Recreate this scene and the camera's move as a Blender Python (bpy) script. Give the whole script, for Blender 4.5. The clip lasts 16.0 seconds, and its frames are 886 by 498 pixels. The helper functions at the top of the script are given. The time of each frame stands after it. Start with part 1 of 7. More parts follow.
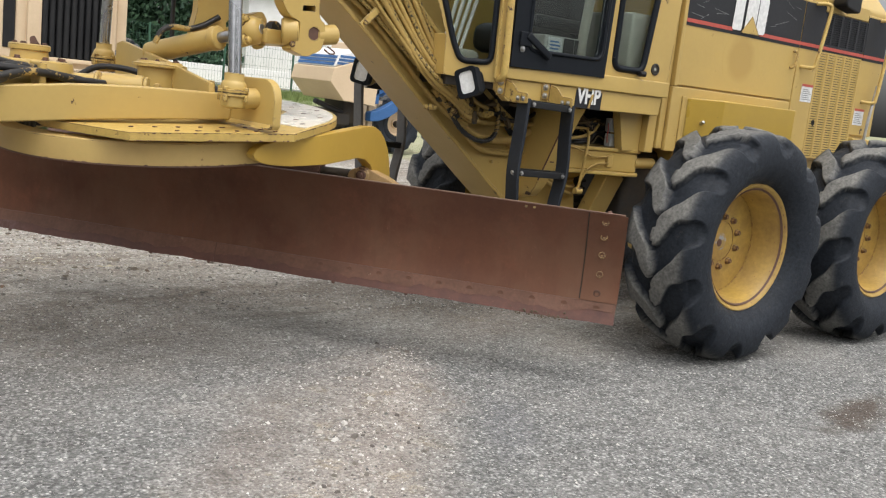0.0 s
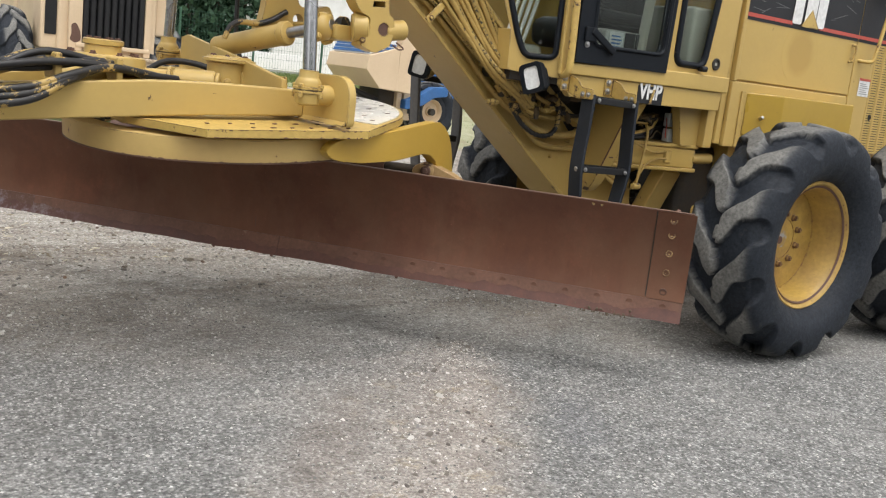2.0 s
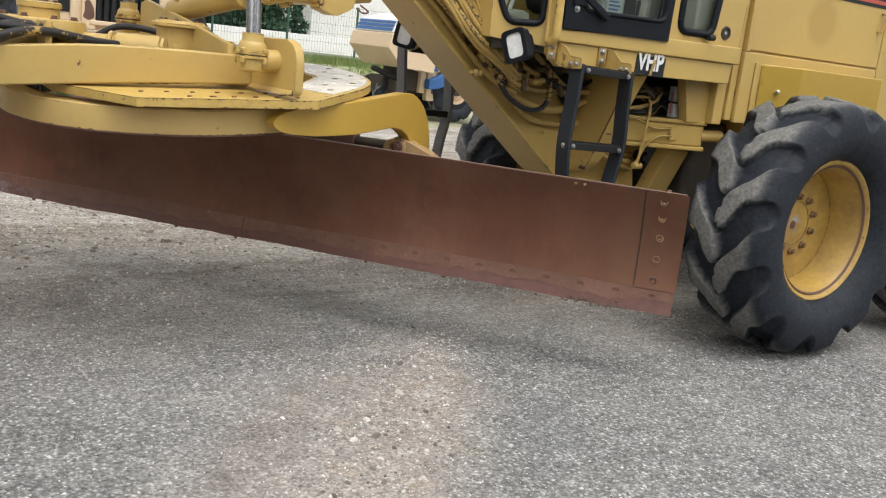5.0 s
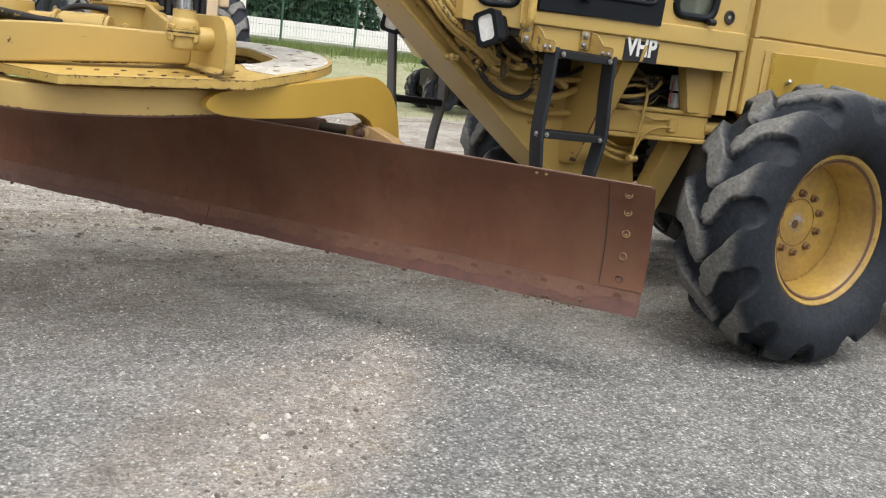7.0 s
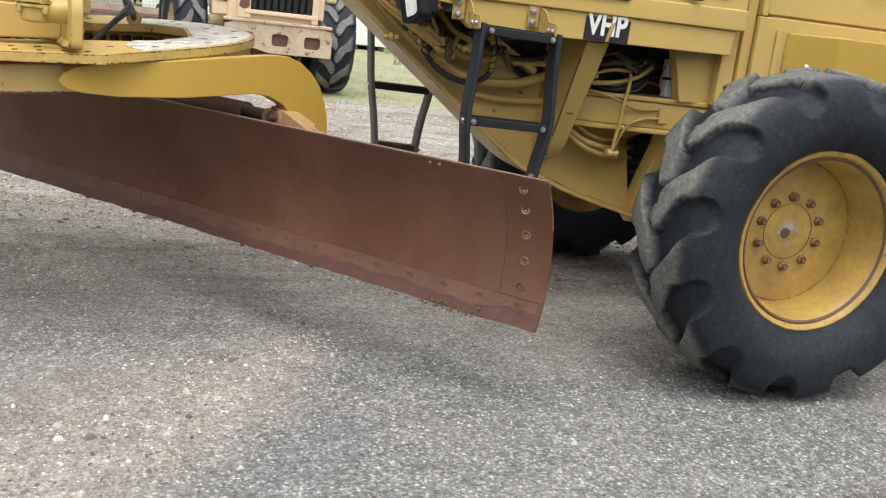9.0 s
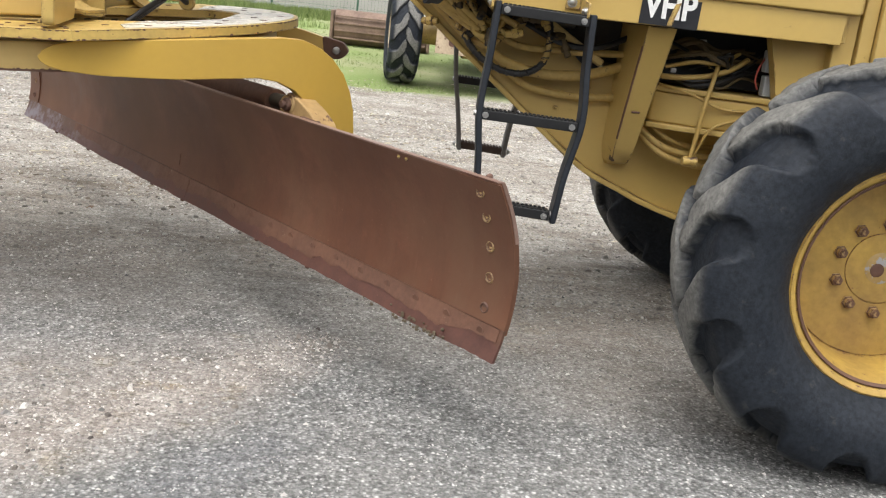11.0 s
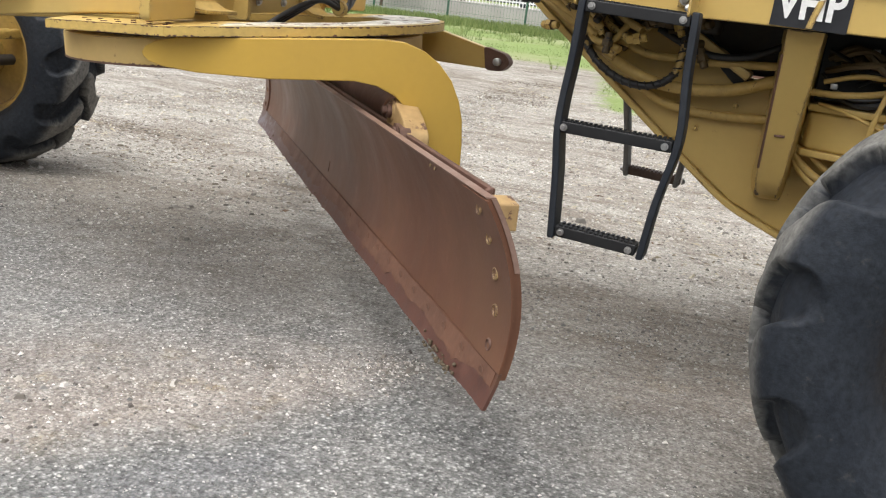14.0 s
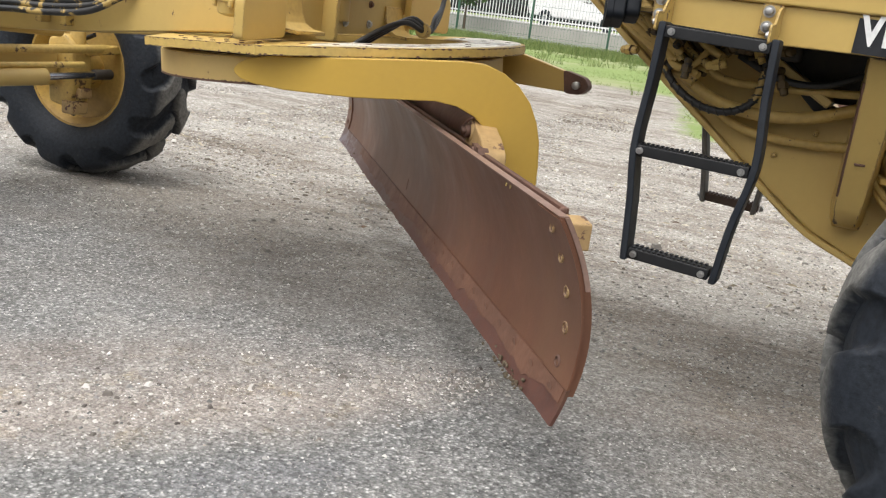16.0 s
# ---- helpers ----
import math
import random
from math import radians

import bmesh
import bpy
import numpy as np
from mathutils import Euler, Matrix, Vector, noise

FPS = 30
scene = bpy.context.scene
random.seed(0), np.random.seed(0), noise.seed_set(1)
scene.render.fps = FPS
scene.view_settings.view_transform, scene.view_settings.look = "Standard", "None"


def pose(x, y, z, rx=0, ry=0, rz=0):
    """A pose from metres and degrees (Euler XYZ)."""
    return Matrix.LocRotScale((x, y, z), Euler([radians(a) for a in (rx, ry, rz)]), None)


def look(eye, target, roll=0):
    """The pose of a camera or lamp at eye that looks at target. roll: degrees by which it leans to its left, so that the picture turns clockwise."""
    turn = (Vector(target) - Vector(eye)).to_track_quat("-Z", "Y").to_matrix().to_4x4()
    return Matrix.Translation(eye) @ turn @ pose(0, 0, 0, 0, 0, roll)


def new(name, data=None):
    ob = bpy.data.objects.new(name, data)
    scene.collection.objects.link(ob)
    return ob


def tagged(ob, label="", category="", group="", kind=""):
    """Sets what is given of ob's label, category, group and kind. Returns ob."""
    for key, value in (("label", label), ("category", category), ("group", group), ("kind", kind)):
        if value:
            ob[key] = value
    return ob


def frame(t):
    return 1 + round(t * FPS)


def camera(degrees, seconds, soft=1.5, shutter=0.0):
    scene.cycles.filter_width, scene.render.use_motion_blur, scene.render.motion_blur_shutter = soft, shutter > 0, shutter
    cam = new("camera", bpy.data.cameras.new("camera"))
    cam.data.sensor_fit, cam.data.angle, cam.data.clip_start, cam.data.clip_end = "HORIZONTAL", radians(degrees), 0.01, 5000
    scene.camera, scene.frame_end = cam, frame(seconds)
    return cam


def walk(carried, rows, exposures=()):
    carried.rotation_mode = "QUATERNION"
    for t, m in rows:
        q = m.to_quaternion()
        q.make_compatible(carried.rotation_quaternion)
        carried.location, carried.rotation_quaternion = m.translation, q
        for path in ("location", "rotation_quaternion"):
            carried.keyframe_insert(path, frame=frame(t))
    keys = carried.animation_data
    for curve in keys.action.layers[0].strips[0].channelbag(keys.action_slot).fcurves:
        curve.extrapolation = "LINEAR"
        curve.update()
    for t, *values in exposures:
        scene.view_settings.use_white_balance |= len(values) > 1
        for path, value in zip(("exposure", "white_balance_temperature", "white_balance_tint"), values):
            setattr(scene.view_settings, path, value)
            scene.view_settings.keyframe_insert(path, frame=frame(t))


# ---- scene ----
cam = camera(50.1, 16.0, soft=1.2)
METRES, EYE, TILT, LEAN, TURN = 4.91, 1.372, -0.8, 0.8, -39.0
ROWS = [
    (0.0, 0.0, 0.0, 0.0, 1.08, -8.79, -6.97),
    (0.5, -0.0103, -0.0053, 0.0008, 1.65, -9.13, -7.06),
    (1.0, -0.0203, -0.003, 0.0031, 2.11, -9.46, -7.14),
    (1.5, -0.0313, 0.0026, 0.004, 2.38, -9.72, -7.21),
    (2.0, -0.0454, 0.0005, 0.0056, 2.42, -9.86, -7.28),
    (2.5, -0.0576, -0.0029, 0.0046, 2.61, -10.02, -7.35),
    (3.0, -0.0584, -0.0031, 0.0043, 3.02, -10.19, -7.35),
    (3.5, -0.0545, -0.0016, 0.0043, 3.43, -10.37, -7.35),
    (4.0, -0.0365, 0.0151, 0.0034, 3.8, -10.61, -7.34),
    (4.5, -0.0117, 0.0386, -0.0, 4.49, -10.87, -7.3),
    (5.0, 0.0207, 0.0805, -0.0006, 5.14, -11.14, -7.27),
    (7.5, 0.158, 0.1585, -0.0008, 12.47, -12.04, -7.57),
    (8.0, 0.2068, 0.1928, 0.0022, 15.13, -12.3, -7.48),
    (8.5, 0.2686, 0.2298, 0.0043, 17.71, -12.64, -7.45),
    (11.0, 0.4589, 0.4598, 0.0074, 38.38, -14.48, -7.53),
    (11.5, 0.4789, 0.496, 0.0077, 42.04, -14.69, -7.56),
    (12.0, 0.507, 0.5324, 0.0125, 48.53, -15.1, -7.41),
    (12.5, 0.515, 0.5594, 0.0131, 53.33, -15.46, -7.42),
    (13.0, 0.5098, 0.5932, 0.0116, 56.18, -15.63, -7.5),
    (13.5, 0.5163, 0.6267, 0.0101, 57.96, -15.49, -7.59),
    (14.0, 0.5328, 0.6472, 0.0071, 59.9, -15.3, -7.63),
    (14.5, 0.5424, 0.649, 0.0067, 62.08, -15.17, -7.8),
    (15.0, 0.5452, 0.6468, 0.0076, 63.37, -15.01, -8.01),
    (15.5, 0.5445, 0.6445, 0.0071, 64.17, -14.82, -8.17),
    (16.0, 0.5447, 0.6412, 0.0072, 64.79, -14.64, -8.34),
]
walk(cam, [(t, pose(0, 0, EYE, TILT, LEAN, TURN) @ pose(METRES * x, METRES * y, METRES * z, 90 + pitch, roll, yaw)) for t, x, y, z, yaw, pitch, roll in ROWS],
     exposures=[(0.0, 0.42), (5.0, 0.45), (8.5, 0.58), (11.0, 0.74), (16.0, 0.66)])

# ---------------------------------------------------------------- light
world = bpy.data.worlds.new("overcast_sky")
scene.world = world
world.use_nodes = True
wn = world.node_tree.nodes
sky = wn.new("ShaderNodeTexSky")
sky.sky_type = "NISHITA"
sky.sun_disc = False
sky.sun_elevation = radians(68)
sky.sun_rotation = radians(193)
sky.air_density, sky.dust_density, sky.ozone_density = 1.0, 6.0, 1.0
wash = wn.new("ShaderNodeHueSaturation")
wash.inputs["Saturation"].default_value = 0.25
world.node_tree.links.new(sky.outputs[0], wash.inputs["Color"])
world.node_tree.links.new(wash.outputs[0], wn["Background"].inputs[0])
wn["Background"].inputs[1].default_value = 0.145
sun = new("sun", bpy.data.lights.new("sun", "SUN"))
sun.data.energy, sun.data.angle, sun.data.color = 1.3, radians(140), (1.0, 0.985, 0.96)
sun.matrix_world = look((0, 0, 20), (20 * 0.40 * math.sin(radians(13)), 20 * 0.40 * math.cos(radians(13)), 0))


# ---------------------------------------------------------------- materials
def graph(name):
    m = bpy.data.materials.new(name)
    m.use_nodes = True
    return m, m.node_tree, m.node_tree.nodes["Principled BSDF"]


def node(t, kind, **inputs):
    n = t.nodes.new(kind)
    for k, v in inputs.items():
        n.inputs[k.replace("_", " ")].default_value = v
    return n


def noise_tex(t, scale, detail=4.0, rough=0.6, coord=None, stretch=None):
    n = node(t, "ShaderNodeTexNoise", Scale=scale, Detail=detail, Roughness=rough)
    c = t.nodes.new("ShaderNodeTexCoord") if coord is None else None
    src = c.outputs["Object"] if coord is None else coord
    if stretch:
        mp = t.nodes.new("ShaderNodeMapping")
        mp.inputs["Scale"].default_value = stretch
        t.links.new(src, mp.inputs[0])
        src = mp.outputs[0]
    t.links.new(src, n.inputs["Vector"])
    return n


def ramp(t, src, stops):
    r = t.nodes.new("ShaderNodeValToRGB")
    el = r.color_ramp.elements
    while len(el) < len(stops):
        el.new(0.5)
    for e, (p, v) in zip(el, stops):
        e.position = p
        e.color = (v, v, v, 1) if isinstance(v, (int, float)) else (*v, 1)
    t.links.new(src, r.inputs[0])
    return r.outputs[0]


def mixc(t, fac, a, b, blend="MIX"):
    m = t.nodes.new("ShaderNodeMix")
    m.data_type, m.blend_type = "RGBA", blend
    for sock, v in ((m.inputs[0], fac), (m.inputs[6], a), (m.inputs[7], b)):
        if isinstance(v, (int, float)):
            sock.default_value = v
        elif isinstance(v, tuple):
            sock.default_value = (*v, 1)
        else:
            t.links.new(v, sock)
    return m.outputs[2]


def bump(t, bsdf, src, strength, dist=0.01):
    b = t.nodes.new("ShaderNodeBump")
    b.inputs["Strength"].default_value, b.inputs["Distance"].default_value = strength, dist
    t.links.new(src, b.inputs["Height"])
    t.links.new(b.outputs[0], bsdf.inputs["Normal"])


def surface(name, col, dirt, rough=0.5, metal=0.0, chips=None, chip_at=0.68, chip_scale=9.0, big=1.5, fine=40.0, amount=0.5, relief=0.1, stretch=None, spec=0.5, grain=0.14, edge=0.0):
    """Paint, metal or plastic with large soiling, fine grain and optional chips."""
    m, t, b = graph(name)
    n1 = noise_tex(t, big, 5, 0.62, stretch=stretch)
    n2 = noise_tex(t, fine, 3, 0.6, stretch=stretch)
    f = ramp(t, n1.outputs[0], [(0.38, 0.0), (0.72, 1.0)])
    c = mixc(t, f, col, tuple(x * (1 - amount) + y * amount for x, y in zip(col, dirt)))
    g = ramp(t, n2.outputs[0], [(0.3, 1 - grain), (0.7, 1 + 0.7 * grain)])
    c = mixc(t, 1.0, c, g, "MULTIPLY")
    if chips:
        n3 = noise_tex(t, chip_scale, 8, 0.72)
        level = n3.outputs[0]
        if edge:
            # paint is knocked off along the corners first
            bev = node(t, "ShaderNodeBevel", Radius=edge)
            bev.samples = 8
            geo = t.nodes.new("ShaderNodeNewGeometry")
            dot = t.nodes.new("ShaderNodeVectorMath")
            dot.operation = "DOT_PRODUCT"
            t.links.new(bev.outputs[0], dot.inputs[0])
            t.links.new(geo.outputs["True Normal"], dot.inputs[1])
            mr = node(t, "ShaderNodeMapRange", From_Min=0.97, From_Max=0.80, To_Max=0.20)
            t.links.new(dot.outputs["Value"], mr.inputs[0])
            add = t.nodes.new("ShaderNodeMath")
            t.links.new(level, add.inputs[0])
            t.links.new(mr.outputs[0], add.inputs[1])
            level = add.outputs[0]
        k = ramp(t, level, [(chip_at, 0.0), (chip_at + 0.025, 1.0)])
        c = mixc(t, k, c, chips)
    t.links.new(c, b.inputs["Base Color"])
    r = ramp(t, n1.outputs[0], [(0.3, max(rough - 0.08, 0.05)), (0.75, min(rough + 0.15, 1))])
    t.links.new(r, b.inputs["Roughness"])
    b.inputs["Metallic"].default_value = metal
    b.inputs["Specular IOR Level"].default_value = spec
    if relief:
        bump(t, b, n2.outputs[0], relief, 0.004)
    return m


YELLOW = surface("yellow_paint", (0.530, 0.369, 0.114), (0.38, 0.264, 0.089), 0.36, chips=(0.06, 0.032, 0.02), chip_at=0.66, amount=0.5, relief=0.03, big=1.1, grain=0.02, edge=0.014)
YOKE_PAINT = surface("yoke_paint", (0.56, 0.39, 0.11), (0.42, 0.28, 0.09), 0.45, chips=(0.085, 0.045, 0.028), chip_at=0.63, chip_scale=20.0, amount=0.5, relief=0.08, big=3, edge=0.010)
RING_PAINT = surface("scuffed_ring_paint", (0.59, 0.42, 0.15), (0.47, 0.31, 0.12), 0.42, chips=(0.14, 0.07, 0.035), chip_at=0.64, chip_scale=7.0, amount=0.7, relief=0.04, big=2.5, grain=0.04, edge=0.010)
ARM_PAINT = surface("fresh_yellow_paint", (0.50, 0.318, 0.055), (0.42, 0.262, 0.05), 0.36, chips=(0.06, 0.032, 0.02), chip_at=0.70, amount=0.5, relief=0.03, big=1.1, grain=0.02, edge=0.012)
YELLOW_WORN = surface("worn_yellow_paint", (0.56, 0.39, 0.11), (0.34, 0.22, 0.085), 0.5, chips=(0.09, 0.05, 0.03), chip_at=0.61, amount=0.5, relief=0.12, big=3, edge=0.016)
CREAM_WORN = surface("faded_yellow_casting", (0.44, 0.30, 0.13), (0.26, 0.15, 0.07), 0.5, chips=(0.11, 0.055, 0.035), chip_at=0.57, amount=0.6, relief=0.15, big=6, edge=0.01)
# bare worn steel, with the sky's reflection painted in as a near-white tone
PALE_SKY_SHEEN = surface("worn_plate_sky_sheen", (0.80, 0.755, 0.65), (0.60, 0.53, 0.40), 0.26, chips=(0.10, 0.06, 0.04), chip_at=0.63, amount=0.6, relief=0.1, big=3, spec=0.9)
HOSE_YELLOW = surface("painted_hose", (0.46, 0.31, 0.09), (0.30, 0.20, 0.065), 0.5, chips=(0.015, 0.014, 0.013), chip_at=0.64, chip_scale=26.0, big=4, relief=0.06)
HOSE_SPECKLED = surface("flaking_painted_hose", (0.44, 0.30, 0.085), (0.22, 0.15, 0.055), 0.55, chips=(0.014, 0.013, 0.012), chip_at=0.535, chip_scale=75.0, big=5, relief=0.15)
HOSE_OILY = surface("oily_painted_hose", (0.095, 0.062, 0.022), (0.045, 0.03, 0.017), 0.6, chips=(0.015, 0.014, 0.013), chip_at=0.55, big=5, relief=0.1)
HOSE_BLACK = surface("black_hose", (0.012, 0.012, 0.014), (0.03, 0.026, 0.02), 0.42, big=6, relief=0.1)
HOSE_WORN = surface("hose_with_old_paint", (0.014, 0.014, 0.015), (0.03, 0.026, 0.02), 0.45, chips=(0.40, 0.27, 0.08), chip_at=0.55, big=6, relief=0.15)
BLACK = surface("black_paint", (0.009, 0.0095, 0.011), (0.025, 0.025, 0.025), 0.45, big=3, spec=0.35)
SEAL = surface("window_rubber", (0.0055, 0.008, 0.012), (0.014, 0.016, 0.02), 0.5, big=4, spec=0.2)
DARK = surface("oily_dark_metal", (0.03, 0.026, 0.022), (0.08, 0.055, 0.03), 0.6, big=5)
STRAP = surface("black_rubber_strap", (0.013, 0.0165, 0.023), (0.030, 0.034, 0.040), 0.55, big=6, relief=0.25, spec=0.35)
CHROME = surface("chrome_rod", (0.46, 0.46, 0.47), (0.30, 0.30, 0.31), 0.24, metal=1.0, amount=0.3, relief=0.0)
STEEL = surface("zinc_bolt", (0.5, 0.5, 0.5), (0.3, 0.28, 0.25), 0.35, metal=0.9)
RUSTY = surface("rusty_steel", (0.125, 0.062, 0.042), (0.07, 0.045, 0.035), 0.65, big=6, fine=60, relief=0.25)
RED = surface("red_stripe", (0.50, 0.085, 0.06), (0.4, 0.1, 0.08), 0.45)
WHITE = surface("white_paint", (0.78, 0.78, 0.77), (0.6, 0.6, 0.58), 0.5, big=2)
DECAL = surface("dark_decal", (0.016, 0.017, 0.02), (0.035, 0.035, 0.04), 0.42, big=5, spec=0.35, chips=(0.28, 0.27, 0.25), chip_at=0.715)
GREYP = surface("grey_plastic", (0.30, 0.31, 0.30), (0.2, 0.2, 0.19), 0.6)
CREAM = surface("cream_trim", (0.40, 0.40, 0.35), (0.3, 0.3, 0.26), 0.7)
CANISTER = surface("aged_plastic", (0.50, 0.52, 0.52), (0.34, 0.35, 0.34), 0.5)
CONCRETE = surface("concrete", (0.36, 0.35, 0.33), (0.25, 0.24, 0.22), 0.9, big=1)
BEIGE = surface("beige_paint", (0.64, 0.50, 0.335), (0.50, 0.37, 0.235), 0.5, grain=0.03, relief=0.03, chips=(0.12, 0.06, 0.03), chip_at=0.70, amount=0.5)
BLUE = surface("blue_paint", (0.03, 0.12, 0.32), (0.05, 0.1, 0.2), 0.45)
GREEN = surface("green_fence_coating", (0.03, 0.10, 0.06), (0.04, 0.08, 0.05), 0.5)
MUD = surface("earth_clod", (0.13, 0.10, 0.065), (0.06, 0.05, 0.03), 0.95, big=20, relief=0.5)


def moldboard_material():
    m, t, b = graph("rusted_moldboard")
    n1 = noise_tex(t, 1.3, 8, 0.68)
    n2 = noise_tex(t, 4.0, 6, 0.7, stretch=(7, 7, 0.5))
    n3 = noise_tex(t, 90.0, 3, 0.6)
    n4 = noise_tex(t, 3.2, 10, 0.78)
    c = mixc(t, ramp(t, n1.outputs[0], [(0.32, 0.0), (0.68, 1.0)]), (0.100, 0.043, 0.027), (0.176, 0.080, 0.047))
    c = mixc(t, ramp(t, n4.outputs[0], [(0.52, 0.0), (0.66, 0.55)]), c, (0.20, 0.085, 0.052))
    c = mixc(t, ramp(t, n2.outputs[0], [(0.5, 0.0), (0.72, 0.16)]), c, (0.074, 0.040, 0.031))
    c = mixc(t, ramp(t, n3.outputs[0], [(0.68, 0.0), (0.76, 0.45)]), c, (0.30, 0.18, 0.12))
    n5 = noise_tex(t, 1.6, 5, 0.7, stretch=(1.4, 1.4, 0.8))
    c = mixc(t, ramp(t, n5.outputs[0], [(0.48, 0.0), (0.66, 0.5)]), c, (0.168, 0.096, 0.060))
    c = mixc(t, ramp(t, n5.outputs[0], [(0.30, 0.3), (0.44, 0.0)]), c, (0.088, 0.046, 0.033))
    n6 = noise_tex(t, 1.0, 6, 0.7, stretch=(30, 30, 2.0))
    c = mixc(t, ramp(t, n6.outputs[0], [(0.62, 0.0), (0.72, 0.16)]), c, (0.22, 0.13, 0.09))
    t.links.new(c, b.inputs["Base Color"])
    t.links.new(ramp(t, n5.outputs[0], [(0.3, 0.28), (0.7, 0.50)]), b.inputs["Roughness"])
    b.inputs["Metallic"].default_value = 0.1
    b.inputs["Specular IOR Level"].default_value = 0.2
    bump(t, b, n3.outputs[0], 0.12, 0.003)
    return m


MOLD = moldboard_material()


def edge_material():
    """Cutting-edge steel: brown above, a wavy reddish worn lip below and polished spots at the far end."""
    m, t, b = graph("cutting_edge_steel")
    co = t.nodes.new("ShaderNodeTexCoord")
    sep = t.nodes.new("ShaderNodeSeparateXYZ")
    t.links.new(co.outputs["Object"], sep.inputs[0])
    n1 = noise_tex(t, 5.0, 6, 0.7)
    n2 = noise_tex(t, 60.0, 4, 0.65)
    n3 = noise_tex(t, 11.0, 5, 0.75)
    wob = t.nodes.new("ShaderNodeMath")
    wob.operation = "MULTIPLY_ADD"
    t.links.new(n1.outputs[0], wob.inputs[0])
    wob.inputs[1].default_value = 0.16
    t.links.new(sep.outputs["Z"], wob.inputs[2])
    lip = node(t, "ShaderNodeMapRange", From_Min=0.485, From_Max=0.478)
    t.links.new(wob.outputs[0], lip.inputs[0])
    c = mixc(t, ramp(t, n3.outputs[0], [(0.35, 0.0), (0.7, 1.0)]), (0.090, 0.043, 0.028), (0.152, 0.074, 0.045))
    red = mixc(t, ramp(t, n3.outputs[0], [(0.35, 0.0), (0.7, 1.0)]), (0.082, 0.035, 0.027), (0.140, 0.060, 0.043))
    c = mixc(t, lip.outputs[0], c, red)
    c = mixc(t, ramp(t, n2.outputs[0], [(0.66, 0.0), (0.74, 0.5)]), c, (0.26, 0.15, 0.10))
    far = node(t, "ShaderNodeMapRange", From_Min=-1.75, From_Max=-2.1)
    t.links.new(sep.outputs["X"], far.inputs[0])
    pol = t.nodes.new("ShaderNodeMath")
    pol.operation = "MULTIPLY"
    t.links.new(far.outputs[0], pol.inputs[0])
    t.links.new(ramp(t, n3.outputs[0], [(0.46, 0.0), (0.60, 0.8)]), pol.inputs[1])
    c = mixc(t, pol.outputs[0], c, (0.25, 0.235, 0.265))
    t.links.new(c, b.inputs["Base Color"])
    t.links.new(ramp(t, n3.outputs[0], [(0.3, 0.38), (0.7, 0.6)]), b.inputs["Roughness"])
    b.inputs["Metallic"].default_value = 0.2
    bump(t, b, mixc(t, 0.5, wob.outputs[0], n2.outputs[0]), 0.35, 0.004)
    return m


EDGE = edge_material()
RIM_PAINT = surface("rim_paint", (0.46, 0.298, 0.068), (0.25, 0.148, 0.05), 0.45, chips=(0.13, 0.055, 0.035), chip_at=0.645, chip_scale=26.0, amount=0.75, relief=0.08, big=4, edge=0.02)


def rubber_material():
    m, t, b = graph("tyre_rubber")
    n1 = noise_tex(t, 4.0, 6, 0.65)
    n2 = noise_tex(t, 55.0, 4, 0.65)
    at = t.nodes.new("ShaderNodeAttribute")
    at.attribute_name = "tread"
    dust = t.nodes.new("ShaderNodeMath")
    dust.operation = "MULTIPLY"
    t.links.new(at.outputs["Fac"], dust.inputs[0])
    t.links.new(ramp(t, n1.outputs[0], [(0.25, 0.45), (0.6, 1.0)]), dust.inputs[1])
    c = mixc(t, ramp(t, n1.outputs[0], [(0.35, 0.0), (0.75, 1.0)]), (0.012, 0.0155, 0.022), (0.024, 0.0285, 0.036))
    c = mixc(t, dust.outputs[0], c, (0.175, 0.172, 0.160))
    c = mixc(t, 1.0, c, ramp(t, n2.outputs[0], [(0.3, 0.6), (0.7, 1.4)]), "MULTIPLY")
    n3 = noise_tex(t, 20.0, 6, 0.7)
    c = mixc(t, ramp(t, n3.outputs[0], [(0.60, 0.0), (0.68, 0.35)]), c, (0.07, 0.068, 0.062))
    t.links.new(c, b.inputs["Base Color"])
    t.links.new(ramp(t, n1.outputs[0], [(0.3, 0.5), (0.7, 0.75)]), b.inputs["Roughness"])
    b.inputs["Specular IOR Level"].default_value = 0.25
    bump(t, b, mixc(t, 0.5, n2.outputs[0], n3.outputs[0]), 0.5, 0.007)
    return m


RUBBER = rubber_material()


def glass_material(name, tint, rough=0.02):
    m, t, b = graph(name)
    b.inputs["Base Color"].default_value = (*tint, 1)
    b.inputs["Roughness"].default_value = rough
    b.inputs["Transmission Weight"].default_value = 1.0
    b.inputs["IOR"].default_value = 1.45
    return m


GLASS = glass_material("cab_glass", (0.72, 0.80, 0.76))
LENS = surface("lamp_lens", (0.82, 0.84, 0.84), (0.66, 0.67, 0.67), 0.10, relief=0.0)


# ---------------------------------------------------------------- mesh helpers
def mesh_object(name, bm, mat, parent=None, smooth=True):
    me = bpy.data.meshes.new(name)
    bmesh.ops.recalc_face_normals(bm, faces=bm.faces)
    bm.to_mesh(me)
    bm.free()
    me.materials.append(mat)
    if smooth:
        me.polygons.foreach_set("use_smooth", [True] * len(me.polygons))
        me.set_sharp_from_angle(angle=radians(50))
    ob = new(name, me)
    if smooth:
        # broad faces keep their flatness, only the rounded edges curve
        wn_mod = ob.modifiers.new("flat_faces", "WEIGHTED_NORMAL")
        wn_mod.keep_sharp = True
    if parent is not None:
        ob.parent = parent
    return ob


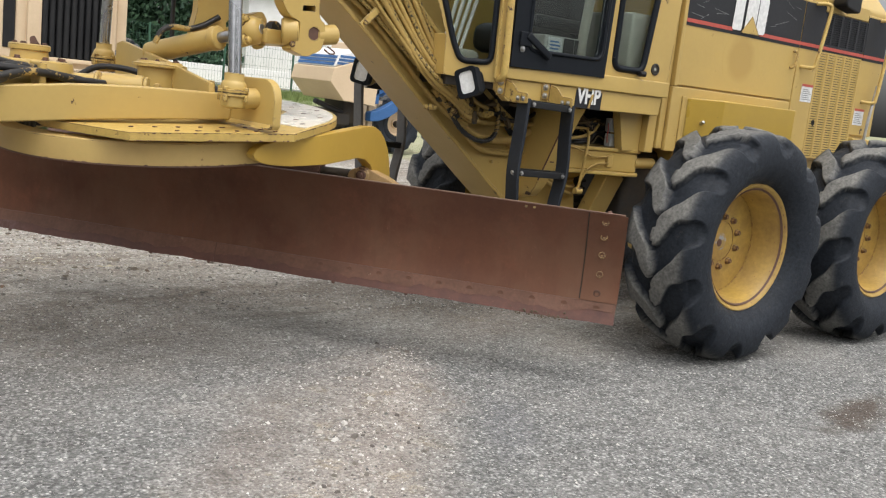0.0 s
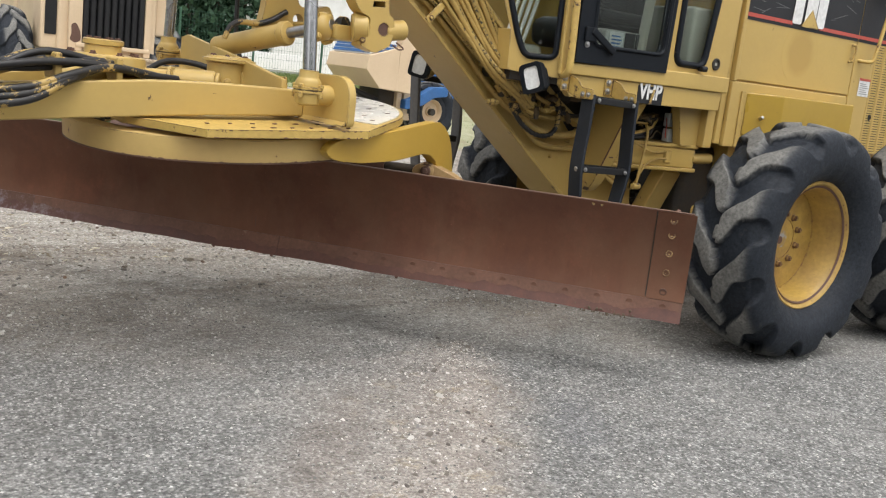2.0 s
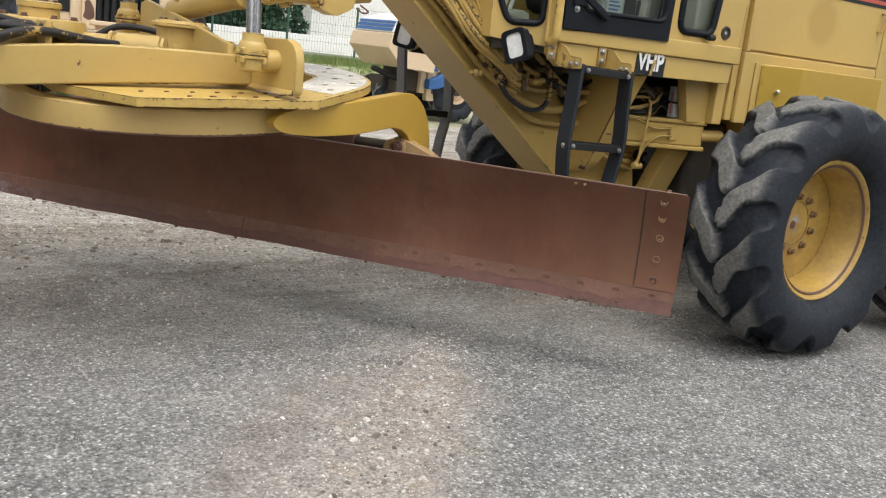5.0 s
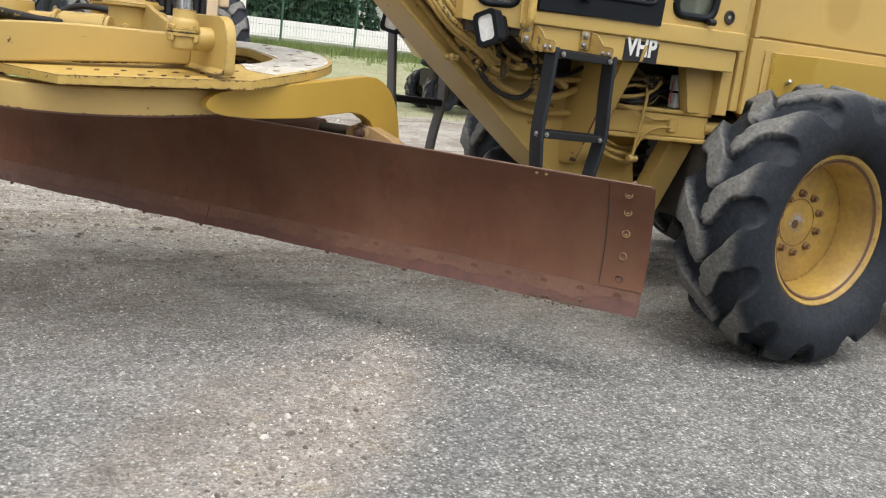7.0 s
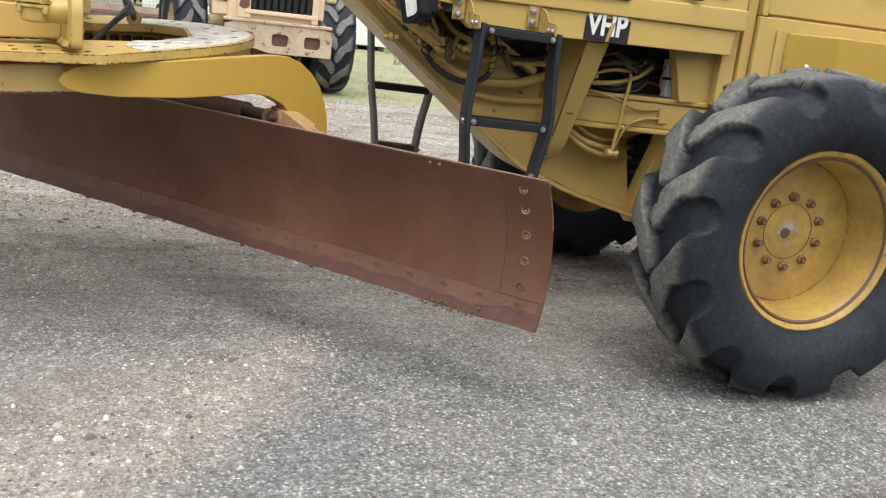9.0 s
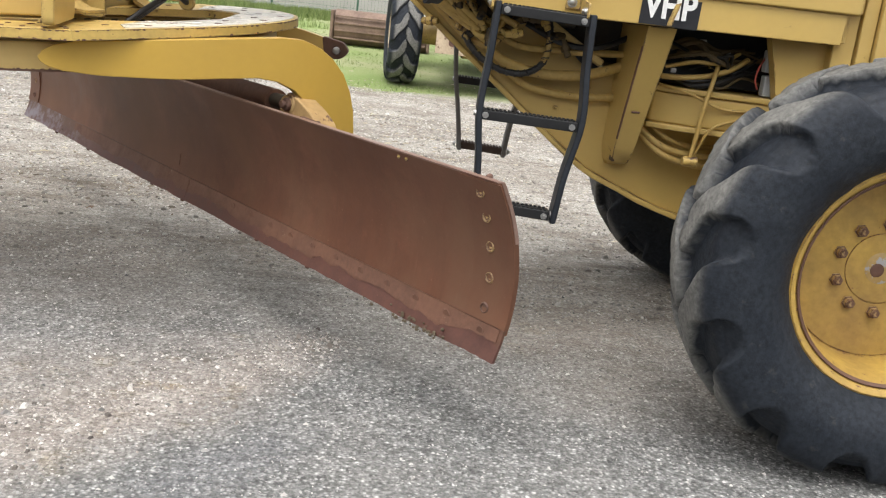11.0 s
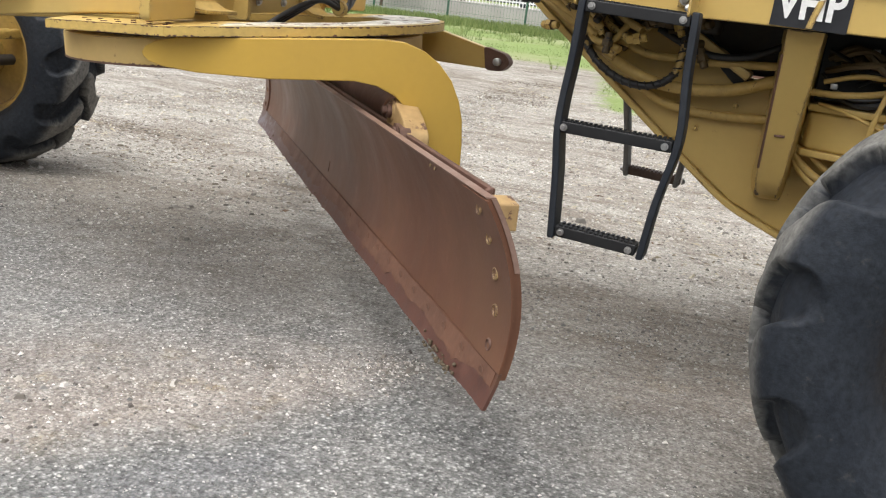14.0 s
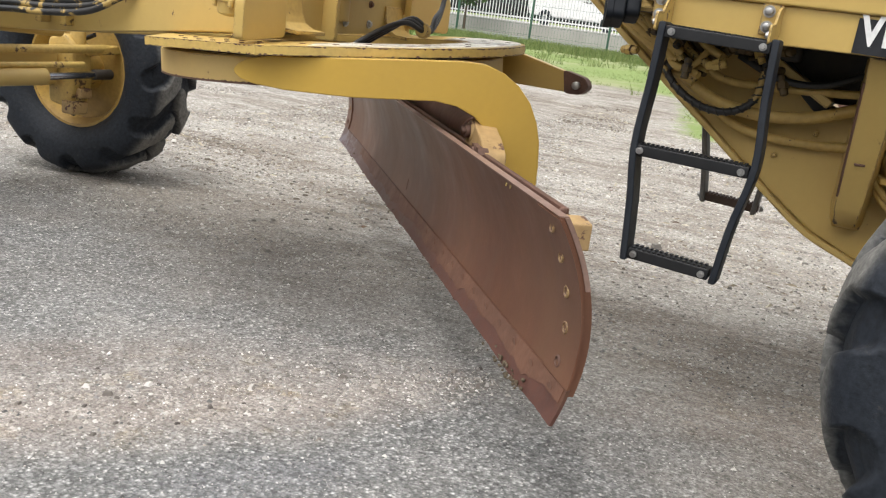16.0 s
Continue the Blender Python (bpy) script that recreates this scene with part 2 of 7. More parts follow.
def part(name, bm, mat, parent, label=""):
    ob = mesh_object(name, bm, mat, parent)
    return tagged(ob, label)


def thing(name, label, category, at=None, group="", kind=""):
    ob = new(name)
    ob.empty_display_size = 0.2
    if at is not None:
        ob.matrix_world = at
    return tagged(ob, label, category, group, kind)


def bevel(bm, w, seg=2, angle=30):
    if w > 0:
        ed = [e for e in bm.edges if len(e.link_faces) == 2 and e.calc_face_angle(0) > radians(angle)]
        bmesh.ops.bevel(bm, geom=ed, offset=w, segments=seg, profile=0.5, affect="EDGES", clamp_overlap=True)


def box(lo, hi, w=0.006, m=None, bm=None):
    """A bevelled box between two corners, turned by m."""
    b = bmesh.new()
    bmesh.ops.create_cube(b, size=1)
    c = [(a + d) / 2 for a, d in zip(lo, hi)]
    s = [abs(d - a) for a, d in zip(lo, hi)]
    bmesh.ops.transform(b, matrix=Matrix.Translation(c) @ Matrix.Diagonal((*s, 1)), verts=b.verts)
    bevel(b, min(w, min(s) * 0.4))
    return joined(bm, b, m)


def joined(bm, b, m=None):
    """Adds b to bm (or returns b), turned by m."""
    if m is not None:
        bmesh.ops.transform(b, matrix=m, verts=b.verts)
    if bm is None:
        return b
    tmp = bpy.data.meshes.new("tmp")
    b.to_mesh(tmp)
    b.free()
    bm.from_mesh(tmp)
    bpy.data.meshes.remove(tmp)
    return bm


def prism(poly, a, b, plane="xz", w=0.004, bm=None, m=None):
    """A polygon in a plane, drawn out along the third axis from a to b."""
    r = bmesh.new()
    def at(p, h):
        return {"xz": (p[0], h, p[1]), "xy": (p[0], p[1], h), "yz": (h, p[0], p[1])}[plane]
    lo = [r.verts.new(at(p, a)) for p in poly]
    hi = [r.verts.new(at(p, b)) for p in poly]
    r.faces.new(lo)
    r.faces.new(hi)
    for i in range(len(poly)):
        j = (i + 1) % len(poly)
        r.faces.new((lo[i], lo[j], hi[j], hi[i]))
    bmesh.ops.recalc_face_normals(r, faces=r.faces)
    bevel(r, w)
    return joined(bm, r, m)


def lathe(profile, n=40, axis="z", m=None, bm=None, closed=False, caps=True):
    """Turns (radius, height) pairs round an axis."""
    r = bmesh.new()
    rings = []
    for rad, h in profile:
        ring = []
        for k in range(n):
            a = 2 * math.pi * k / n
            c, s = rad * math.cos(a), rad * math.sin(a)
            ring.append(r.verts.new({"z": (c, s, h), "y": (c, h, s), "x": (h, c, s)}[axis]))
        rings.append(ring)
    pairs = list(zip(rings, rings[1:])) + ([(rings[-1], rings[0])] if closed else [])
    for p, q in pairs:
        for k in range(n):
            r.faces.new((p[k], p[(k + 1) % n], q[(k + 1) % n], q[k]))
    if not closed and caps:
        for ring, rad in ((rings[0], profile[0][0]), (rings[-1], profile[-1][0])):
            if rad > 1e-5:
                r.faces.new(ring)
    bmesh.ops.remove_doubles(r, verts=r.verts, dist=1e-5)
    bmesh.ops.recalc_face_normals(r, faces=r.faces)
    return joined(bm, r, m)


def rod(p, q, r, n=20, bm=None, w=0.003):
    """A round bar between two places."""
    p, q = Vector(p), Vector(q)
    d = q - p
    m = Matrix.Translation(p) @ d.to_track_quat("Z", "Y").to_matrix().to_4x4()
    L = d.length
    w = min(w, r * 0.4, L * 0.2)
    return lathe([(0, 0), (r - w, 0), (r, w), (r, L - w), (r - w, L), (0, L)], n, "z", m, bm)


def smooth_line(pts, step=6):
    """A Catmull-Rom line through the places."""
    P = [Vector(p) for p in pts]
    P = [P[0] * 2 - P[1]] + P + [P[-1] * 2 - P[-2]]
    out = []
    for i in range(1, len(P) - 2):
        a, b, c, d = P[i - 1:i + 3]
        for k in range(step):
            t = k / step
            out.append(0.5 * ((2 * b) + (c - a) * t + (2 * a - 5 * b + 4 * c - d) * t * t + (3 * b - a - 3 * c + d) * t ** 3))
    out.append(P[-2])
    return out


def tube(pts, r, n=10, bm=None, step=6, squash=None):
    """A round hose or pipe along a smooth line."""
    line = smooth_line(pts, step)
    b = bmesh.new()
    rings = []
    up = Vector((0, 0, 1))
    for i, p in enumerate(line):
        d = (line[min(i + 1, len(line) - 1)] - line[max(i - 1, 0)]).normalized()
        s = d.cross(up)
        if s.length < 0.1:
            s = d.cross(Vector((1, 0, 0)))
        s.normalize()
        u = s.cross(d).normalized()
        up = u
        rings.append([b.verts.new(p + (s * math.cos(2 * math.pi * k / n) + u * math.sin(2 * math.pi * k / n)) * r) for k in range(n)])
    for p, q in zip(rings, rings[1:]):
        for k in range(n):
            b.faces.new((p[k], p[(k + 1) % n], q[(k + 1) % n], q[k]))
    b.faces.new(rings[0])
    b.faces.new(rings[-1])
    return joined(bm, b)


def bolt(p, d, r=0.014, h=0.012, bm=None):
    """A hexagonal head with a washer at p, facing d."""
    d = Vector(d).normalized()
    m = Matrix.Translation(p) @ d.to_track_quat("Z", "Y").to_matrix().to_4x4()
    b = lathe([(0, -0.002), (r * 1.4, -0.002), (r * 1.4, 0.003), (0, 0.003)], 14, "z", m)
    b = lathe([(0, 0), (r, 0), (r, h * 0.8), (r * 0.8, h), (0, h)], 6, "z", m, b)
    return joined(bm, b)


def bar(p, q, wide, thick, side, bm=None, w=0.003):
    """A flat bar from p to q; side is the direction of its width."""
    p, q, s = Vector(p), Vector(q), Vector(side).normalized()
    d = q - p
    z = d.normalized()
    x = (s - z * s.dot(z)).normalized()
    y = z.cross(x)
    m = Matrix.Translation(p) @ Matrix((x, y, z)).transposed().to_4x4()
    return box((-wide / 2, -thick / 2, 0), (wide / 2, thick / 2, d.length), w, m, bm)


# ---------------------------------------------------------------- ground
def rise(x, y):
    """Height of the yard: level round the machine, rising gently towards the grass."""
    t = max(0.0, min(y - 7.5, 26.0))
    return 0.024 * t * min(1.0, t / 4.0)


def ground_material():
    m, t, b = graph("gravelly_asphalt_and_grass")
    geo = t.nodes.new("ShaderNodeNewGeometry")
    pos = geo.outputs["Position"]
    warp = noise_tex(t, 0.9, 6, 0.7, coord=pos)
    big = noise_tex(t, 0.35, 5, 0.6, coord=pos)
    mid = noise_tex(t, 6.0, 6, 0.7, coord=pos)
    fine = noise_tex(t, 70.0, 4, 0.7, coord=pos)
    stones = node(t, "ShaderNodeTexVoronoi", Scale=74.0)
    stones2 = node(t, "ShaderNodeTexVoronoi", Scale=48.0)
    t.links.new(pos, stones.inputs["Vector"])
    t.links.new(pos, stones2.inputs["Vector"])

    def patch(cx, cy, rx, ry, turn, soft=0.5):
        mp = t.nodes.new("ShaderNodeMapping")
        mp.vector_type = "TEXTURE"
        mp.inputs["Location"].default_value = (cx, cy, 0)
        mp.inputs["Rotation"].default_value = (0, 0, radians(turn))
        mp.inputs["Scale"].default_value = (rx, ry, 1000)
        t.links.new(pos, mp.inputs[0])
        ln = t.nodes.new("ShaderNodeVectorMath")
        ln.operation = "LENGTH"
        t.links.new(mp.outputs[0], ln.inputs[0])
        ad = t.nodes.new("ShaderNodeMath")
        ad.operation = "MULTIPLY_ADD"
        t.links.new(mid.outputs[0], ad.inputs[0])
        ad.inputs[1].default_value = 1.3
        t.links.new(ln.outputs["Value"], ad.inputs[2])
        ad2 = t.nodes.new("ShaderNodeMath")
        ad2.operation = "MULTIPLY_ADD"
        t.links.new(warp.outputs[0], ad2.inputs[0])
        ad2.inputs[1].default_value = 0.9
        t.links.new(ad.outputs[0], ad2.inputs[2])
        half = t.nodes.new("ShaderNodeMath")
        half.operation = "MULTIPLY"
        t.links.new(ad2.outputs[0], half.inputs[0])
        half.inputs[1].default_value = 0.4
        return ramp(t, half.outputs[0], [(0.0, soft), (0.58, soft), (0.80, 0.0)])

    # asphalt binder with pale and dark chippings
    tone = ramp(t, stones.outputs["Color"], [(0.0, (0.06, 0.06, 0.058)), (0.3, (0.18, 0.178, 0.172)), (0.55, (0.33, 0.328, 0.316)), (0.78, (0.52, 0.515, 0.495)), (1.0, (0.84, 0.83, 0.80))])
    asphalt = mixc(t, ramp(t, stones.outputs["Distance"], [(0.0, 0.0), (0.55, 0.75)]), tone, (0.115, 0.118, 0.115))
    asphalt = mixc(t, ramp(t, warp.outputs[0], [(0.45, 0.0), (0.7, 0.35)]), asphalt, (0.322, 0.311, 0.292))
    asphalt = mixc(t, 1.0, asphalt, ramp(t, mid.outputs[0], [(0.3, 0.80), (0.7, 1.22)]), "MULTIPLY")
    dirt = mixc(t, ramp(t, mid.outputs[0], [(0.3, 0.0), (0.7, 1.0)]), (0.265, 0.245, 0.213), (0.415, 0.391, 0.350))
    dirt = mixc(t, ramp(t, stones2.outputs["Color"], [(0.75, 0.0), (0.9, 0.8)]), dirt, (0.58, 0.56, 0.53))
    sand = mixc(t, ramp(t, mid.outputs[0], [(0.3, 0.0), (0.7, 1.0)]), (0.244, 0.208, 0.180), (0.395, 0.354, 0.316))
    ochre = noise_tex(t, 5.0, 5, 0.6, coord=pos)
    sand = mixc(t, ramp(t, ochre.outputs[0], [(0.56, 0.0), (0.68, 0.75)]), sand, (0.34, 0.265, 0.155))
    sand = mixc(t, ramp(t, ochre.outputs[0], [(0.32, 0.6), (0.42, 0.0)]), sand, (0.43, 0.39, 0.35))
    sand = mixc(t, ramp(t, stones2.outputs["Color"], [(0.8, 0.0), (0.9, 0.7)]), sand, (0.52, 0.49, 0.45))
    dirt = mixc(t, ramp(t, warp.outputs[0], [(0.45, 0.0), (0.62, 0.65)]), dirt, (0.20, 0.172, 0.14))
    rut = noise_tex(t, 1.1, 8, 0.76, coord=pos, stretch=(0.35, 2.0, 1.0))
    dirt = mixc(t, ramp(t, rut.outputs[0], [(0.50, 0.0), (0.62, 0.75)]), dirt, (0.155, 0.128, 0.10))
    streak = noise_tex(t, 3.4, 8, 0.78, coord=pos, stretch=(0.7, 1.5, 1.0))
    dirt = mixc(t, ramp(t, streak.outputs[0], [(0.53, 0.0), (0.63, 0.62)]), dirt, (0.135, 0.11, 0.088))
    dirt = mixc(t, ramp(t, streak.outputs[0], [(0.36, 0.25), (0.45, 0.0)]), dirt, (0.46, 0.44, 0.40))
    c = asphalt
    # worn edge of the asphalt towards the far side of the machine
    sep = t.nodes.new("ShaderNodeSeparateXYZ")
    t.links.new(pos, sep.inputs[0])

    def edge(y0, y1, wob, tilt=0.0):
        a = t.nodes.new("ShaderNodeMath")
        a.operation = "MULTIPLY_ADD"
        t.links.new(warp.outputs[0], a.inputs[0])
        a.inputs[1].default_value = wob
        t.links.new(sep.outputs["Y"], a.inputs[2])
        k = t.nodes.new("ShaderNodeMath")
        k.operation = "MULTIPLY_ADD"
        t.links.new(sep.outputs["X"], k.inputs[0])
        k.inputs[1].default_value = tilt
        t.links.new(a.outputs[0], k.inputs[2])
        mr = node(t, "ShaderNodeMapRange", From_Min=y0 + wob * 0.5, From_Max=y1 + wob * 0.5)
        t.links.new(k.outputs[0], mr.inputs[0])
        return mr.outputs[0]

    # begins early, so the pale dirt offsets the shade under the machine
    c = mixc(t, edge(4.1, 5.5, 1.8, 0.2), c, dirt)
    # worn strip of sand and gravel, sharp against the sound asphalt on one side
    mp = t.nodes.new("ShaderNodeMapping")
    mp.vector_type = "TEXTURE"
    mp.inputs["Location"].default_value = (2.2, 3.05, 0)
    mp.inputs["Rotation"].default_value = (0, 0, radians(50))
    t.links.new(pos, mp.inputs[0])
    axes = t.nodes.new("ShaderNodeSeparateXYZ")
    t.links.new(mp.outputs[0], axes.inputs[0])

    def calc(op, a, b2, c2=None):
        m = t.nodes.new("ShaderNodeMath")
        m.operation = op
        for i, v in enumerate((a, b2, c2)):
            if isinstance(v, (int, float)):
                m.inputs[i].default_value = v
            elif v is not None:
                t.links.new(v, m.inputs[i])
        return m.outputs[0]

    u_ax, v_ax = axes.outputs["X"], axes.outputs["Y"]
    taper = calc("MULTIPLY", calc("MAXIMUM", calc("SUBTRACT", u_ax, 0.4), 0.0), -0.26)
    w_half = calc("ADD", taper, 0.31)
    wob = calc("ADD", calc("MULTIPLY", warp.outputs[0], 0.5), calc("MULTIPLY", mid.outputs[0], 0.34))
    wob = calc("SUBTRACT", wob, 0.42)
    right = node(t, "ShaderNodeMapRange", From_Min=-0.12, From_Max=0.18)
    t.links.new(calc("MULTIPLY_ADD", wob, 0.6, calc("ADD", w_half, v_ax)), right.inputs[0])
    left = node(t, "ShaderNodeMapRange", From_Min=-0.42, From_Max=0.36)
    t.links.new(calc("MULTIPLY_ADD", wob, 1.6, calc("SUBTRACT", w_half, v_ax)), left.inputs[0])
    fade = node(t, "ShaderNodeMapRange", From_Min=1.35, From_Max=0.85)
    t.links.new(calc("MULTIPLY_ADD", wob, 1.2, u_ax), fade.inputs[0])
    strip_mask = calc("MULTIPLY", calc("MULTIPLY", right.outputs[0], left.outputs[0]), calc("MULTIPLY", fade.outputs[0], 0.70))
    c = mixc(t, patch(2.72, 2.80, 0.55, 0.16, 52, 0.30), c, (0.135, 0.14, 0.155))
    c = mixc(t, patch(1.3, 4.1, 1.5, 0.7, 40, 0.2), c, (0.15, 0.138, 0.122))
    c = mixc(t, patch(1.62, 3.02, 0.8, 0.2, 50, 0.40), c, (0.155, 0.129, 0.112))
    c = mixc(t, strip_mask, c, sand)
    c = mixc(t, patch(3.9, 4.25, 0.8, 0.3, 25, 0.4), c, sand)
    c = mixc(t, patch(0.6, 5.2, 1.6, 0.9, 150, 0.42), c, (0.20, 0.175, 0.145))
    c = mixc(t, patch(4.55, 2.22, 0.60, 0.17, 12, 0.9), c, (0.085, 0.068, 0.055))
    grass_tone = mixc(t, ramp(t, fine.outputs[0], [(0.3, 0.0), (0.7, 1.0)]), (0.135, 0.20, 0.05), (0.27, 0.34, 0.13))
    grass_tone = mixc(t, ramp(t, big.outputs[0], [(0.46, 0.0), (0.64, 0.6)]), grass_tone, (0.36, 0.335, 0.22))
    dry = node(t, "ShaderNodeMapRange", From_Min=2.6, From_Max=6.0, To_Max=0.62)
    t.links.new(sep.outputs["X"], dry.inputs[0])
    pale = mixc(t, ramp(t, mid.outputs[0], [(0.42, 0.0), (0.6, 1.0)]), (0.29, 0.28, 0.18), (0.42, 0.39, 0.30))
    pale = mixc(t, ramp(t, warp.outputs[0], [(0.52, 0.0), (0.62, 0.7)]), pale, (0.27, 0.19, 0.145))
    grass_tone = mixc(t, dry.outputs[0], grass_tone, pale)
    # grass beyond a bare path, and a nearer patch on one side of it
    far_grass = edge(18.2, 19.4, 3.0, 0.15)
    near_y = edge(12.7, 13.5, 1.8, 0.0)
    side = node(t, "ShaderNodeMapRange", From_Min=1.55, From_Max=2.0)
    t.links.new(calc("MULTIPLY_ADD", mid.outputs[0], 0.5, calc("MULTIPLY_ADD", calc("SUBTRACT", sep.outputs["Y"], 13.0), 0.21, calc("SUBTRACT", sep.outputs["X"], 0.25))), side.inputs[0])
    gm = calc("MAXIMUM", far_grass, calc("MULTIPLY", near_y, side.outputs[0]))
    brk = ramp(t, mid.outputs[0], [(0.35, 0.0), (0.55, 1.0)])
    gmask = t.nodes.new("ShaderNodeMath")
    gmask.operation = "MULTIPLY_ADD"
    gmask.use_clamp = True
    t.links.new(gm, gmask.inputs[0])
    gmask.inputs[1].default_value = 1.6
    sub = t.nodes.new("ShaderNodeMath")
    sub.operation = "MULTIPLY_ADD"
    t.links.new(brk, sub.inputs[0])
    sub.inputs[1].default_value = 0.6
    sub.inputs[2].default_value = -0.6
    t.links.new(sub.outputs[0], gmask.inputs[2])
    c = mixc(t, 1.0, c, ramp(t, fine.outputs[0], [(0.28, 0.42), (0.72, 1.60)]), "MULTIPLY")
    crumb = noise_tex(t, 26.0, 5, 0.75, coord=pos)
    c = mixc(t, 1.0, c, ramp(t, crumb.outputs[0], [(0.3, 0.62), (0.7, 1.38)]), "MULTIPLY")
    c = mixc(t, gmask.outputs[0], c, grass_tone)
    t.links.new(c, b.inputs["Base Color"])
    b.inputs["Roughness"].default_value = 0.9
    b.inputs["Specular IOR Level"].default_value = 0.25
    h0 = mixc(t, 0.5, stones.outputs["Distance"], fine.outputs[0])
    lump = noise_tex(t, 14.0, 5, 0.7, coord=pos)
    h = mixc(t, 0.6, h0, lump.outputs[0])
    bump(t, b, h, 1.0, 0.022)
    return m


def build_ground():
    xs = [-900, -300, -120, -60, -30] + [-16 + 0.5 * i for i in range(89)] + [40, 70, 130, 300, 900]
    ys = [-900, -300, -100, -40, -15] + [-6 + 0.5 * i for i in range(83)] + [45, 60, 90, 150, 300, 900]
    bm = bmesh.new()
    grid = [[bm.verts.new((x, y, rise(x, y) + (0.012 * noise.noise(Vector((x * 0.6, y * 0.6, 0))) if 1.5 < abs(y - 3) or y < 1 else 0) + (0.03 * noise.noise(Vector((x, y, 5))) if 8 < y < 34 else 0))) for x in xs] for y in ys]
    for r, s in zip(grid, grid[1:]):
        for i in range(len(xs) - 1):
            bm.faces.new((r[i], r[i + 1], s[i + 1], s[i]))
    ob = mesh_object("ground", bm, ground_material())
    return tagged(ob, "worn gravelly grey asphalt yard turning to dirt and grass", "ground", kind="structure")


build_ground()

# ---------------------------------------------------------------- motor grader
YC = 4.39
grader = thing("motor_grader", "weathered yellow motor grader with a rust-brown angled blade, parked on asphalt", "motor grader", pose(3.2, YC, 0))
G_INV = grader.matrix_world.inverted()


def gpart(name, bm, mat, parent=None, label=""):
    """A part of the grader, drawn in world metres."""
    bmesh.ops.transform(bm, matrix=G_INV, verts=bm.verts)
    return part(name, bm, mat, parent or grader, label)


# ---- tyres and rims
def tyre_mesh(turn):
    """A worn tractor-tread tyre as one skin: big slanting lugs with rounded pockets between them."""
    n, lugs = 540, 12
    # radius and y, from the outer bead over the crown
    half = [(0.358, 0.146), (0.368, 0.160), (0.378, 0.178), (0.397, 0.200), (0.42, 0.218), (0.45, 0.234), (0.48, 0.243), (0.51, 0.246), (0.535, 0.2455), (0.56, 0.243), (0.585, 0.238), (0.605, 0.231), (0.622, 0.221), (0.637, 0.206), (0.649, 0.188), (0.657, 0.168), (0.662, 0.145), (0.667, 0.115), (0.671, 0.085), (0.674, 0.055), (0.6755, 0.03), (0.676, 0.010)]
    fine_p = []
    for (r0, y0), (r1, y1) in zip(half, half[1:]):
        k_n = max(1, round(math.hypot(r1 - r0, y1 - y0) / 0.011))
        fine_p += [(r0 + (r1 - r0) * k / k_n, y0 + (y1 - y0) * k / k_n) for k in range(k_n)]
    half = fine_p + [half[-1]]
    prof = [(r, -y) for r, y in half] + [(r, y) for r, y in half[::-1]]
    V, Fc, tread = [], [], []

    def step(a, b, x):
        x = max(0.0, min(1.0, (x - a) / (b - a)))
        return x * x * (3 - 2 * x)

    for i, (r, y) in enumerate(prof):
        p, q = prof[max(i - 1, 0)], prof[min(i + 1, len(prof) - 1)]
        d = Vector((q[0] - p[0], q[1] - p[1])).normalized()
        nr, ny = d.y, -d.x
        s_row = min(abs(y) / 0.215, 1.1)
        lean = turn * (0.36 * s_row - 0.06 * s_row ** 3)
        for k in range(n):
            th = 2 * math.pi * k / n + lean
            lug = 0.0
            for side in (-1, 1):
                v = y * side
                if v < -0.015:
                    continue
                s = min(max(v, -0.04) / 0.215, 1.1)
                ph = (th - turn * (0.36 * s - 0.06 * s ** 3)) * lugs / (2 * math.pi) + (0.5 if side > 0 else 0.0)
                ph += 0.02 * math.sin(3.0 * th + side)
                # signed distance from the middle of the lug: its trailing flank bulges into a club towards the crown
                q = (ph - math.floor(ph) - 0.5) * 2
                club = 1 - step(0.045, 0.115, v)
                wide = 0.36 + 0.20 * step(0.12, 0.20, v) + (0.24 * club if q * turn < 0 else 0.05 * club)
                if v < 0.035:
                    wide *= math.sqrt(max(0.0, 1 - ((0.035 - v) / 0.05) ** 2))
                u = abs(q)
                drop = max(0.0, 0.628 - r) / 0.085 if r < 0.628 and v > 0.1 else 0.0
                lim = 1 - (1 - wide) * (math.sqrt(max(0.0, 1 - drop * drop)) if drop < 1 else 0.0)
                m = 1 - step(lim - 0.03, lim + 0.05, u)
                if drop >= 1:
                    m = 1.0
                lug = max(lug, m)
            deep = 0.046 * (1 - lug) * (1.0 if r > 0.6 else max(0.0, (r - 0.53) / 0.07))
            worn = 0.004 * noise.noise(Vector((math.cos(th) * 6, y * 9, math.sin(th) * 6))) - (0.012 * max(0.0, noise.noise(Vector((math.cos(th) * 15, y * 22, math.sin(th) * 15))) - 0.2) if r > 0.6 else 0.0)
            rr, yy = r - nr * deep + worn, y - ny * deep
            V.append((rr * math.cos(th), yy, rr * math.sin(th)))
            tread.append(step(0.55, 0.95, lug) * step(0.630, 0.655, r) * (1.0 - 0.9 * step(0.15, 0.215, abs(y))))
    m = len(prof)
    for i in range(m - 1):
        for k in range(n):
            a, b = i * n + k, i * n + (k + 1) % n
            Fc.append((a, b, b + n, a + n))
    me = bpy.data.meshes.new("tyre")
    me.from_pydata(V, [], Fc)
    at = me.attributes.new("tread", "FLOAT", "POINT")
    at.data.foreach_set("value", tread)
    me.polygons.foreach_set("use_smooth", [True] * len(me.polygons))
    me.materials.append(RUBBER)
    return me


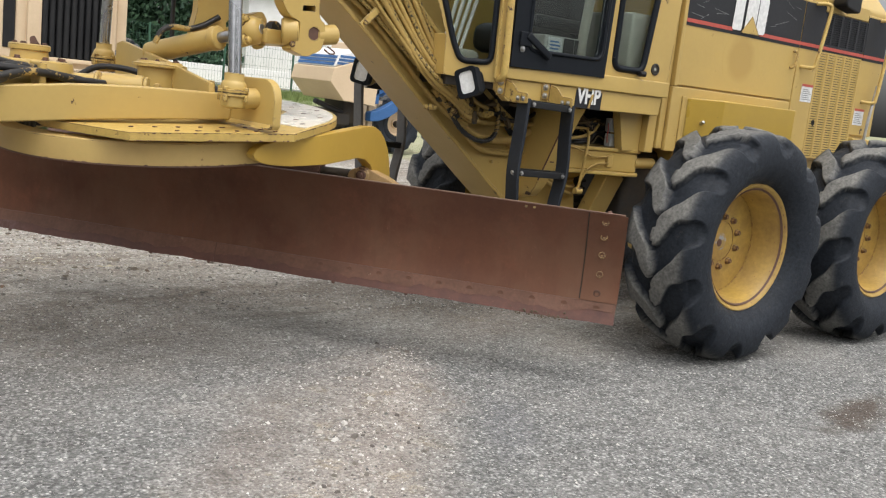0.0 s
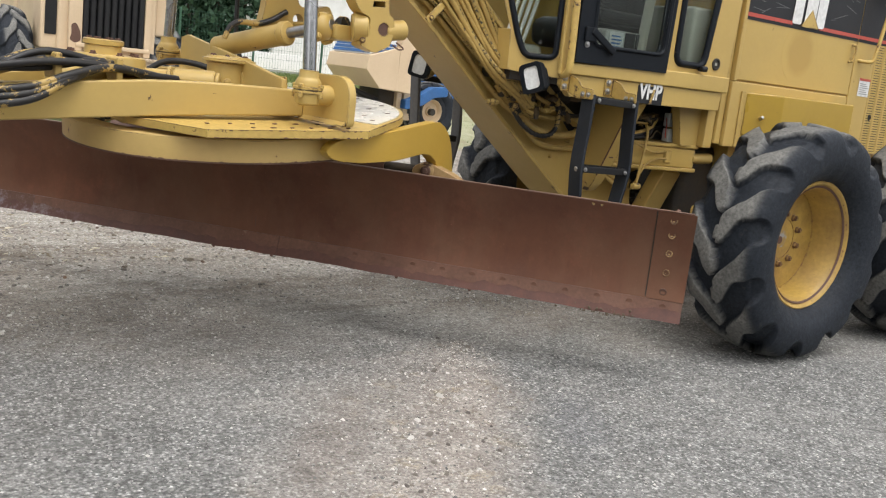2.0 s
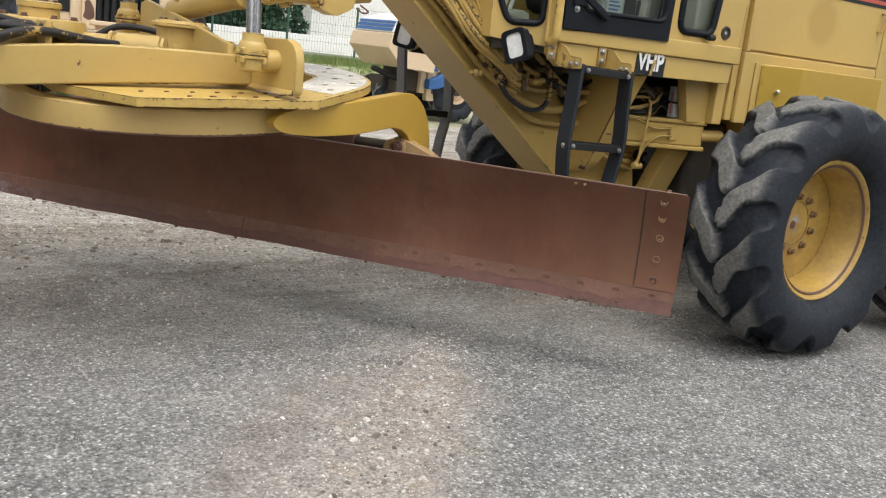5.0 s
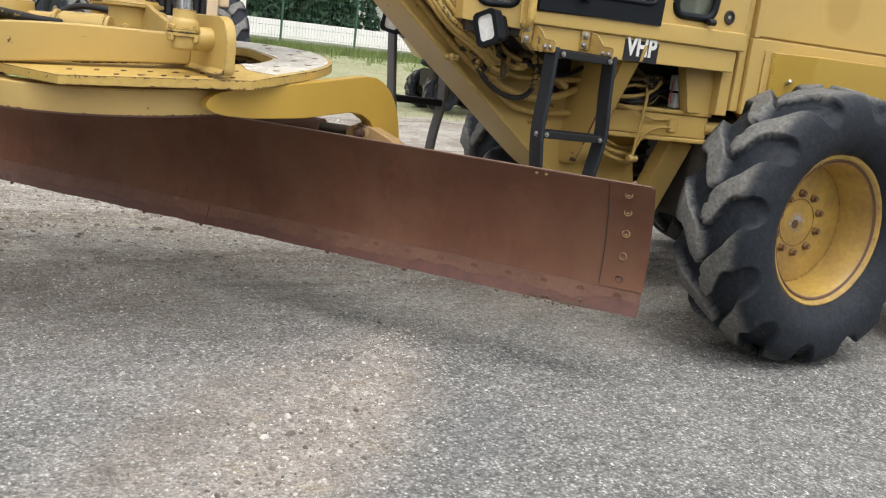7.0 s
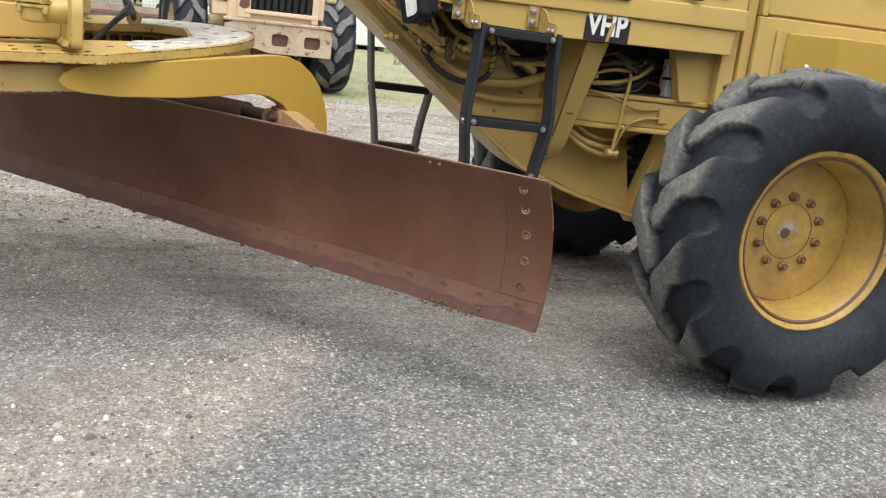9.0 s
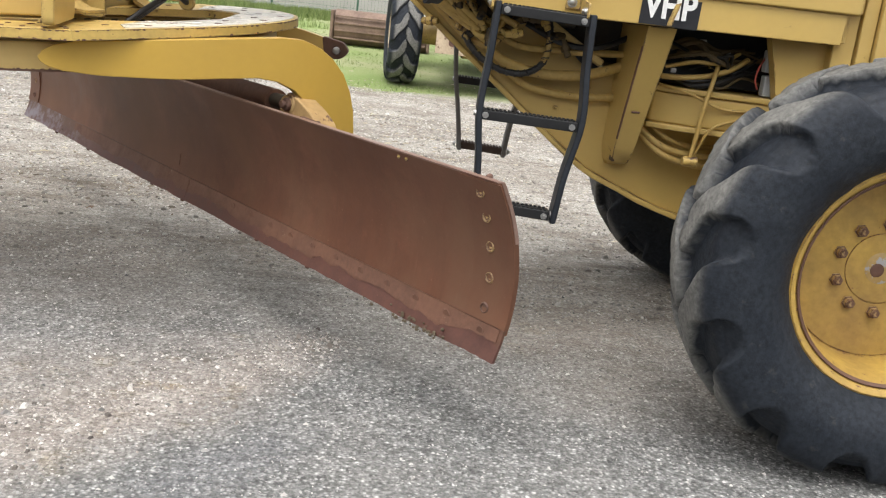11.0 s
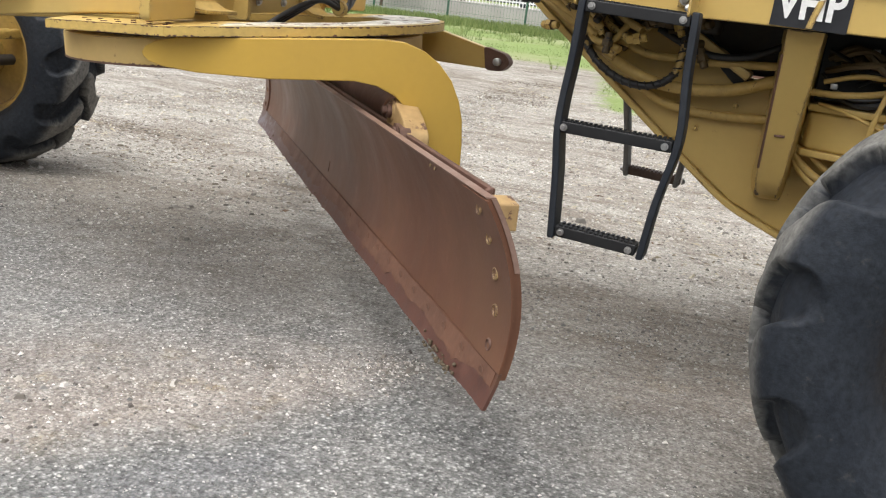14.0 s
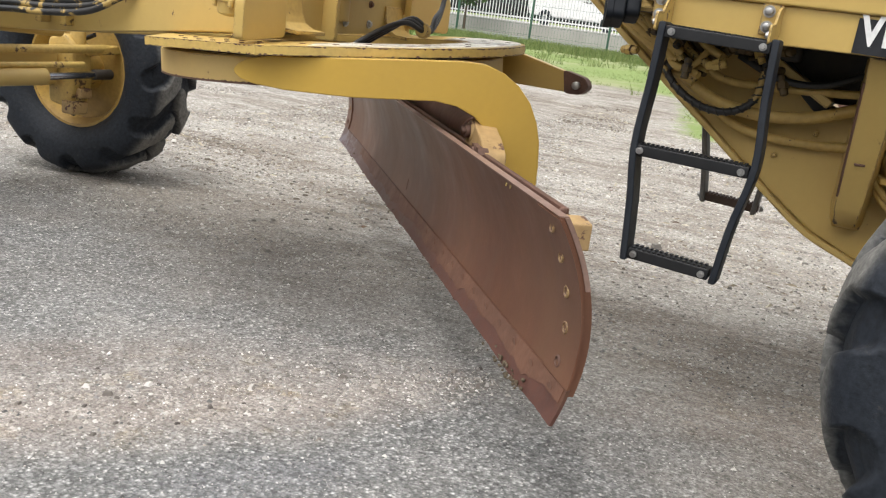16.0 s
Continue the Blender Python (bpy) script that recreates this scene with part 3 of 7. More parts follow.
def rim_mesh():
    prof = [(0.373, -0.130), (0.373, -0.158), (0.364, -0.165), (0.350, -0.160), (0.344, -0.146), (0.334, -0.140), (0.328, -0.124), (0.320, -0.114), (0.304, 0.035), (0.302, 0.039), (0.299, 0.039), (0.297, 0.036), (0.1195, 0.036), (0.1185, 0.040), (0.1155, 0.040), (0.1145, 0.036), (0.0, 0.036)]
    bm = lathe(prof, 72, "y", caps=False)
    back = [(0.373, 0.135), (0.373, 0.160), (0.352, 0.160), (0.330, 0.125), (0.316, 0.09), (0.312, 0.08), (0.11, 0.08), (0.0, 0.08)]
    bm = lathe(back, 72, "y", None, bm, caps=False)
    return bm


TYRE, TYRE_FAR = tyre_mesh(-1), tyre_mesh(1)
RIM = mesh_object("rim", rim_mesh(), RIM_PAINT).data
bpy.data.objects.remove(bpy.data.objects["rim"])
spot_bm = lathe([(0.024, 0.001), (0.022, -0.0008), (0.012, -0.0014), (0.0, -0.0006)], 24, "y", pose(-0.012, 0.0347, -0.006))
SPOT = mesh_object("centre_rust", spot_bm, RUSTY).data
bpy.data.objects.remove(bpy.data.objects["centre_rust"])
hub_bm = lathe([(0.053, 0.0365), (0.051, 0.0350), (0.0, 0.0350)], 40, "y")
WORN_HUB = surface("rubbed_hub", (0.40, 0.27, 0.10), (0.30, 0.20, 0.08), 0.45, chips=(0.34, 0.34, 0.35), chip_at=0.54, chip_scale=22.0, amount=0.6, relief=0.05, big=6)
HUB = mesh_object("hub", hub_bm, WORN_HUB).data
bpy.data.objects.remove(bpy.data.objects["hub"])
nut_bm = lathe([(0.022, 0.002), (0.022, -0.004), (0.0175, -0.005), (0.0170, -0.022), (0.011, -0.023), (0.0105, -0.029), (0.0, -0.030)], 6, "y")
NUT = mesh_object("wheel_nut", nut_bm, CREAM_WORN).data
bpy.data.objects.remove(bpy.data.objects["wheel_nut"])
lock_bm = lathe([(0.332, -0.140), (0.341, -0.1495), (0.338, -0.152), (0.329, -0.143)], 72, "y", closed=True)
LOCK = mesh_object("lock_ring", lock_bm, RUSTY).data
bpy.data.objects.remove(bpy.data.objects["lock_ring"])


def wheel(x, y, z=0.673, turn=0.0, spin=0.0, nuts=True):
    """A grader wheel: its outer face looks to -y before the turn."""
    w = new("wheel")
    w.parent = grader
    w.matrix_local = G_INV @ pose(x, y, z, 0, spin, turn)
    tagged(w, "worn black tractor-tread tyre on a chipped yellow rim")
    for nm, me in (("tyre", TYRE_FAR if abs(turn) > 90 else TYRE), ("rim", RIM), ("hub", HUB), ("lock_ring", LOCK), ("centre_rust", SPOT)):
        o = new(nm, me)
        o.parent = w
    if nuts:
        for k in range(10):
            o = new("wheel_nut", NUT)
            o.parent = w
            a = 2 * math.pi * (k + 0.3) / 10
            o.matrix_local = pose(0.148 * math.cos(a), 0.036, 0.148 * math.sin(a))
    return w


W_NEAR = 3.240
wheel(4.705, W_NEAR, spin=-9.2)
wheel(6.235, W_NEAR, spin=11)
wheel(4.79, 5.47, turn=180, spin=-8)
wheel(6.32, 5.47, turn=180, spin=3)
wheel(-0.60, 5.40, turn=186, spin=5)
wheel(-0.60, 2 * YC - 5.40, turn=6, spin=9)

# ---- tandem cases, rear axle and dark driveline
for y0 in (3.58, 5.02):
    bm = prism([(4.45, 0.55), (4.6, 0.5), (6.35, 0.5), (6.5, 0.55), (6.5, 0.78), (6.2, 0.86), (4.75, 0.86), (4.45, 0.78)], y0, y0 + 0.18, "xz", 0.02)
    gpart("tandem_case", bm, YELLOW)
gpart("rear_axle", rod((5.47, 3.7, 0.7), (5.47, 5.08, 0.7), 0.22, 24), DARK)
gpart("transmission", box((4.75, 4.1, 0.5), (6.6, 4.7, 1.12), 0.05), DARK)
bm = box((5.05, 4.0, 0.86), (7.5, 4.16, 1.16), 0.01)
gpart("rear_frame_rail", bm, YELLOW)
bm = box((4.62, 4.62, 0.86), (7.5, 4.78, 1.16), 0.01)
gpart("rear_frame_rail", bm, YELLOW)

# ---- gooseneck frame: web plates, belly and top flange
BELLY = [(0.2, 2.12), (1.3, 2.12), (1.85, 2.08), (2.25, 1.96), (2.62, 1.735), (3.15, 1.31), (3.50, 1.035), (3.74, 0.845), (3.88, 0.745), (4.02, 0.685), (4.20, 0.615), (4.62, 0.50)]
TOP = [(4.62, 1.12), (4.02, 1.13), (3.86, 1.165), (3.65, 1.29), (3.45, 1.435), (3.26, 1.58), (2.96, 1.81), (2.75, 1.97), (2.5, 2.16), (2.2, 2.32), (1.8, 2.40), (0.2, 2.40)]
for y0 in (4.265, 4.485):
    gpart("web_plate", prism(BELLY + [(4.60, 0.58), (4.50, 0.62), (4.445, 0.90), (4.62, 0.96)] + TOP, y0, y0 + 0.025, "xz", 0.003), YELLOW)


def strip(line, y0, y1, th, side=1):
    """A plate that follows a line in the xz plane."""
    b = bmesh.new()
    P = [Vector((x, 0, z)) for x, z in line]
    rows = []
    for i, p in enumerate(P):
        d = (P[min(i + 1, len(P) - 1)] - P[max(i - 1, 0)]).normalized()
        nrm = Vector((-d.z, 0, d.x)) * side
        rows.append([b.verts.new(p + Vector((0, y, 0)) + nrm * h) for y, h in ((y0, 0), (y1, 0), (y1, th), (y0, th))])
    for r, s in zip(rows, rows[1:]):
        for k in range(4):
            b.faces.new((r[k], r[(k + 1) % 4], s[(k + 1) % 4], s[k]))
    b.faces.new(rows[0])
    b.faces.new(rows[-1])
    bmesh.ops.recalc_face_normals(b, faces=b.faces)
    bevel(b, 0.003, 1, 50)
    return b


gpart("belly_plate", strip([(x, z) for x, z, in (p[:2] for p in map(lambda v: (v.x, v.z), smooth_line([(x, 0, z) for x, z in BELLY], 3)))], 4.235, 4.54, 0.022, -1), YELLOW)
gpart("top_flange", strip(TOP[2:], 4.165, 4.61, 0.03, -1), YELLOW)

# hat-shaped gusset that carries the cab
gus = bmesh.new()
rows = []
for z, x0, x1, y0 in ((1.345, 3.965, 4.070, 3.88), (1.2, 3.963, 4.062, 3.95), (0.86, 3.955, 4.035, 4.10), (0.80, 3.962, 4.028, 4.15), (0.775, 3.97, 4.02, 4.25)):
    rows.append([gus.verts.new(p) for p in ((x0 - 0.02, 4.27, z), (x0, y0, z), (x1, y0, z), (x1 + 0.02, 4.27, z))])
for r, s in zip(rows, rows[1:]):
    for k in range(3):
        gus.faces.new((r[k], r[k + 1], s[k + 1], s[k]))
gus.faces.new(rows[0])
gus.faces.new(rows[-1])
bevel(gus, 0.008, 2, 35)
gpart("gusset", gus, YELLOW, None, "hat-shaped yellow gusset with chipped edges")
gpart("rusty_seam", tube([(3.9635, 3.918, 1.27), (3.962, 3.957, 1.19), (3.960, 3.996, 1.10), (3.958, 4.040, 1.0), (3.956, 4.084, 0.90)], 0.0045, 6), RUSTY)
gpart("rust_mark", box((3.985, 4.028, 1.012), (4.018, 4.036, 1.020), 0.002), RUSTY)

# ---- hitch: funnel support, horizontal beam, pins, strut
sup = bmesh.new()
rows = [[sup.verts.new(p) for p in ((x0, 3.95, z), (x1, 3.95, z), (x1, 4.01, z), (x0, 4.01, z))] for z, x0, x1 in ((1.352, 4.446, 4.73), (1.25, 4.475, 4.70), (1.12, 4.508, 4.668))]
for r, s in zip(rows, rows[1:]):
    for k in range(4):
        sup.faces.new((r[k], r[(k + 1) % 4], s[(k + 1) % 4], s[k]))
sup.faces.new(rows[0])
sup.faces.new(rows[-1])
bevel(sup, 0.006)
gpart("cab_support", sup, YELLOW)
gpart("hitch_plate", prism([(4.05, 4.25), (4.07, 4.13), (4.2, 4.07), (4.5, 3.98), (4.62, 3.945), (4.69, 3.95), (4.715, 4.0), (4.72, 4.25)], 1.102, 1.126, "xy", 0.006), YELLOW)
gpart("hitch_plate", prism([(4.05, 4.25), (4.07, 4.13), (4.2, 4.07), (4.5, 3.98), (4.62, 3.945), (4.69, 3.95), (4.715, 4.0), (4.72, 4.25)], 0.955, 0.979, "xy", 0.006), YELLOW)
gpart("hitch_block", prism([(4.06, 4.25), (4.082, 4.142), (4.205, 4.082), (4.50, 3.992), (4.62, 3.957), (4.68, 3.962), (4.702, 4.0), (4.71, 4.25)], 0.978, 1.103, "xy", 0.012), YELLOW)
gpart("hitch_post", box((4.665, 4.03, 0.97), (4.76, 4.25, 1.112), 0.02), DARK)
gpart("hitch_collar", rod((4.66, 3.985, 1.04), (4.85, 3.985, 1.045), 0.034, 24), YELLOW)
gpart("hitch_strut", bar((4.575, 4.30, 0.49), (4.612, 4.10, 0.96), 0.16, 0.10, (1, 0, -0.1), w=0.01), YELLOW)
gpart("battery_compartment", box((4.08, 4.14, 1.14), (4.6, 4.255, 1.36), 0.004), BLACK)
gpart("pump_housing", box((3.60, 4.30, 1.18), (4.68, 4.62, 1.395), 0.03), DARK)
# added dark plate, keeps the gap below the cab from showing bright background
gpart("gap_blocker", box((3.90, 4.63, 1.15), (4.68, 4.65, 1.398), 0.004), DARK)
gpart("skirt_end", box((4.656, 3.868, 1.36), (4.688, 4.12, 1.466), 0.004), YELLOW)
gpart("canister", box((4.478, 4.03, 1.130), (4.548, 4.08, 1.210), 0.006), CANISTER, None, "white plastic reservoir")
gpart("canister", box((4.472, 4.03, 1.222), (4.532, 4.08, 1.306), 0.006), CANISTER)
gpart("hitch_lug", box((4.440, 3.99, 1.005), (4.492, 4.025, 1.080), 0.006), YELLOW_WORN)


# ---- cab
def holed(outer, holes, a, b, plane="xz"):
    """A plate with openings right through it."""
    r = bmesh.new()
    def at(p, h):
        return {"xz": (p[0], h, p[1]), "xy": (p[0], p[1], h), "yz": (h, p[0], p[1])}[plane]
    edges = []
    for loop in [outer] + holes:
        vs = [r.verts.new(at(p, a)) for p in loop]
        edges += [r.edges.new((vs[i], vs[(i + 1) % len(vs)])) for i in range(len(vs))]
    bmesh.ops.triangle_fill(r, use_beauty=True, use_dissolve=False, edges=edges)
    ext = bmesh.ops.extrude_face_region(r, geom=list(r.faces))
    d = Vector(at((0, 0), b)) - Vector(at((0, 0), a))
    bmesh.ops.translate(r, vec=d, verts=[v for v in ext["geom"] if isinstance(v, bmesh.types.BMVert)])
    bmesh.ops.recalc_face_normals(r, faces=r.faces)
    return r


def rounded(poly, rad=0.05, seg=5):
    """The polygon with its corners rounded."""
    out = []
    P = [Vector(p) for p in poly]
    for i, p in enumerate(P):
        a, b = P[i - 1] - p, P[(i + 1) % len(P)] - p
        k = min(rad, a.length * 0.45, b.length * 0.45)
        s, e = p + a.normalized() * k, p + b.normalized() * k
        for j in range(seg + 1):
            t = j / seg
            out.append(tuple((1 - t) ** 2 * s + 2 * t * (1 - t) * p + t * t * e))
    return out


CAB_Y = 3.835
win_q = rounded([(0.05, 1.535), (0.21, 1.53), (0.255, 1.62), (0.32, 1.82), (0.47, 2.3), (0.53, 2.75), (0.055, 2.75)], 0.04)
win_r = rounded([(4.205, 1.60), (4.46, 1.60), (4.60, 2.70), (4.215, 2.70)], 0.06)
door_o = [(3.385, 1.575), (4.085, 1.575), (4.13, 2.82), (3.375, 2.82)]
cab = new("cab")
cab.parent = grader
tagged(cab, "yellow cab with black-framed door and rounded windows")


def cpart(name, bm, mat, label=""):
    bmesh.ops.transform(bm, matrix=G_INV, verts=bm.verts)
    return part(name, bm, mat, cab, label)


outer = [(3.34, 1.41), (4.70, 1.465), (4.79, 2.92), (3.30, 2.92)]
cpart("side_wall", holed(outer, [win_r, door_o], CAB_Y, CAB_Y + 0.03), YELLOW)
# slanted quarter panels at the front corners
QD = Vector((-0.797, 0.604, 0)).normalized()
q_outer = [(0.0, 1.43), (0.29, 1.45), (0.30, 1.66), (0.36, 1.83), (0.52, 2.3), (0.60, 2.92), (0.0, 2.92)]
for side in (1, -1):
    Q_M = Matrix.Translation((3.34, YC + side * (CAB_Y + 0.003 - YC), 0)) @ Matrix((Vector((QD.x, side * QD.y, 0)), Vector((QD.y, -side * QD.x, 0)), Vector((0, 0, 1)))).transposed().to_4x4()
    if side > 0:
        Q_NEAR = Q_M
    b = holed(q_outer, [win_q], 0.0, 0.025)
    bmesh.ops.transform(b, matrix=Q_M, verts=b.verts)
    cpart("quarter_panel", b, YELLOW)
# far opening starts high; the wall below is filled in to darken the cab
far_open = rounded([(3.42, 1.98), (4.46, 1.98), (4.56, 2.7), (3.42, 2.7)], 0.06)
cpart("side_wall", holed(outer, [far_open], 2 * YC - CAB_Y - 0.03, 2 * YC - CAB_Y), YELLOW)
yy0, yy1 = CAB_Y + 0.03, 2 * YC - CAB_Y - 0.03
cpart("front_wall", box((3.11, 4.02, 1.45), (3.14, 4.76, 1.66), 0.004), YELLOW)
cpart("rear_wall", box((4.70, yy0, 1.47), (4.73, yy1, 2.0), 0.004), YELLOW)
cpart("roof", box((2.66, CAB_Y - 0.03, 2.92), (4.85, 2 * YC - CAB_Y + 0.03, 3.02), 0.03), YELLOW)
cpart("cab_floor", prism([(3.35, yy0), (4.64, yy0), (4.64, yy1), (3.35, yy1), (3.14, 4.75), (3.14, 4.03)], 1.40, 1.45, "xy", 0.004), DARK)
cpart("sill", prism([(3.36, 1.462), (4.70, 1.462), (4.70, 1.556), (4.10, 1.552), (3.36, 1.520)], CAB_Y - 0.028, CAB_Y - 0.001, "xz", 0.008), YELLOW)
cpart("skirt", prism([(3.33, 1.40), (3.40, 1.345), (4.652, 1.352), (4.662, 1.462), (3.33, 1.462)], CAB_Y - 0.012, CAB_Y + 0.03, "xz", 0.004), YELLOW)


def glazing(poly, y):
    b = prism(poly, y, y + 0.006, "xz", 0)
    ob = cpart("window_pane", b, GLASS, "greenish safety glass")
    ob.visible_shadow = False
    return ob


def seal(poly, y, r=0.017, name="window_seal"):
    pts = [(p[0], y, p[1]) for p in poly]
    pts.append(pts[0])
    cpart(name, tube(pts, r, 8, None, 1), SEAL)


b = prism(win_q, 0.010, 0.016, "xz", 0)
bmesh.ops.transform(b, matrix=Q_NEAR, verts=b.verts)
cpart("window_pane", b, GLASS, "greenish safety glass").visible_shadow = False
pts = [(p[0], 0.0, p[1]) for p in win_q]
b = tube(pts + [pts[0]], 0.016, 8, None, 1)
bmesh.ops.transform(b, matrix=Q_NEAR, verts=b.verts)
cpart("window_seal", b, SEAL)
glazing(win_r, CAB_Y + 0.012)
seal(win_r, CAB_Y, 0.02)
glass_in = rounded([(3.490, 1.622), (4.06, 1.628), (4.085, 2.72), (3.475, 2.72)], 0.06)
cpart("door_frame", holed([(3.376, 1.528), (4.098, 1.532), (4.14, 2.815), (3.366, 2.815)], [glass_in], CAB_Y - 0.040, CAB_Y + 0.02), SEAL, "black door frame")
glazing(glass_in, CAB_Y)
seal(glass_in, CAB_Y - 0.038, 0.012)
b = bar((3.46, CAB_Y - 0.056, 1.70), (3.64, CAB_Y - 0.056, 1.60), 0.04, 0.02, (0, 0, 1), w=0.008)
b = box((3.415, CAB_Y - 0.056, 1.64), (3.50, CAB_Y - 0.038, 1.715), 0.01, None, b)
cpart("door_handle", b, SEAL, "black lever door handle")
cpart("handle_bolt", bolt((3.445, CAB_Y - 0.041, 1.625), (0, -1, 0), 0.012, 0.012), STEEL)
b = tube([(3.328, CAB_Y - 0.002, 1.45), (3.328, CAB_Y - 0.045, 1.47), (3.327, CAB_Y - 0.055, 1.55), (3.312, CAB_Y - 0.055, 2.0), (3.295, CAB_Y - 0.055, 2.6)], 0.020, 12)
cpart("grab_rail", b, YELLOW_WORN)
cpart("door_post", box((3.296, CAB_Y - 0.020, 1.455), (3.364, CAB_Y - 0.001, 2.85), 0.006), YELLOW)
cpart("keyhole_cup", lathe([(0.036, 0.001), (0.036, -0.004), (0.028, -0.006), (0.022, 0.012), (0, 0.012)], 24, "y", pose(4.575, CAB_Y - 0.002, 1.625)), DARK)
cpart("lock_barrel", lathe([(0.020, 0.010), (0.019, 0.004), (0.009, 0.004), (0.009, -0.002), (0, -0.002)], 18, "y", pose(4.575, CAB_Y - 0.002, 1.625)), CREAM)
b = rod((4.42, CAB_Y - 0.001, 1.585), (4.42, CAB_Y - 0.03, 1.585), 0.012, 14)
b = rod((4.405, CAB_Y - 0.035, 1.585), (4.45, CAB_Y - 0.035, 1.587), 0.017, 14, b)
cpart("door_stop", b, BLACK)
# inside the cab
b = box((3.78, 4.20, 1.62), (4.32, 4.66, 1.80), 0.06)
b = box((4.18, 4.20, 1.72), (4.36, 4.66, 2.45), 0.06, None, b)
b = box((3.84, 4.12, 1.78), (4.24, 4.20, 1.86), 0.03, None, b)
cpart("seat", b, BLACK, "black upholstered seat")
cpart("console", box((3.84, 4.058, 1.47), (4.20, 4.19, 1.745), 0.012), GREYP)
cpart("console_foot", box((3.20, 4.10, 1.455), (3.42, 4.55, 1.60), 0.03), CREAM)
cpart("red_mat", box((3.18, 4.0, 1.452), (3.44, 4.58, 1.475), 0.008), RED)
for k in range(4):
    cpart("control_lever", rod((3.24 + 0.04 * k, 4.25, 1.5), (3.34 + 0.05 * k, 4.15, 2.2), 0.011, 10), WHITE)
cpart("rear_pillar", rod((4.12, 4.05, 1.5), (4.24, 4.05, 2.8), 0.03, 12), CREAM)
cpart("label_plate", box((3.87, 4.052, 1.625), (3.985, 4.0575, 1.735), 0.002), CANISTER)
b = bmesh.new()
for k in range(4):
    box((3.885, 4.049, 1.645 + 0.02 * k), (3.965 - 0.012 * (k % 2), 4.0515, 1.654 + 0.02 * k), 0, None, b)
cpart("label_lines", b, BLUE)
for x0 in (3.997, 4.088):
    cpart("switch_panel", box((x0, 4.048, 1.622), (x0 + 0.082, 4.0575, 1.738), 0.004), BLACK)
cpart("inner_panel", box((4.45, 3.95, 1.48), (4.68, 4.8, 1.95), 0.02), CREAM)
cpart("floor_mat", box((3.4, 3.9, 1.452), (4.4, 4.88, 1.465), 0.003), RUSTY)

# decal with worn lettering on the skirt
FONT_Y = CAB_Y - 0.014


def lettering(text, size, m, mat, name, parent_fn, thick=0.0015, bold=0.0):
    cu = bpy.data.curves.new(name, "FONT")
    cu.body, cu.size, cu.extrude, cu.offset = text, size, thick, bold
    cu.align_x, cu.align_y = "LEFT", "BOTTOM"
    o = new(name, cu)
    dg = bpy.context.evaluated_depsgraph_get()
    me = bpy.data.meshes.new_from_object(o.evaluated_get(dg))
    bpy.data.objects.remove(o)
    b = bmesh.new()
    b.from_mesh(me)
    bpy.data.meshes.remove(me)
    bmesh.ops.transform(b, matrix=m, verts=b.verts)
    return parent_fn(name, b, mat, "white lettering")


decal = cpart("decal", prism([(3.912, 1.352), (4.125, 1.347), (4.128, 1.447), (3.915, 1.452)], FONT_Y - 0.002, FONT_Y + 0.001, "xz", 0.0), DECAL, "torn black decal")
lettering("VHP", 0.126, Matrix.Translation((3.924, FONT_Y - 0.004, 1.354)) @ pose(0, 0, 0, 90, 0, 0) @ Matrix.Diagonal((0.80, 1, 1, 1)), WHITE, "lettering", cpart, bold=0.004)
cpart("torn_patch", prism([(4.012, 1.352), (4.030, 1.352), (4.042, 1.395), (4.054, 1.436), (4.034, 1.430), (4.024, 1.40)], FONT_Y - 0.009, FONT_Y - 0.006, "xz", 0.0), YELLOW_WORN)

# headlights on brackets
def headlight(x, y, z, yaw):
    h = new("headlight")
    h.parent = grader
    h.matrix_local = G_INV @ pose(x, y, z, 0, 0, yaw) @ pose(0, 0, 0, -20 if y < YC else 10, 0, 0) @ Matrix.Scale(0.82, 4)
    tagged(h, "square black-cased work lamp with a frosted lens")
    # the lens looks to -x before the turn
    case = prism(rounded([(-0.075, -0.09), (0.075, -0.09), (0.075, 0.09), (-0.075, 0.09)], 0.03), 0, 0.05, "yz", 0.008)
    case = prism(rounded([(-0.06, -0.07), (0.06, -0.07), (0.06, 0.07), (-0.06, 0.07)], 0.03), 0.05, 0.11, "yz", 0.012, case)
    part("case", case, SEAL, h)
    rimp = holed(rounded([(-0.078, -0.094), (0.078, -0.094), (0.078, 0.094), (-0.078, 0.094)], 0.035), [rounded([(-0.052, -0.070), (0.052, -0.070), (0.052, 0.070), (-0.052, 0.070)], 0.03)], -0.022, 0.002, "yz")
    part("bezel", rimp, SEAL, h)
    part("lens", prism(rounded([(-0.056, -0.074), (0.056, -0.074), (0.056, 0.074), (-0.056, 0.074)], 0.03), -0.012, -0.001, "yz", 0.003), LENS, h)
    part("bracket", box((0.10, -0.02, -0.02), (0.20, 0.02, 0.02), 0.004), YELLOW_WORN, h)
    return h


headlight(3.165, 3.87, 1.42, 20)
headlight(3.23, 4.98, 1.425, 34)

# ---- rear body
HY = 3.87
hood = new("engine_hood")
hood.parent = grader
tagged(hood, "yellow engine hood with louvred side panels and a dark decal band")


def hpart(name, bm, mat, label=""):
    bmesh.ops.transform(bm, matrix=G_INV, verts=bm.verts)
    return part(name, bm, mat, hood, label)


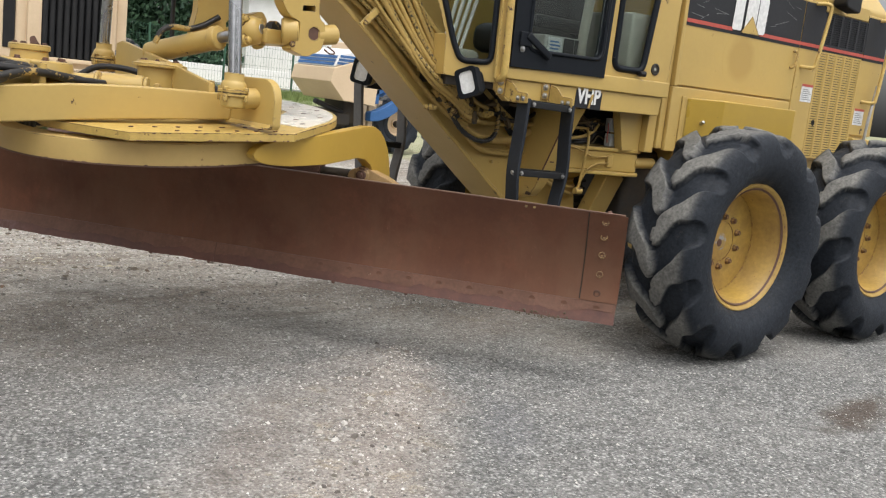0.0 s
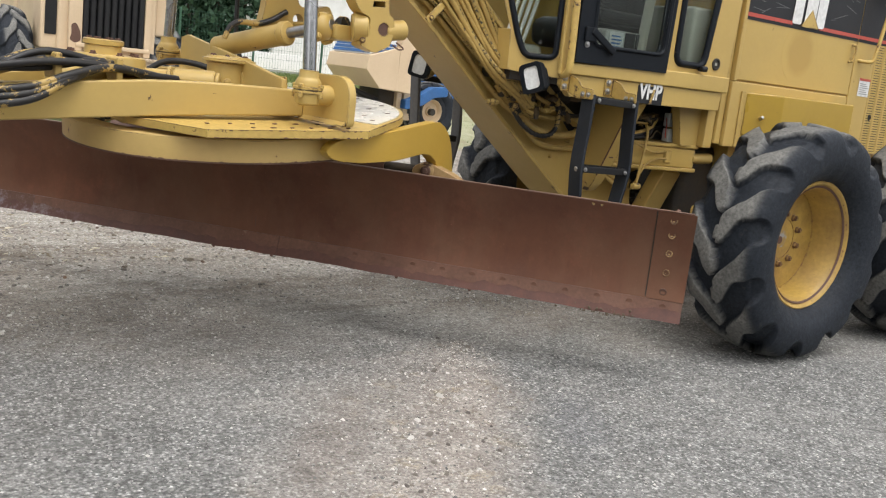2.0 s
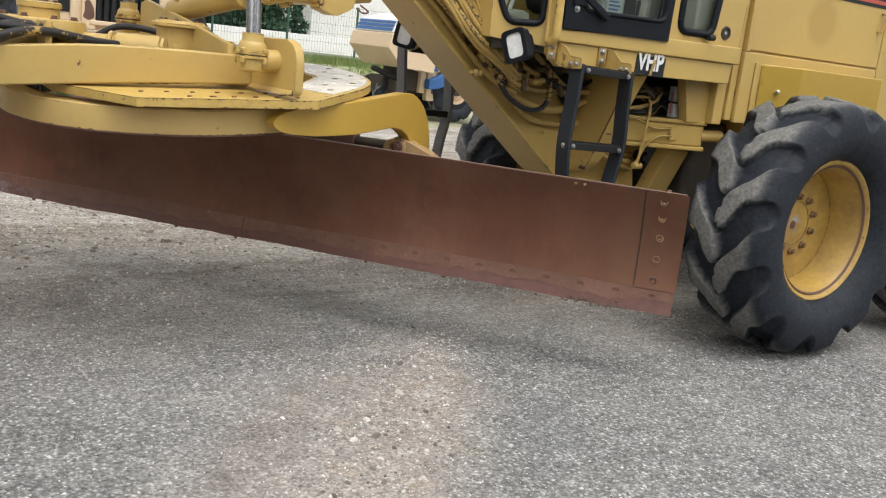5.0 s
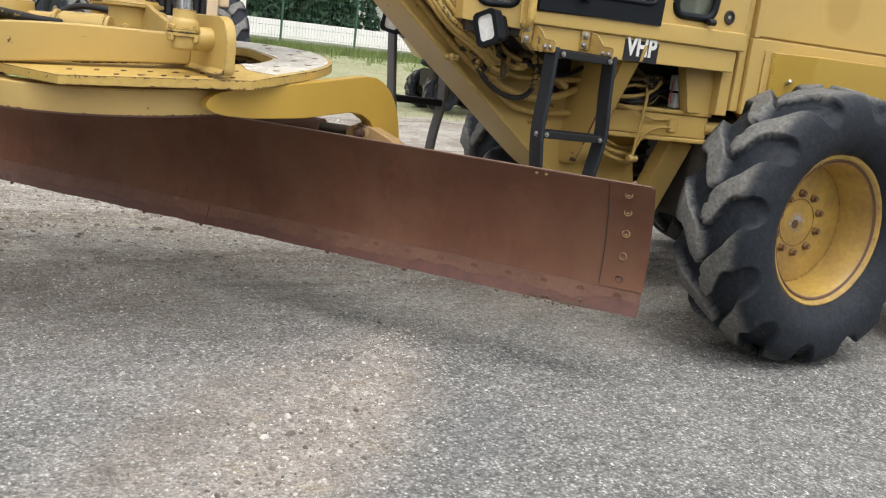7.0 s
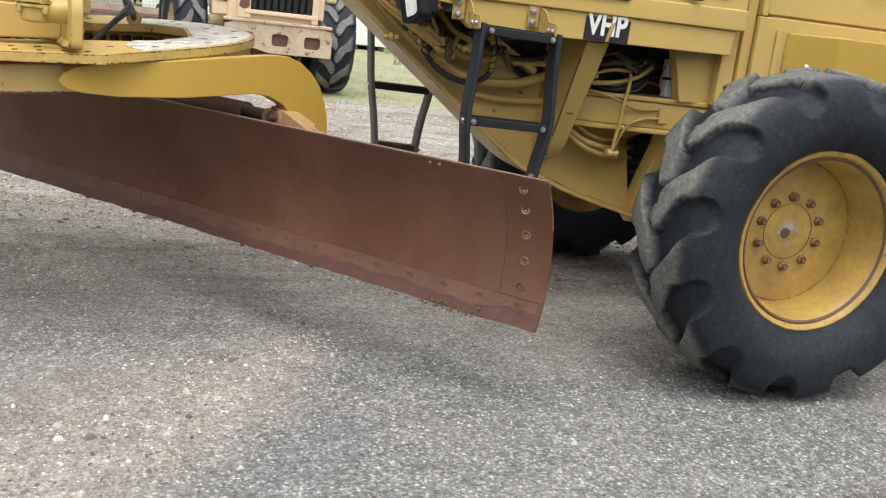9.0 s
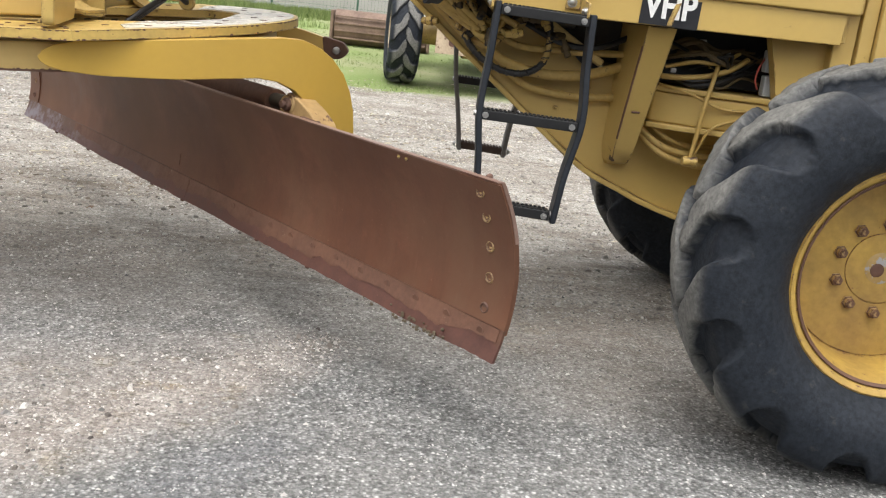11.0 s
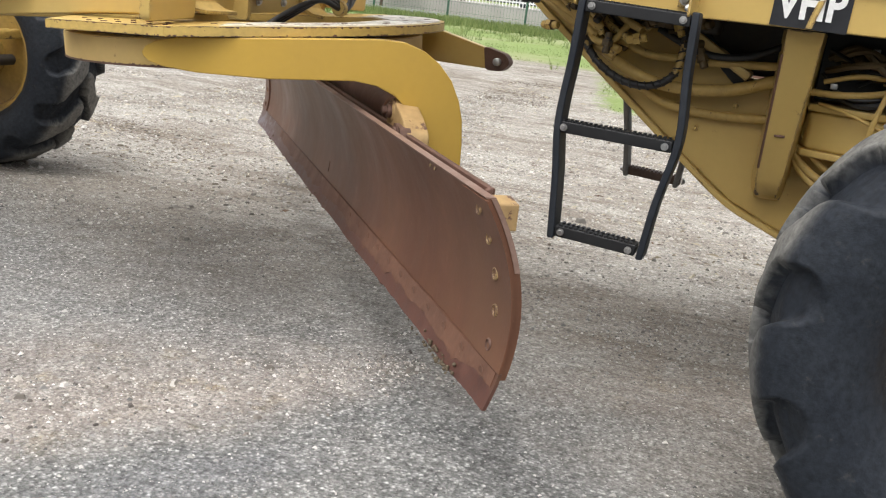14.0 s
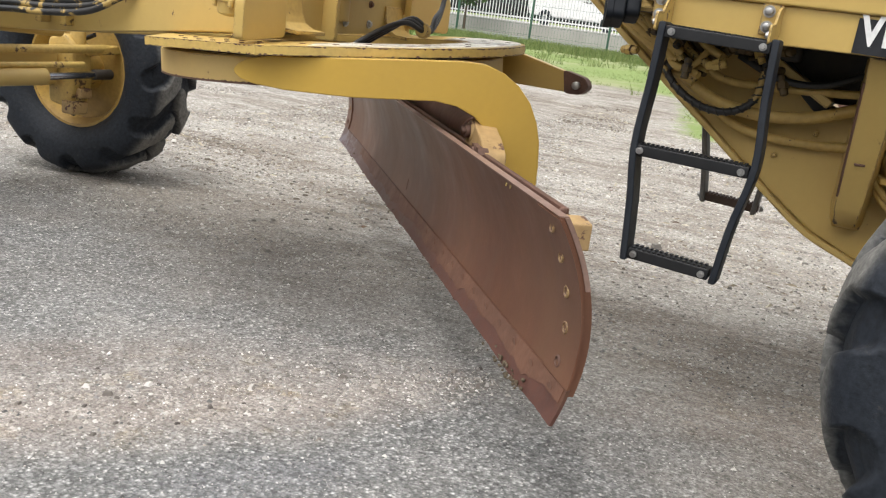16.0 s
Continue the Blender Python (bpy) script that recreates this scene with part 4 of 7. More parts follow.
HF = 2 * YC - HY
hpart("body", prism([(HY + 0.012, 1.15), (HF - 0.012, 1.15), (HF - 0.012, 2.30), (HF - 0.15, 2.46), (HY + 0.15, 2.46), (HY + 0.012, 2.30)], 4.86, 7.28, "yz", 0.02), YELLOW)
hpart("upper_panel", box((4.842, HY - 0.004, 1.556), (6.108, HY + 0.02, 2.26), 0.006), YELLOW)
hpart("lower_panel", box((4.80, HY - 0.010, 1.14), (6.10, HY + 0.02, 1.545), 0.006), YELLOW)
hpart("rear_panel", box((6.118, HY - 0.004, 1.14), (6.375, HY + 0.02, 2.26), 0.006), YELLOW)
hpart("tail_panel", box((6.975, HY - 0.004, 1.36), (7.29, HY + 0.02, 2.26), 0.006), YELLOW)
hpart("bulkhead", box((4.745, HY + 0.015, 1.15), (4.80, HF, 2.5), 0.006), YELLOW)
hpart("bulkhead", box((4.805, HY - 0.014, 1.545), (4.838, HF, 2.5), 0.006), YELLOW)
hpart("step_column", box((4.66, HY + 0.03, 1.12), (4.74, HY + 0.3, 1.49), 0.006), YELLOW)
for k in range(6):
    hpart("pipe", rod((4.56, 3.97 + 0.03 * k, 1.14 + 0.012 * (k % 3)), (4.85, 3.97 + 0.03 * k, 1.16 + 0.012 * (k % 3)), 0.012, 8), YELLOW_WORN)
# louvres
LOUVRE = surface("louvre_paint", (0.530, 0.369, 0.114), (0.445, 0.31, 0.098), 0.4, amount=0.5, relief=0.02, big=1.5, grain=0.02)
b = bmesh.new()
x0, x1, z0, z1 = 6.385, 6.965, 1.17, 1.925
rows_n = 42
for k in range(rows_n + 1):
    z = z0 + (z1 - z0) * k / rows_n
    box((x0, HY - 0.004, z - 0.0062), (x1, HY + 0.008, z + 0.0062), 0, None, b)
for k in range(6):
    x = x0 + (x1 - x0) * k / 5
    box((x - 0.010, HY - 0.005, z0), (x + 0.010, HY + 0.009, z1), 0, None, b)
hpart("louvre_panel", b, LOUVRE)
hpart("louvre_backing", box((x0, HY + 0.009, z0), (x1, HY + 0.0115, z1), 0), BLACK)
b = bmesh.new()
z0, z1 = 1.985, 2.20
for k in range(15):
    z = z0 + (z1 - z0) * k / 14
    box((x0, HY - 0.004, z - 0.004), (x1, HY + 0.008, z + 0.004), 0, None, b)
for k in range(6):
    x = x0 + (x1 - x0) * k / 5
    box((x - 0.012, HY - 0.005, z0), (x + 0.012, HY + 0.009, z1), 0, None, b)
hpart("upper_louvre", b, DECAL)
hpart("louvre_backing", box((x0, HY + 0.009, z0), (x1, HY + 0.0115, z1), 0), BLACK)
hpart("louvre_header", box((6.378, HY - 0.004, 2.21), (6.97, HY + 0.02, 2.30), 0.004), YELLOW)
hpart("louvre_belt", box((6.378, HY - 0.0045, 1.93), (6.97, HY + 0.02, 1.98), 0.002), DECAL)
# decal band, stripe and emblem as plain shapes
for xa, xb in ((4.842, 6.108), (6.118, 6.375), (6.975, 7.288)):
    hpart("decal_band", box((xa, HY - 0.007, 1.925), (xb, HY - 0.0045, 2.245), 0), DECAL)
for xa, xb in ((4.842, 5.31), (5.62, 6.375), (6.378, 6.97), (6.975, 7.288)):
    hpart("stripe", box((xa, HY - 0.010, 1.945), (xb, HY - 0.0075, 1.968), 0), RED, "red stripe")
for k, (xa, xb) in enumerate(((5.30, 5.40), (5.43, 5.55), (5.56, 5.66))):
    hpart("emblem_block", prism(rounded([(xa, 1.955), (xb, 1.955), (xb + 0.01, 2.19), (xa + 0.01, 2.19)], 0.02), HY - 0.013, HY - 0.0105, "xz", 0), WHITE)
hpart("emblem_triangle", prism([(5.40, 1.945), (5.60, 1.945), (5.50, 2.06)], HY - 0.017, HY - 0.0135, "xz", 0), YELLOW)
def faded_material():
    """Hood paint with a soft round stain."""
    m, t, b = graph("faded_paint")
    geo = t.nodes.new("ShaderNodeNewGeometry")
    off = t.nodes.new("ShaderNodeVectorMath")
    off.operation = "DISTANCE"
    t.links.new(geo.outputs["Position"], off.inputs[0])
    off.inputs[1].default_value = (5.46, HY - 0.005, 1.775)
    n1 = noise_tex(t, 14.0, 4, 0.6)
    wob = t.nodes.new("ShaderNodeMath")
    wob.operation = "MULTIPLY_ADD"
    t.links.new(n1.outputs[0], wob.inputs[0])
    wob.inputs[1].default_value = 0.04
    t.links.new(off.outputs["Value"], wob.inputs[2])
    c = mixc(t, ramp(t, wob.outputs[0], [(0.13, 0.75), (0.185, 0.0)]), (0.512, 0.356, 0.110), (0.42, 0.275, 0.075))
    t.links.new(c, b.inputs["Base Color"])
    b.inputs["Roughness"].default_value = 0.4
    return m


hpart("faded_spot", lathe([(0.20, 0.0), (0.20, -0.0004), (0, -0.0004)], 48, "y", pose(5.46, HY - 0.0042, 1.775)), faded_material(), "soft faded round stain")
# pale scratches across the decal band
rng = random.Random(31)
b = bmesh.new()
for k in range(26):
    x, z = rng.uniform(4.87, 6.05), rng.uniform(1.975, 2.23)
    a, ln = rng.uniform(-0.5, 0.5), rng.uniform(0.03, 0.16)
    p = Vector((x, HY - 0.0074, z))
    q = p + Vector((math.cos(a), 0, math.sin(a))) * ln
    if q.x < 6.09 and 1.975 < q.z < 2.235:
        bar(p, q, 0.0018, 0.0006, (0, 0, 1), b, 0)
hpart("scratches", b, GREYP, "pale scratches")["kind"] = "stuff"
for xa, za in ((6.225, 1.56), (6.99, 1.44)):
    b = box((xa, HY - 0.0068, za), (xa + 0.14, HY - 0.0045, za + 0.125), 0)
    hpart("sticker", b, WHITE, "white safety sticker")
    hpart("sticker_head", box((xa, HY - 0.009, za + 0.108), (xa + 0.14, HY - 0.007, za + 0.125), 0), RED)
    b = bmesh.new()
    for k in range(6):
        box((xa + 0.015, HY - 0.009, za + 0.015 + 0.014 * k), (xa + 0.125 - 0.02 * (k % 3), HY - 0.007, za + 0.020 + 0.014 * k), 0, None, b)
    hpart("sticker_lines", b, GREYP)


def handrail(x, za, zb):
    b = tube([(x - 0.08, HY - 0.002, za), (x - 0.02, HY - 0.07, za), (x, HY - 0.08, za + 0.05), (x + 0.04, HY - 0.08, (za + zb) / 2), (x + 0.075, HY - 0.08, zb - 0.05), (x + 0.06, HY - 0.07, zb), (x, HY - 0.002, zb)], 0.013, 12)
    hpart("handrail", b, YELLOW_WORN)


handrail(6.24, 1.80, 2.245)
handrail(7.14, 1.62, 2.24)
b = tube([(6.035, HY - 0.004, 1.78), (6.05, HY - 0.03, 1.79), (6.07, HY - 0.03, 1.88), (6.05, HY - 0.004, 1.895)], 0.008, 8)
hpart("latch", b, YELLOW_WORN)
hpart("lock_cup", lathe([(0.022, 0), (0.018, -0.003), (0.012, 0.0), (0, 0.0)], 16, "y", pose(6.44, HY - 0.008, 1.42)), BLACK)
hpart("work_lamp", prism(rounded([(6.42, 2.25), (6.62, 2.22), (6.62, 2.36), (6.42, 2.36)], 0.03), HY - 0.13, HY - 0.02, "xz", 0.012), BLACK)
# fender box over the front tandem wheel
b = prism([(4.955, HY - 0.012), (5.13, 3.70), (5.94, 3.70), (5.94, HY - 0.012)], 1.22, 1.487, "xy", 0.008)
hpart("fender_box", b, surface("fender_paint", (0.43, 0.285, 0.045), (0.34, 0.22, 0.045), 0.32, chips=(0.10, 0.055, 0.03), chip_at=0.67, relief=0.03, grain=0.02, edge=0.02))
hpart("fender_plate", box((4.90, HY - 0.02, 1.14), (4.932, HY - 0.011, 1.49), 0.002), YELLOW)
hpart("grease_nipple", rod((5.03, 3.785, 1.33), (5.02, 3.755, 1.345), 0.012, 8), STEEL)
hpart("tail_bracket", box((7.0, HY - 0.03, 1.2), (7.25, HY + 0.02, 1.34), 0.01), YELLOW_WORN)
b = tube([(7.10, HY - 0.05, 1.2), (7.12, HY - 0.06, 1.5), (7.18, HY - 0.05, 1.75)], 0.012, 10)
hpart("tail_rod", b, STEEL)


# ---- rubber-strap ladders
def ladder(y, flip=1, dx=0.0, strap=STRAP, lowest=BLACK):
    L = new("ladder")
    L.parent = grader
    tagged(L, "black boarding ladder of rubber straps and serrated steel rungs")

    def lp(name, bm, mat, label=""):
        bmesh.ops.transform(bm, matrix=G_INV @ pose(dx, 0, 0), verts=bm.verts)
        return part(name, bm, mat, L, label)

    left = [(3.395, 1.372), (3.388, 1.20), (3.374, 1.00), (3.390, 0.83), (3.402, 0.640)]
    right = [(3.722, 1.360), (3.725, 1.18), (3.735, 0.99), (3.70, 0.80), (3.680, 0.625)]
    if flip < 0:
        left = [(x + o, z) for (x, z), o in zip(left, (-0.06, -0.038, -0.004, 0.010, 0.024))]
        right = [(x - 0.032, z) for x, z in right]
    for line in (left, right):
        b = bmesh.new()
        L3 = smooth_line([(x, 0, z) for x, z in line], 5)
        rings = []
        for i, p in enumerate(L3):
            rings.append([b.verts.new((p.x + ex, y + ey * flip, p.z)) for ex, ey in ((-0.011, -0.022), (0.011, -0.022), (0.011, 0.066), (-0.011, 0.066))])
        for r, s in zip(rings, rings[1:]):
            for k in range(4):
                b.faces.new((r[k], r[(k + 1) % 4], s[(k + 1) % 4], s[k]))
        b.faces.new(rings[0])
        b.faces.new(rings[-1])
        bmesh.ops.recalc_face_normals(b, faces=b.faces)
        bevel(b, 0.004, 1, 60)
        lp("strap", b, strap)
    for xa, za, xb, zb in ((3.405, 1.345, 3.71, 1.335), (3.375, 0.985, 3.72, 0.975), (3.412, 0.665, 3.665, 0.650)):
        b = bar((xa, y + 0.016 * flip, za), (xb, y + 0.016 * flip, zb), 0.066, 0.034, (0, 1, 0), w=0.003)
        n = int((xb - xa) / 0.015)
        for k in range(1, n):
            t = k / n
            for dy in (-0.004 * flip, 0.036 * flip):
                cx, cz = xa + (xb - xa) * t, za + (zb - za) * t + 0.018
                box((cx - 0.0045, y + dy - 0.010, cz - 0.004), (cx + 0.0045, y + dy + 0.010, cz + 0.004), 0, None, b)
        lp("rung", b, lowest if za < 0.8 else BLACK)
        for px, pz in ((xa, za), (xb, zb)):
            lp("bolt", bolt((px + (0.02 if px == xa else -0.02), y - 0.0235 * flip, pz), (0, -flip, 0), 0.008, 0.010), STEEL)
            out = -1 if px == xa else 1
            lp("bolt", bolt((px + out * 0.008, y + 0.012 * flip, pz), (out, 0, 0), 0.011, 0.012), STEEL)
    for x in (3.378, 3.705):
        # angle bracket: a shaped cheek beside the strap and a flange on the cab's skirt
        cheek = rounded([(0.165, 1.462), (0.10, 1.445), (0.055, 1.402), (-0.022, 1.398), (-0.026, 1.345), (0.09, 1.342), (0.165, 1.372)], 0.012)
        b = prism([(y + q * flip, z) for q, z in cheek], x - 0.008, x, "yz", 0.002)
        b = box((x - 0.062, y + 0.157 * flip, 1.372), (x - 0.006, y + 0.165 * flip, 1.462), 0.002, None, b)
        lp("bracket", b, YELLOW_WORN)
        for q in (0.004, 0.046):
            lp("bracket_bolt", bolt((x - 0.009, y + q * flip, 1.368), (-1, 0, 0), 0.010, 0.010), STEEL)
        for z in (1.395, 1.440):
            lp("bracket_bolt", bolt((x - 0.040, y + 0.156 * flip, z), (0, -flip, 0), 0.013, 0.013), STEEL)
    return L


ladder(3.655)
# far straps get a much lighter colour to make up for their shade
ladder(2 * YC - 3.655, -1, -0.045, surface("shade_lifted_strap", (0.16, 0.158, 0.155), (0.21, 0.195, 0.175), 0.7, big=6, relief=0.25, spec=0.3), surface("rusty_rung", (0.075, 0.045, 0.032), (0.04, 0.03, 0.025), 0.7, big=6))

# ---- circle, drawbar and blade: the circle's own frame, slightly tilted
CX, CY, CZ = 1.779, 4.470, 0.981
cz = Vector((-0.081, -0.044, 1)).normalized()
cx = (Vector((1, 0, 0.081))).normalized()
cyv = cz.cross(cx).normalized()
cx = cyv.cross(cz)
C_M = Matrix.Translation((CX, CY, CZ)) @ Matrix((cx, cyv, cz)).transposed().to_4x4()
circle = new("blade_circle")
circle.parent = grader
tagged(circle, "yellow turntable ring with curved arms that carry the blade")


def circ_part(name, bm, mat, label="", parent=None):
    bmesh.ops.transform(bm, matrix=G_INV @ C_M, verts=bm.verts)
    return part(name, bm, mat, parent or circle, label)


def world_circ(name, bm, mat, label=""):
    bmesh.ops.transform(bm, matrix=G_INV, verts=bm.verts)
    return part(name, bm, mat, circle, label)


ring = lathe([(0.745, 0.0), (0.75, 0.006), (0.75, 0.098), (0.745, 0.104), (0.66, 0.104), (0.655, 0.10), (0.655, 0.006), (0.66, 0.0)], 120, "z", closed=True)
circ_part("ring", ring, RING_PAINT)
circ_part("ring_lip", lathe([(0.7515, 0.0015), (0.7515, 0.0075), (0.7495, 0.0085), (0.7495, 0.0005)], 120, "z", closed=True), RUSTY, "rubbed rusty lower lip")
# tooth ring inside
b = bmesh.new()
for k in range(64):
    a = 2 * math.pi * k / 64
    box((0.615, -0.014, 0.02), (0.66, 0.014, 0.09), 0, pose(0, 0, 0, 0, 0, math.degrees(a)), b)
circ_part("tooth_ring", b, DARK)
# arms, each in an upright plane
ARM = [(-0.004, 1.014), (0.010, 1.036), (0.045, 1.058), (0.12, 1.078), (0.35, 1.104), (0.62, 1.130), (0.84, 1.150), (0.92, 1.148), (0.99, 1.125), (1.05, 1.085), (1.10, 1.03), (1.135, 0.96), (1.155, 0.89), (1.165, 0.80), (1.17, 0.56),
       (1.00, 0.56), (1.005, 0.78), (0.985, 0.86), (0.95, 0.91), (0.90, 0.955), (0.83, 0.985), (0.75, 0.995), (0.45, 0.972), (0.20, 0.966), (0.08, 0.972), (0.03, 0.982), (0.004, 0.998)]


PLAN = [Vector(p) for p in ((1.80, 3.650, 0), (2.02, 3.688, 0), (2.25, 3.770, 0), (2.50, 3.905, 0), (2.92, 4.155, 0), (3.3, 4.38, 0))]
PLAN = smooth_line(PLAN, 8)


def on_plan(u):
    """Place and side direction u metres along the arm's bent plan."""
    u += 0.055
    for p, q in zip(PLAN, PLAN[1:]):
        d = q - p
        if u <= d.length or q is PLAN[-1]:
            d.normalize()
            return p + d * u, Vector((d.y, -d.x, 0))
        u -= d.length


def arm(mirror):
    b = prism(ARM, 0.0, 1.0, "xz", 0)
    for k in range(1, 22):
        bmesh.ops.bisect_plane(b, geom=b.verts[:] + b.edges[:] + b.faces[:], plane_co=(0.05 * k, 0, 0), plane_no=(1, 0, 0), dist=1e-5)
    for v in b.verts:
        p, s = on_plan(v.co.x)
        w = p + s * (0.022 - 0.055 * v.co.y)
        if mirror:
            # across the line through the circle's centre, square to the blade
            c = Vector((CX, CY, 0))
            d = Vector((0.857, 0.515, 0))
            r = w - c
            w = c + 2 * d * r.dot(d) - r
        v.co = Vector((w.x, w.y, v.co.z))
    bmesh.ops.recalc_face_normals(b, faces=b.faces)
    bevel(b, 0.004, 2, 60)
    world_circ("blade_arm", b, ARM_PAINT)


arm(False)
arm(True)
# lug on the far side with a worn black eye
b = prism(rounded([(2.12, 1.19), (2.35, 1.19), (2.77, 1.095), (2.785, 1.06), (2.76, 1.03), (2.70, 1.025), (2.12, 1.03)], 0.02), 5.02, 5.07, "xz", 0.004)
world_circ("side_lug", b, YELLOW)
b = prism(rounded([(2.66, 1.125), (2.77, 1.10), (2.795, 1.06), (2.76, 1.022), (2.68, 1.018)], 0.02), 5.013, 5.077, "xz", 0.004)
world_circ("lug_eye", b, RUSTY)
world_circ("lug_pin", rod((2.735, 4.99, 1.062), (2.735, 5.1, 1.062), 0.018, 14), STEEL)

# yoke plate on top, with a large opening
drawbar = new("drawbar")
drawbar.parent = grader
tagged(drawbar, "yellow A-shaped drawbar with a bolted, paint-worn yoke plate")


def dpart(name, bm, mat, label="", local=False):
    bmesh.ops.transform(bm, matrix=G_INV @ C_M if local else G_INV, verts=bm.verts)
    return part(name, bm, mat, drawbar, label)


def yoke():
    outer = []
    for k in range(44):
        a = -0.876 + 1.752 * k / 43
        outer.append((0.844 * math.cos(a), 0.844 * math.sin(a)))
    outer += [(0.229, 0.905), (-0.42, 0.745), (-0.62, 0.33), (-0.62, -0.33), (-0.42, -0.745), (0.229, -0.905)]
    inner = rounded([(-0.32, -0.40), (0.40, -0.40), (0.555, -0.20), (0.555, 0.20), (0.40, 0.40), (-0.32, 0.40)], 0.05)
    b = holed(outer, [inner], 0.124, 0.158, "xy")
    return b


yk = yoke()
dpart("yoke_plate", yk, YOKE_PAINT, "bolted yoke plate with worn edges", True)
# bare spots along the rim of the yoke, where the paint is knocked off
def rim_chips(line, z0, z1, count, seed, upper, push=0.0008):
    """Small ragged flakes on the upright edge of a plate whose outline is line."""
    rg = random.Random(seed)
    b = bmesh.new()
    seg = [(Vector(p), Vector(q)) for p, q in zip(line, line[1:])]
    total = sum((q - p).length for p, q in seg)
    for _ in range(count):
        d = rg.uniform(0, total)
        for p, q in seg:
            if d < (q - p).length:
                break
            d -= (q - p).length
        ax = (q - p).normalized()
        out = Vector((ax.y, -ax.x)) * push
        base = p + ax * d + out
        w, h = rg.uniform(0.0025, 0.013), rg.uniform(0.0015, 0.007)
        top = rg.random() < upper
        n = 7
        ring = []
        for k in range(n):
            a = 2 * math.pi * k / n
            u = w * math.cos(a) * rg.uniform(0.6, 1.0)
            v = h * math.sin(a) * rg.uniform(0.6, 1.0)
            z = min(max((z1 - 0.002 if top else z0 + 0.002) + v, z0 + 0.0005), z1 - 0.0005)
            c = base + ax * u
            ring.append((c, z))
        outer_v = [b.verts.new((c.x, c.y, z)) for c, z in ring]
        inner_v = [b.verts.new((c.x - out.x * 1.8, c.y - out.y * 1.8, z)) for c, z in ring]
        b.faces.new(outer_v)
        for k in range(n):
            b.faces.new((outer_v[k], inner_v[k], inner_v[(k + 1) % n], outer_v[(k + 1) % n]))
    bmesh.ops.recalc_face_normals(b, faces=b.faces)
    return b


edge_line = [(-0.42, -0.745), (0.229, -0.905)] + [(0.844 * math.cos(a), 0.844 * math.sin(a)) for a in (-0.876 + 0.07 * k for k in range(26))]
dpart("paint_chips", rim_chips(edge_line, 0.124, 0.158, 170, 41, 0.7), RUSTY, "rusty spots of knocked-off paint", True)["kind"] = "stuff"
ring_line = [(0.75 * math.cos(a), 0.75 * math.sin(a)) for a in (-2.6 + 0.05 * k for k in range(60))]
dpart("paint_chips", rim_chips(ring_line, 0.006, 0.098, 60, 43, 0.0), RUSTY, "", True)["kind"] = "stuff"
# bare worn top over the rear half, its colour whitened for reflected sky
outer = []
for k in range(40):
    a = -0.868 + 1.736 * k / 39
    outer.append((0.825 * math.cos(a), 0.825 * math.sin(a)))
inner = [(0.36, 0.765), (0.31, 0.62), (0.335, 0.415), (0.415, 0.41), (0.570, 0.21), (0.570, -0.21), (0.415, -0.41), (0.335, -0.415), (0.30, -0.62), (0.36, -0.765)]
b = prism(outer + inner, 0.1585, 0.1622, "xy", 0)
dpart("wear_plate", b, PALE_SKY_SHEEN, "bare worn steel plate, whitened for sky reflection", True)
for k in range(26):
    a = -2.3 + 4.6 * k / 25
    for r in ((0.77,) if k % 2 else (0.68,)):
        if abs(a) > 1.9:
            continue
        dpart("plate_bolt", lathe([(0.010, 0), (0.010, 0.002), (0.0, 0.002)], 10, "z", Matrix.Translation((r * math.cos(a), r * math.sin(a), 0.1622 if abs(a) < 1.1 else 0.1582)) @ Matrix.Diagonal((1.4, 0.8, 1, 1))), RUSTY, "", True)

# side beams of the drawbar
def bent_beam(line, h, th, h_end):
    """A box beam through (x, y, foot height) stations."""
    P = smooth_line(line, 4)
    b = bmesh.new()
    rows = []
    for i, p in enumerate(P):
        d = P[min(i + 1, len(P) - 1)] - P[max(i - 1, 0)]
        s = Vector((-d.y, d.x, 0)).normalized() * th / 2
        hh = h_end + (h - h_end) * min(1.0, 3.0 * i / len(P))
        rows.append([b.verts.new(p + s * k + Vector((0, 0, e))) for k, e in ((-1, 0), (1, 0), (1, hh), (-1, hh))])
    for r, q in zip(rows, rows[1:]):
        for k in range(4):
            b.faces.new((r[k], r[(k + 1) % 4], q[(k + 1) % 4], q[k]))
    b.faces.new(rows[0])
    b.faces.new(rows[-1])
    bmesh.ops.recalc_face_normals(b, faces=b.faces)
    bevel(b, 0.008, 2, 60)
    return b


dpart("side_beam", bent_beam([(1.855, 3.895, 1.140), (1.45, 3.995, 1.107), (0.95, 4.13, 1.05), (0.3, 4.25, 0.98), (-0.75, 4.33, 0.90)], 0.15, 0.07, 0.112), YELLOW)
dpart("side_beam", bent_beam([(1.815, 5.05, 1.142), (1.45, 4.96, 1.107), (0.95, 4.80, 1.05), (0.3, 4.62, 0.98), (-0.75, 4.46, 0.90)], 0.15, 0.07, 0.13), YELLOW)
for k in range(6):
    u = k / 5
    dpart("flange_bolt", lathe([(0.010, -0.004), (0.010, 0.003), (0.0, 0.003)], 10, "z", pose(-0.36 + 0.46 * u, -0.60 - 0.10 * u, 0.158)), RUSTY, "", True)
    dpart("flange_bolt", lathe([(0.010, -0.004), (0.010, 0.003), (0.0, 0.003)], 10, "z", pose(-0.22 + 0.40 * u, -0.74 - 0.085 * u, 0.158)), RUSTY, "", True)
dpart("cross_beam", box((0.62, 4.24, 1.05), (0.80, 4.66, 1.15), 0.01), YELLOW)
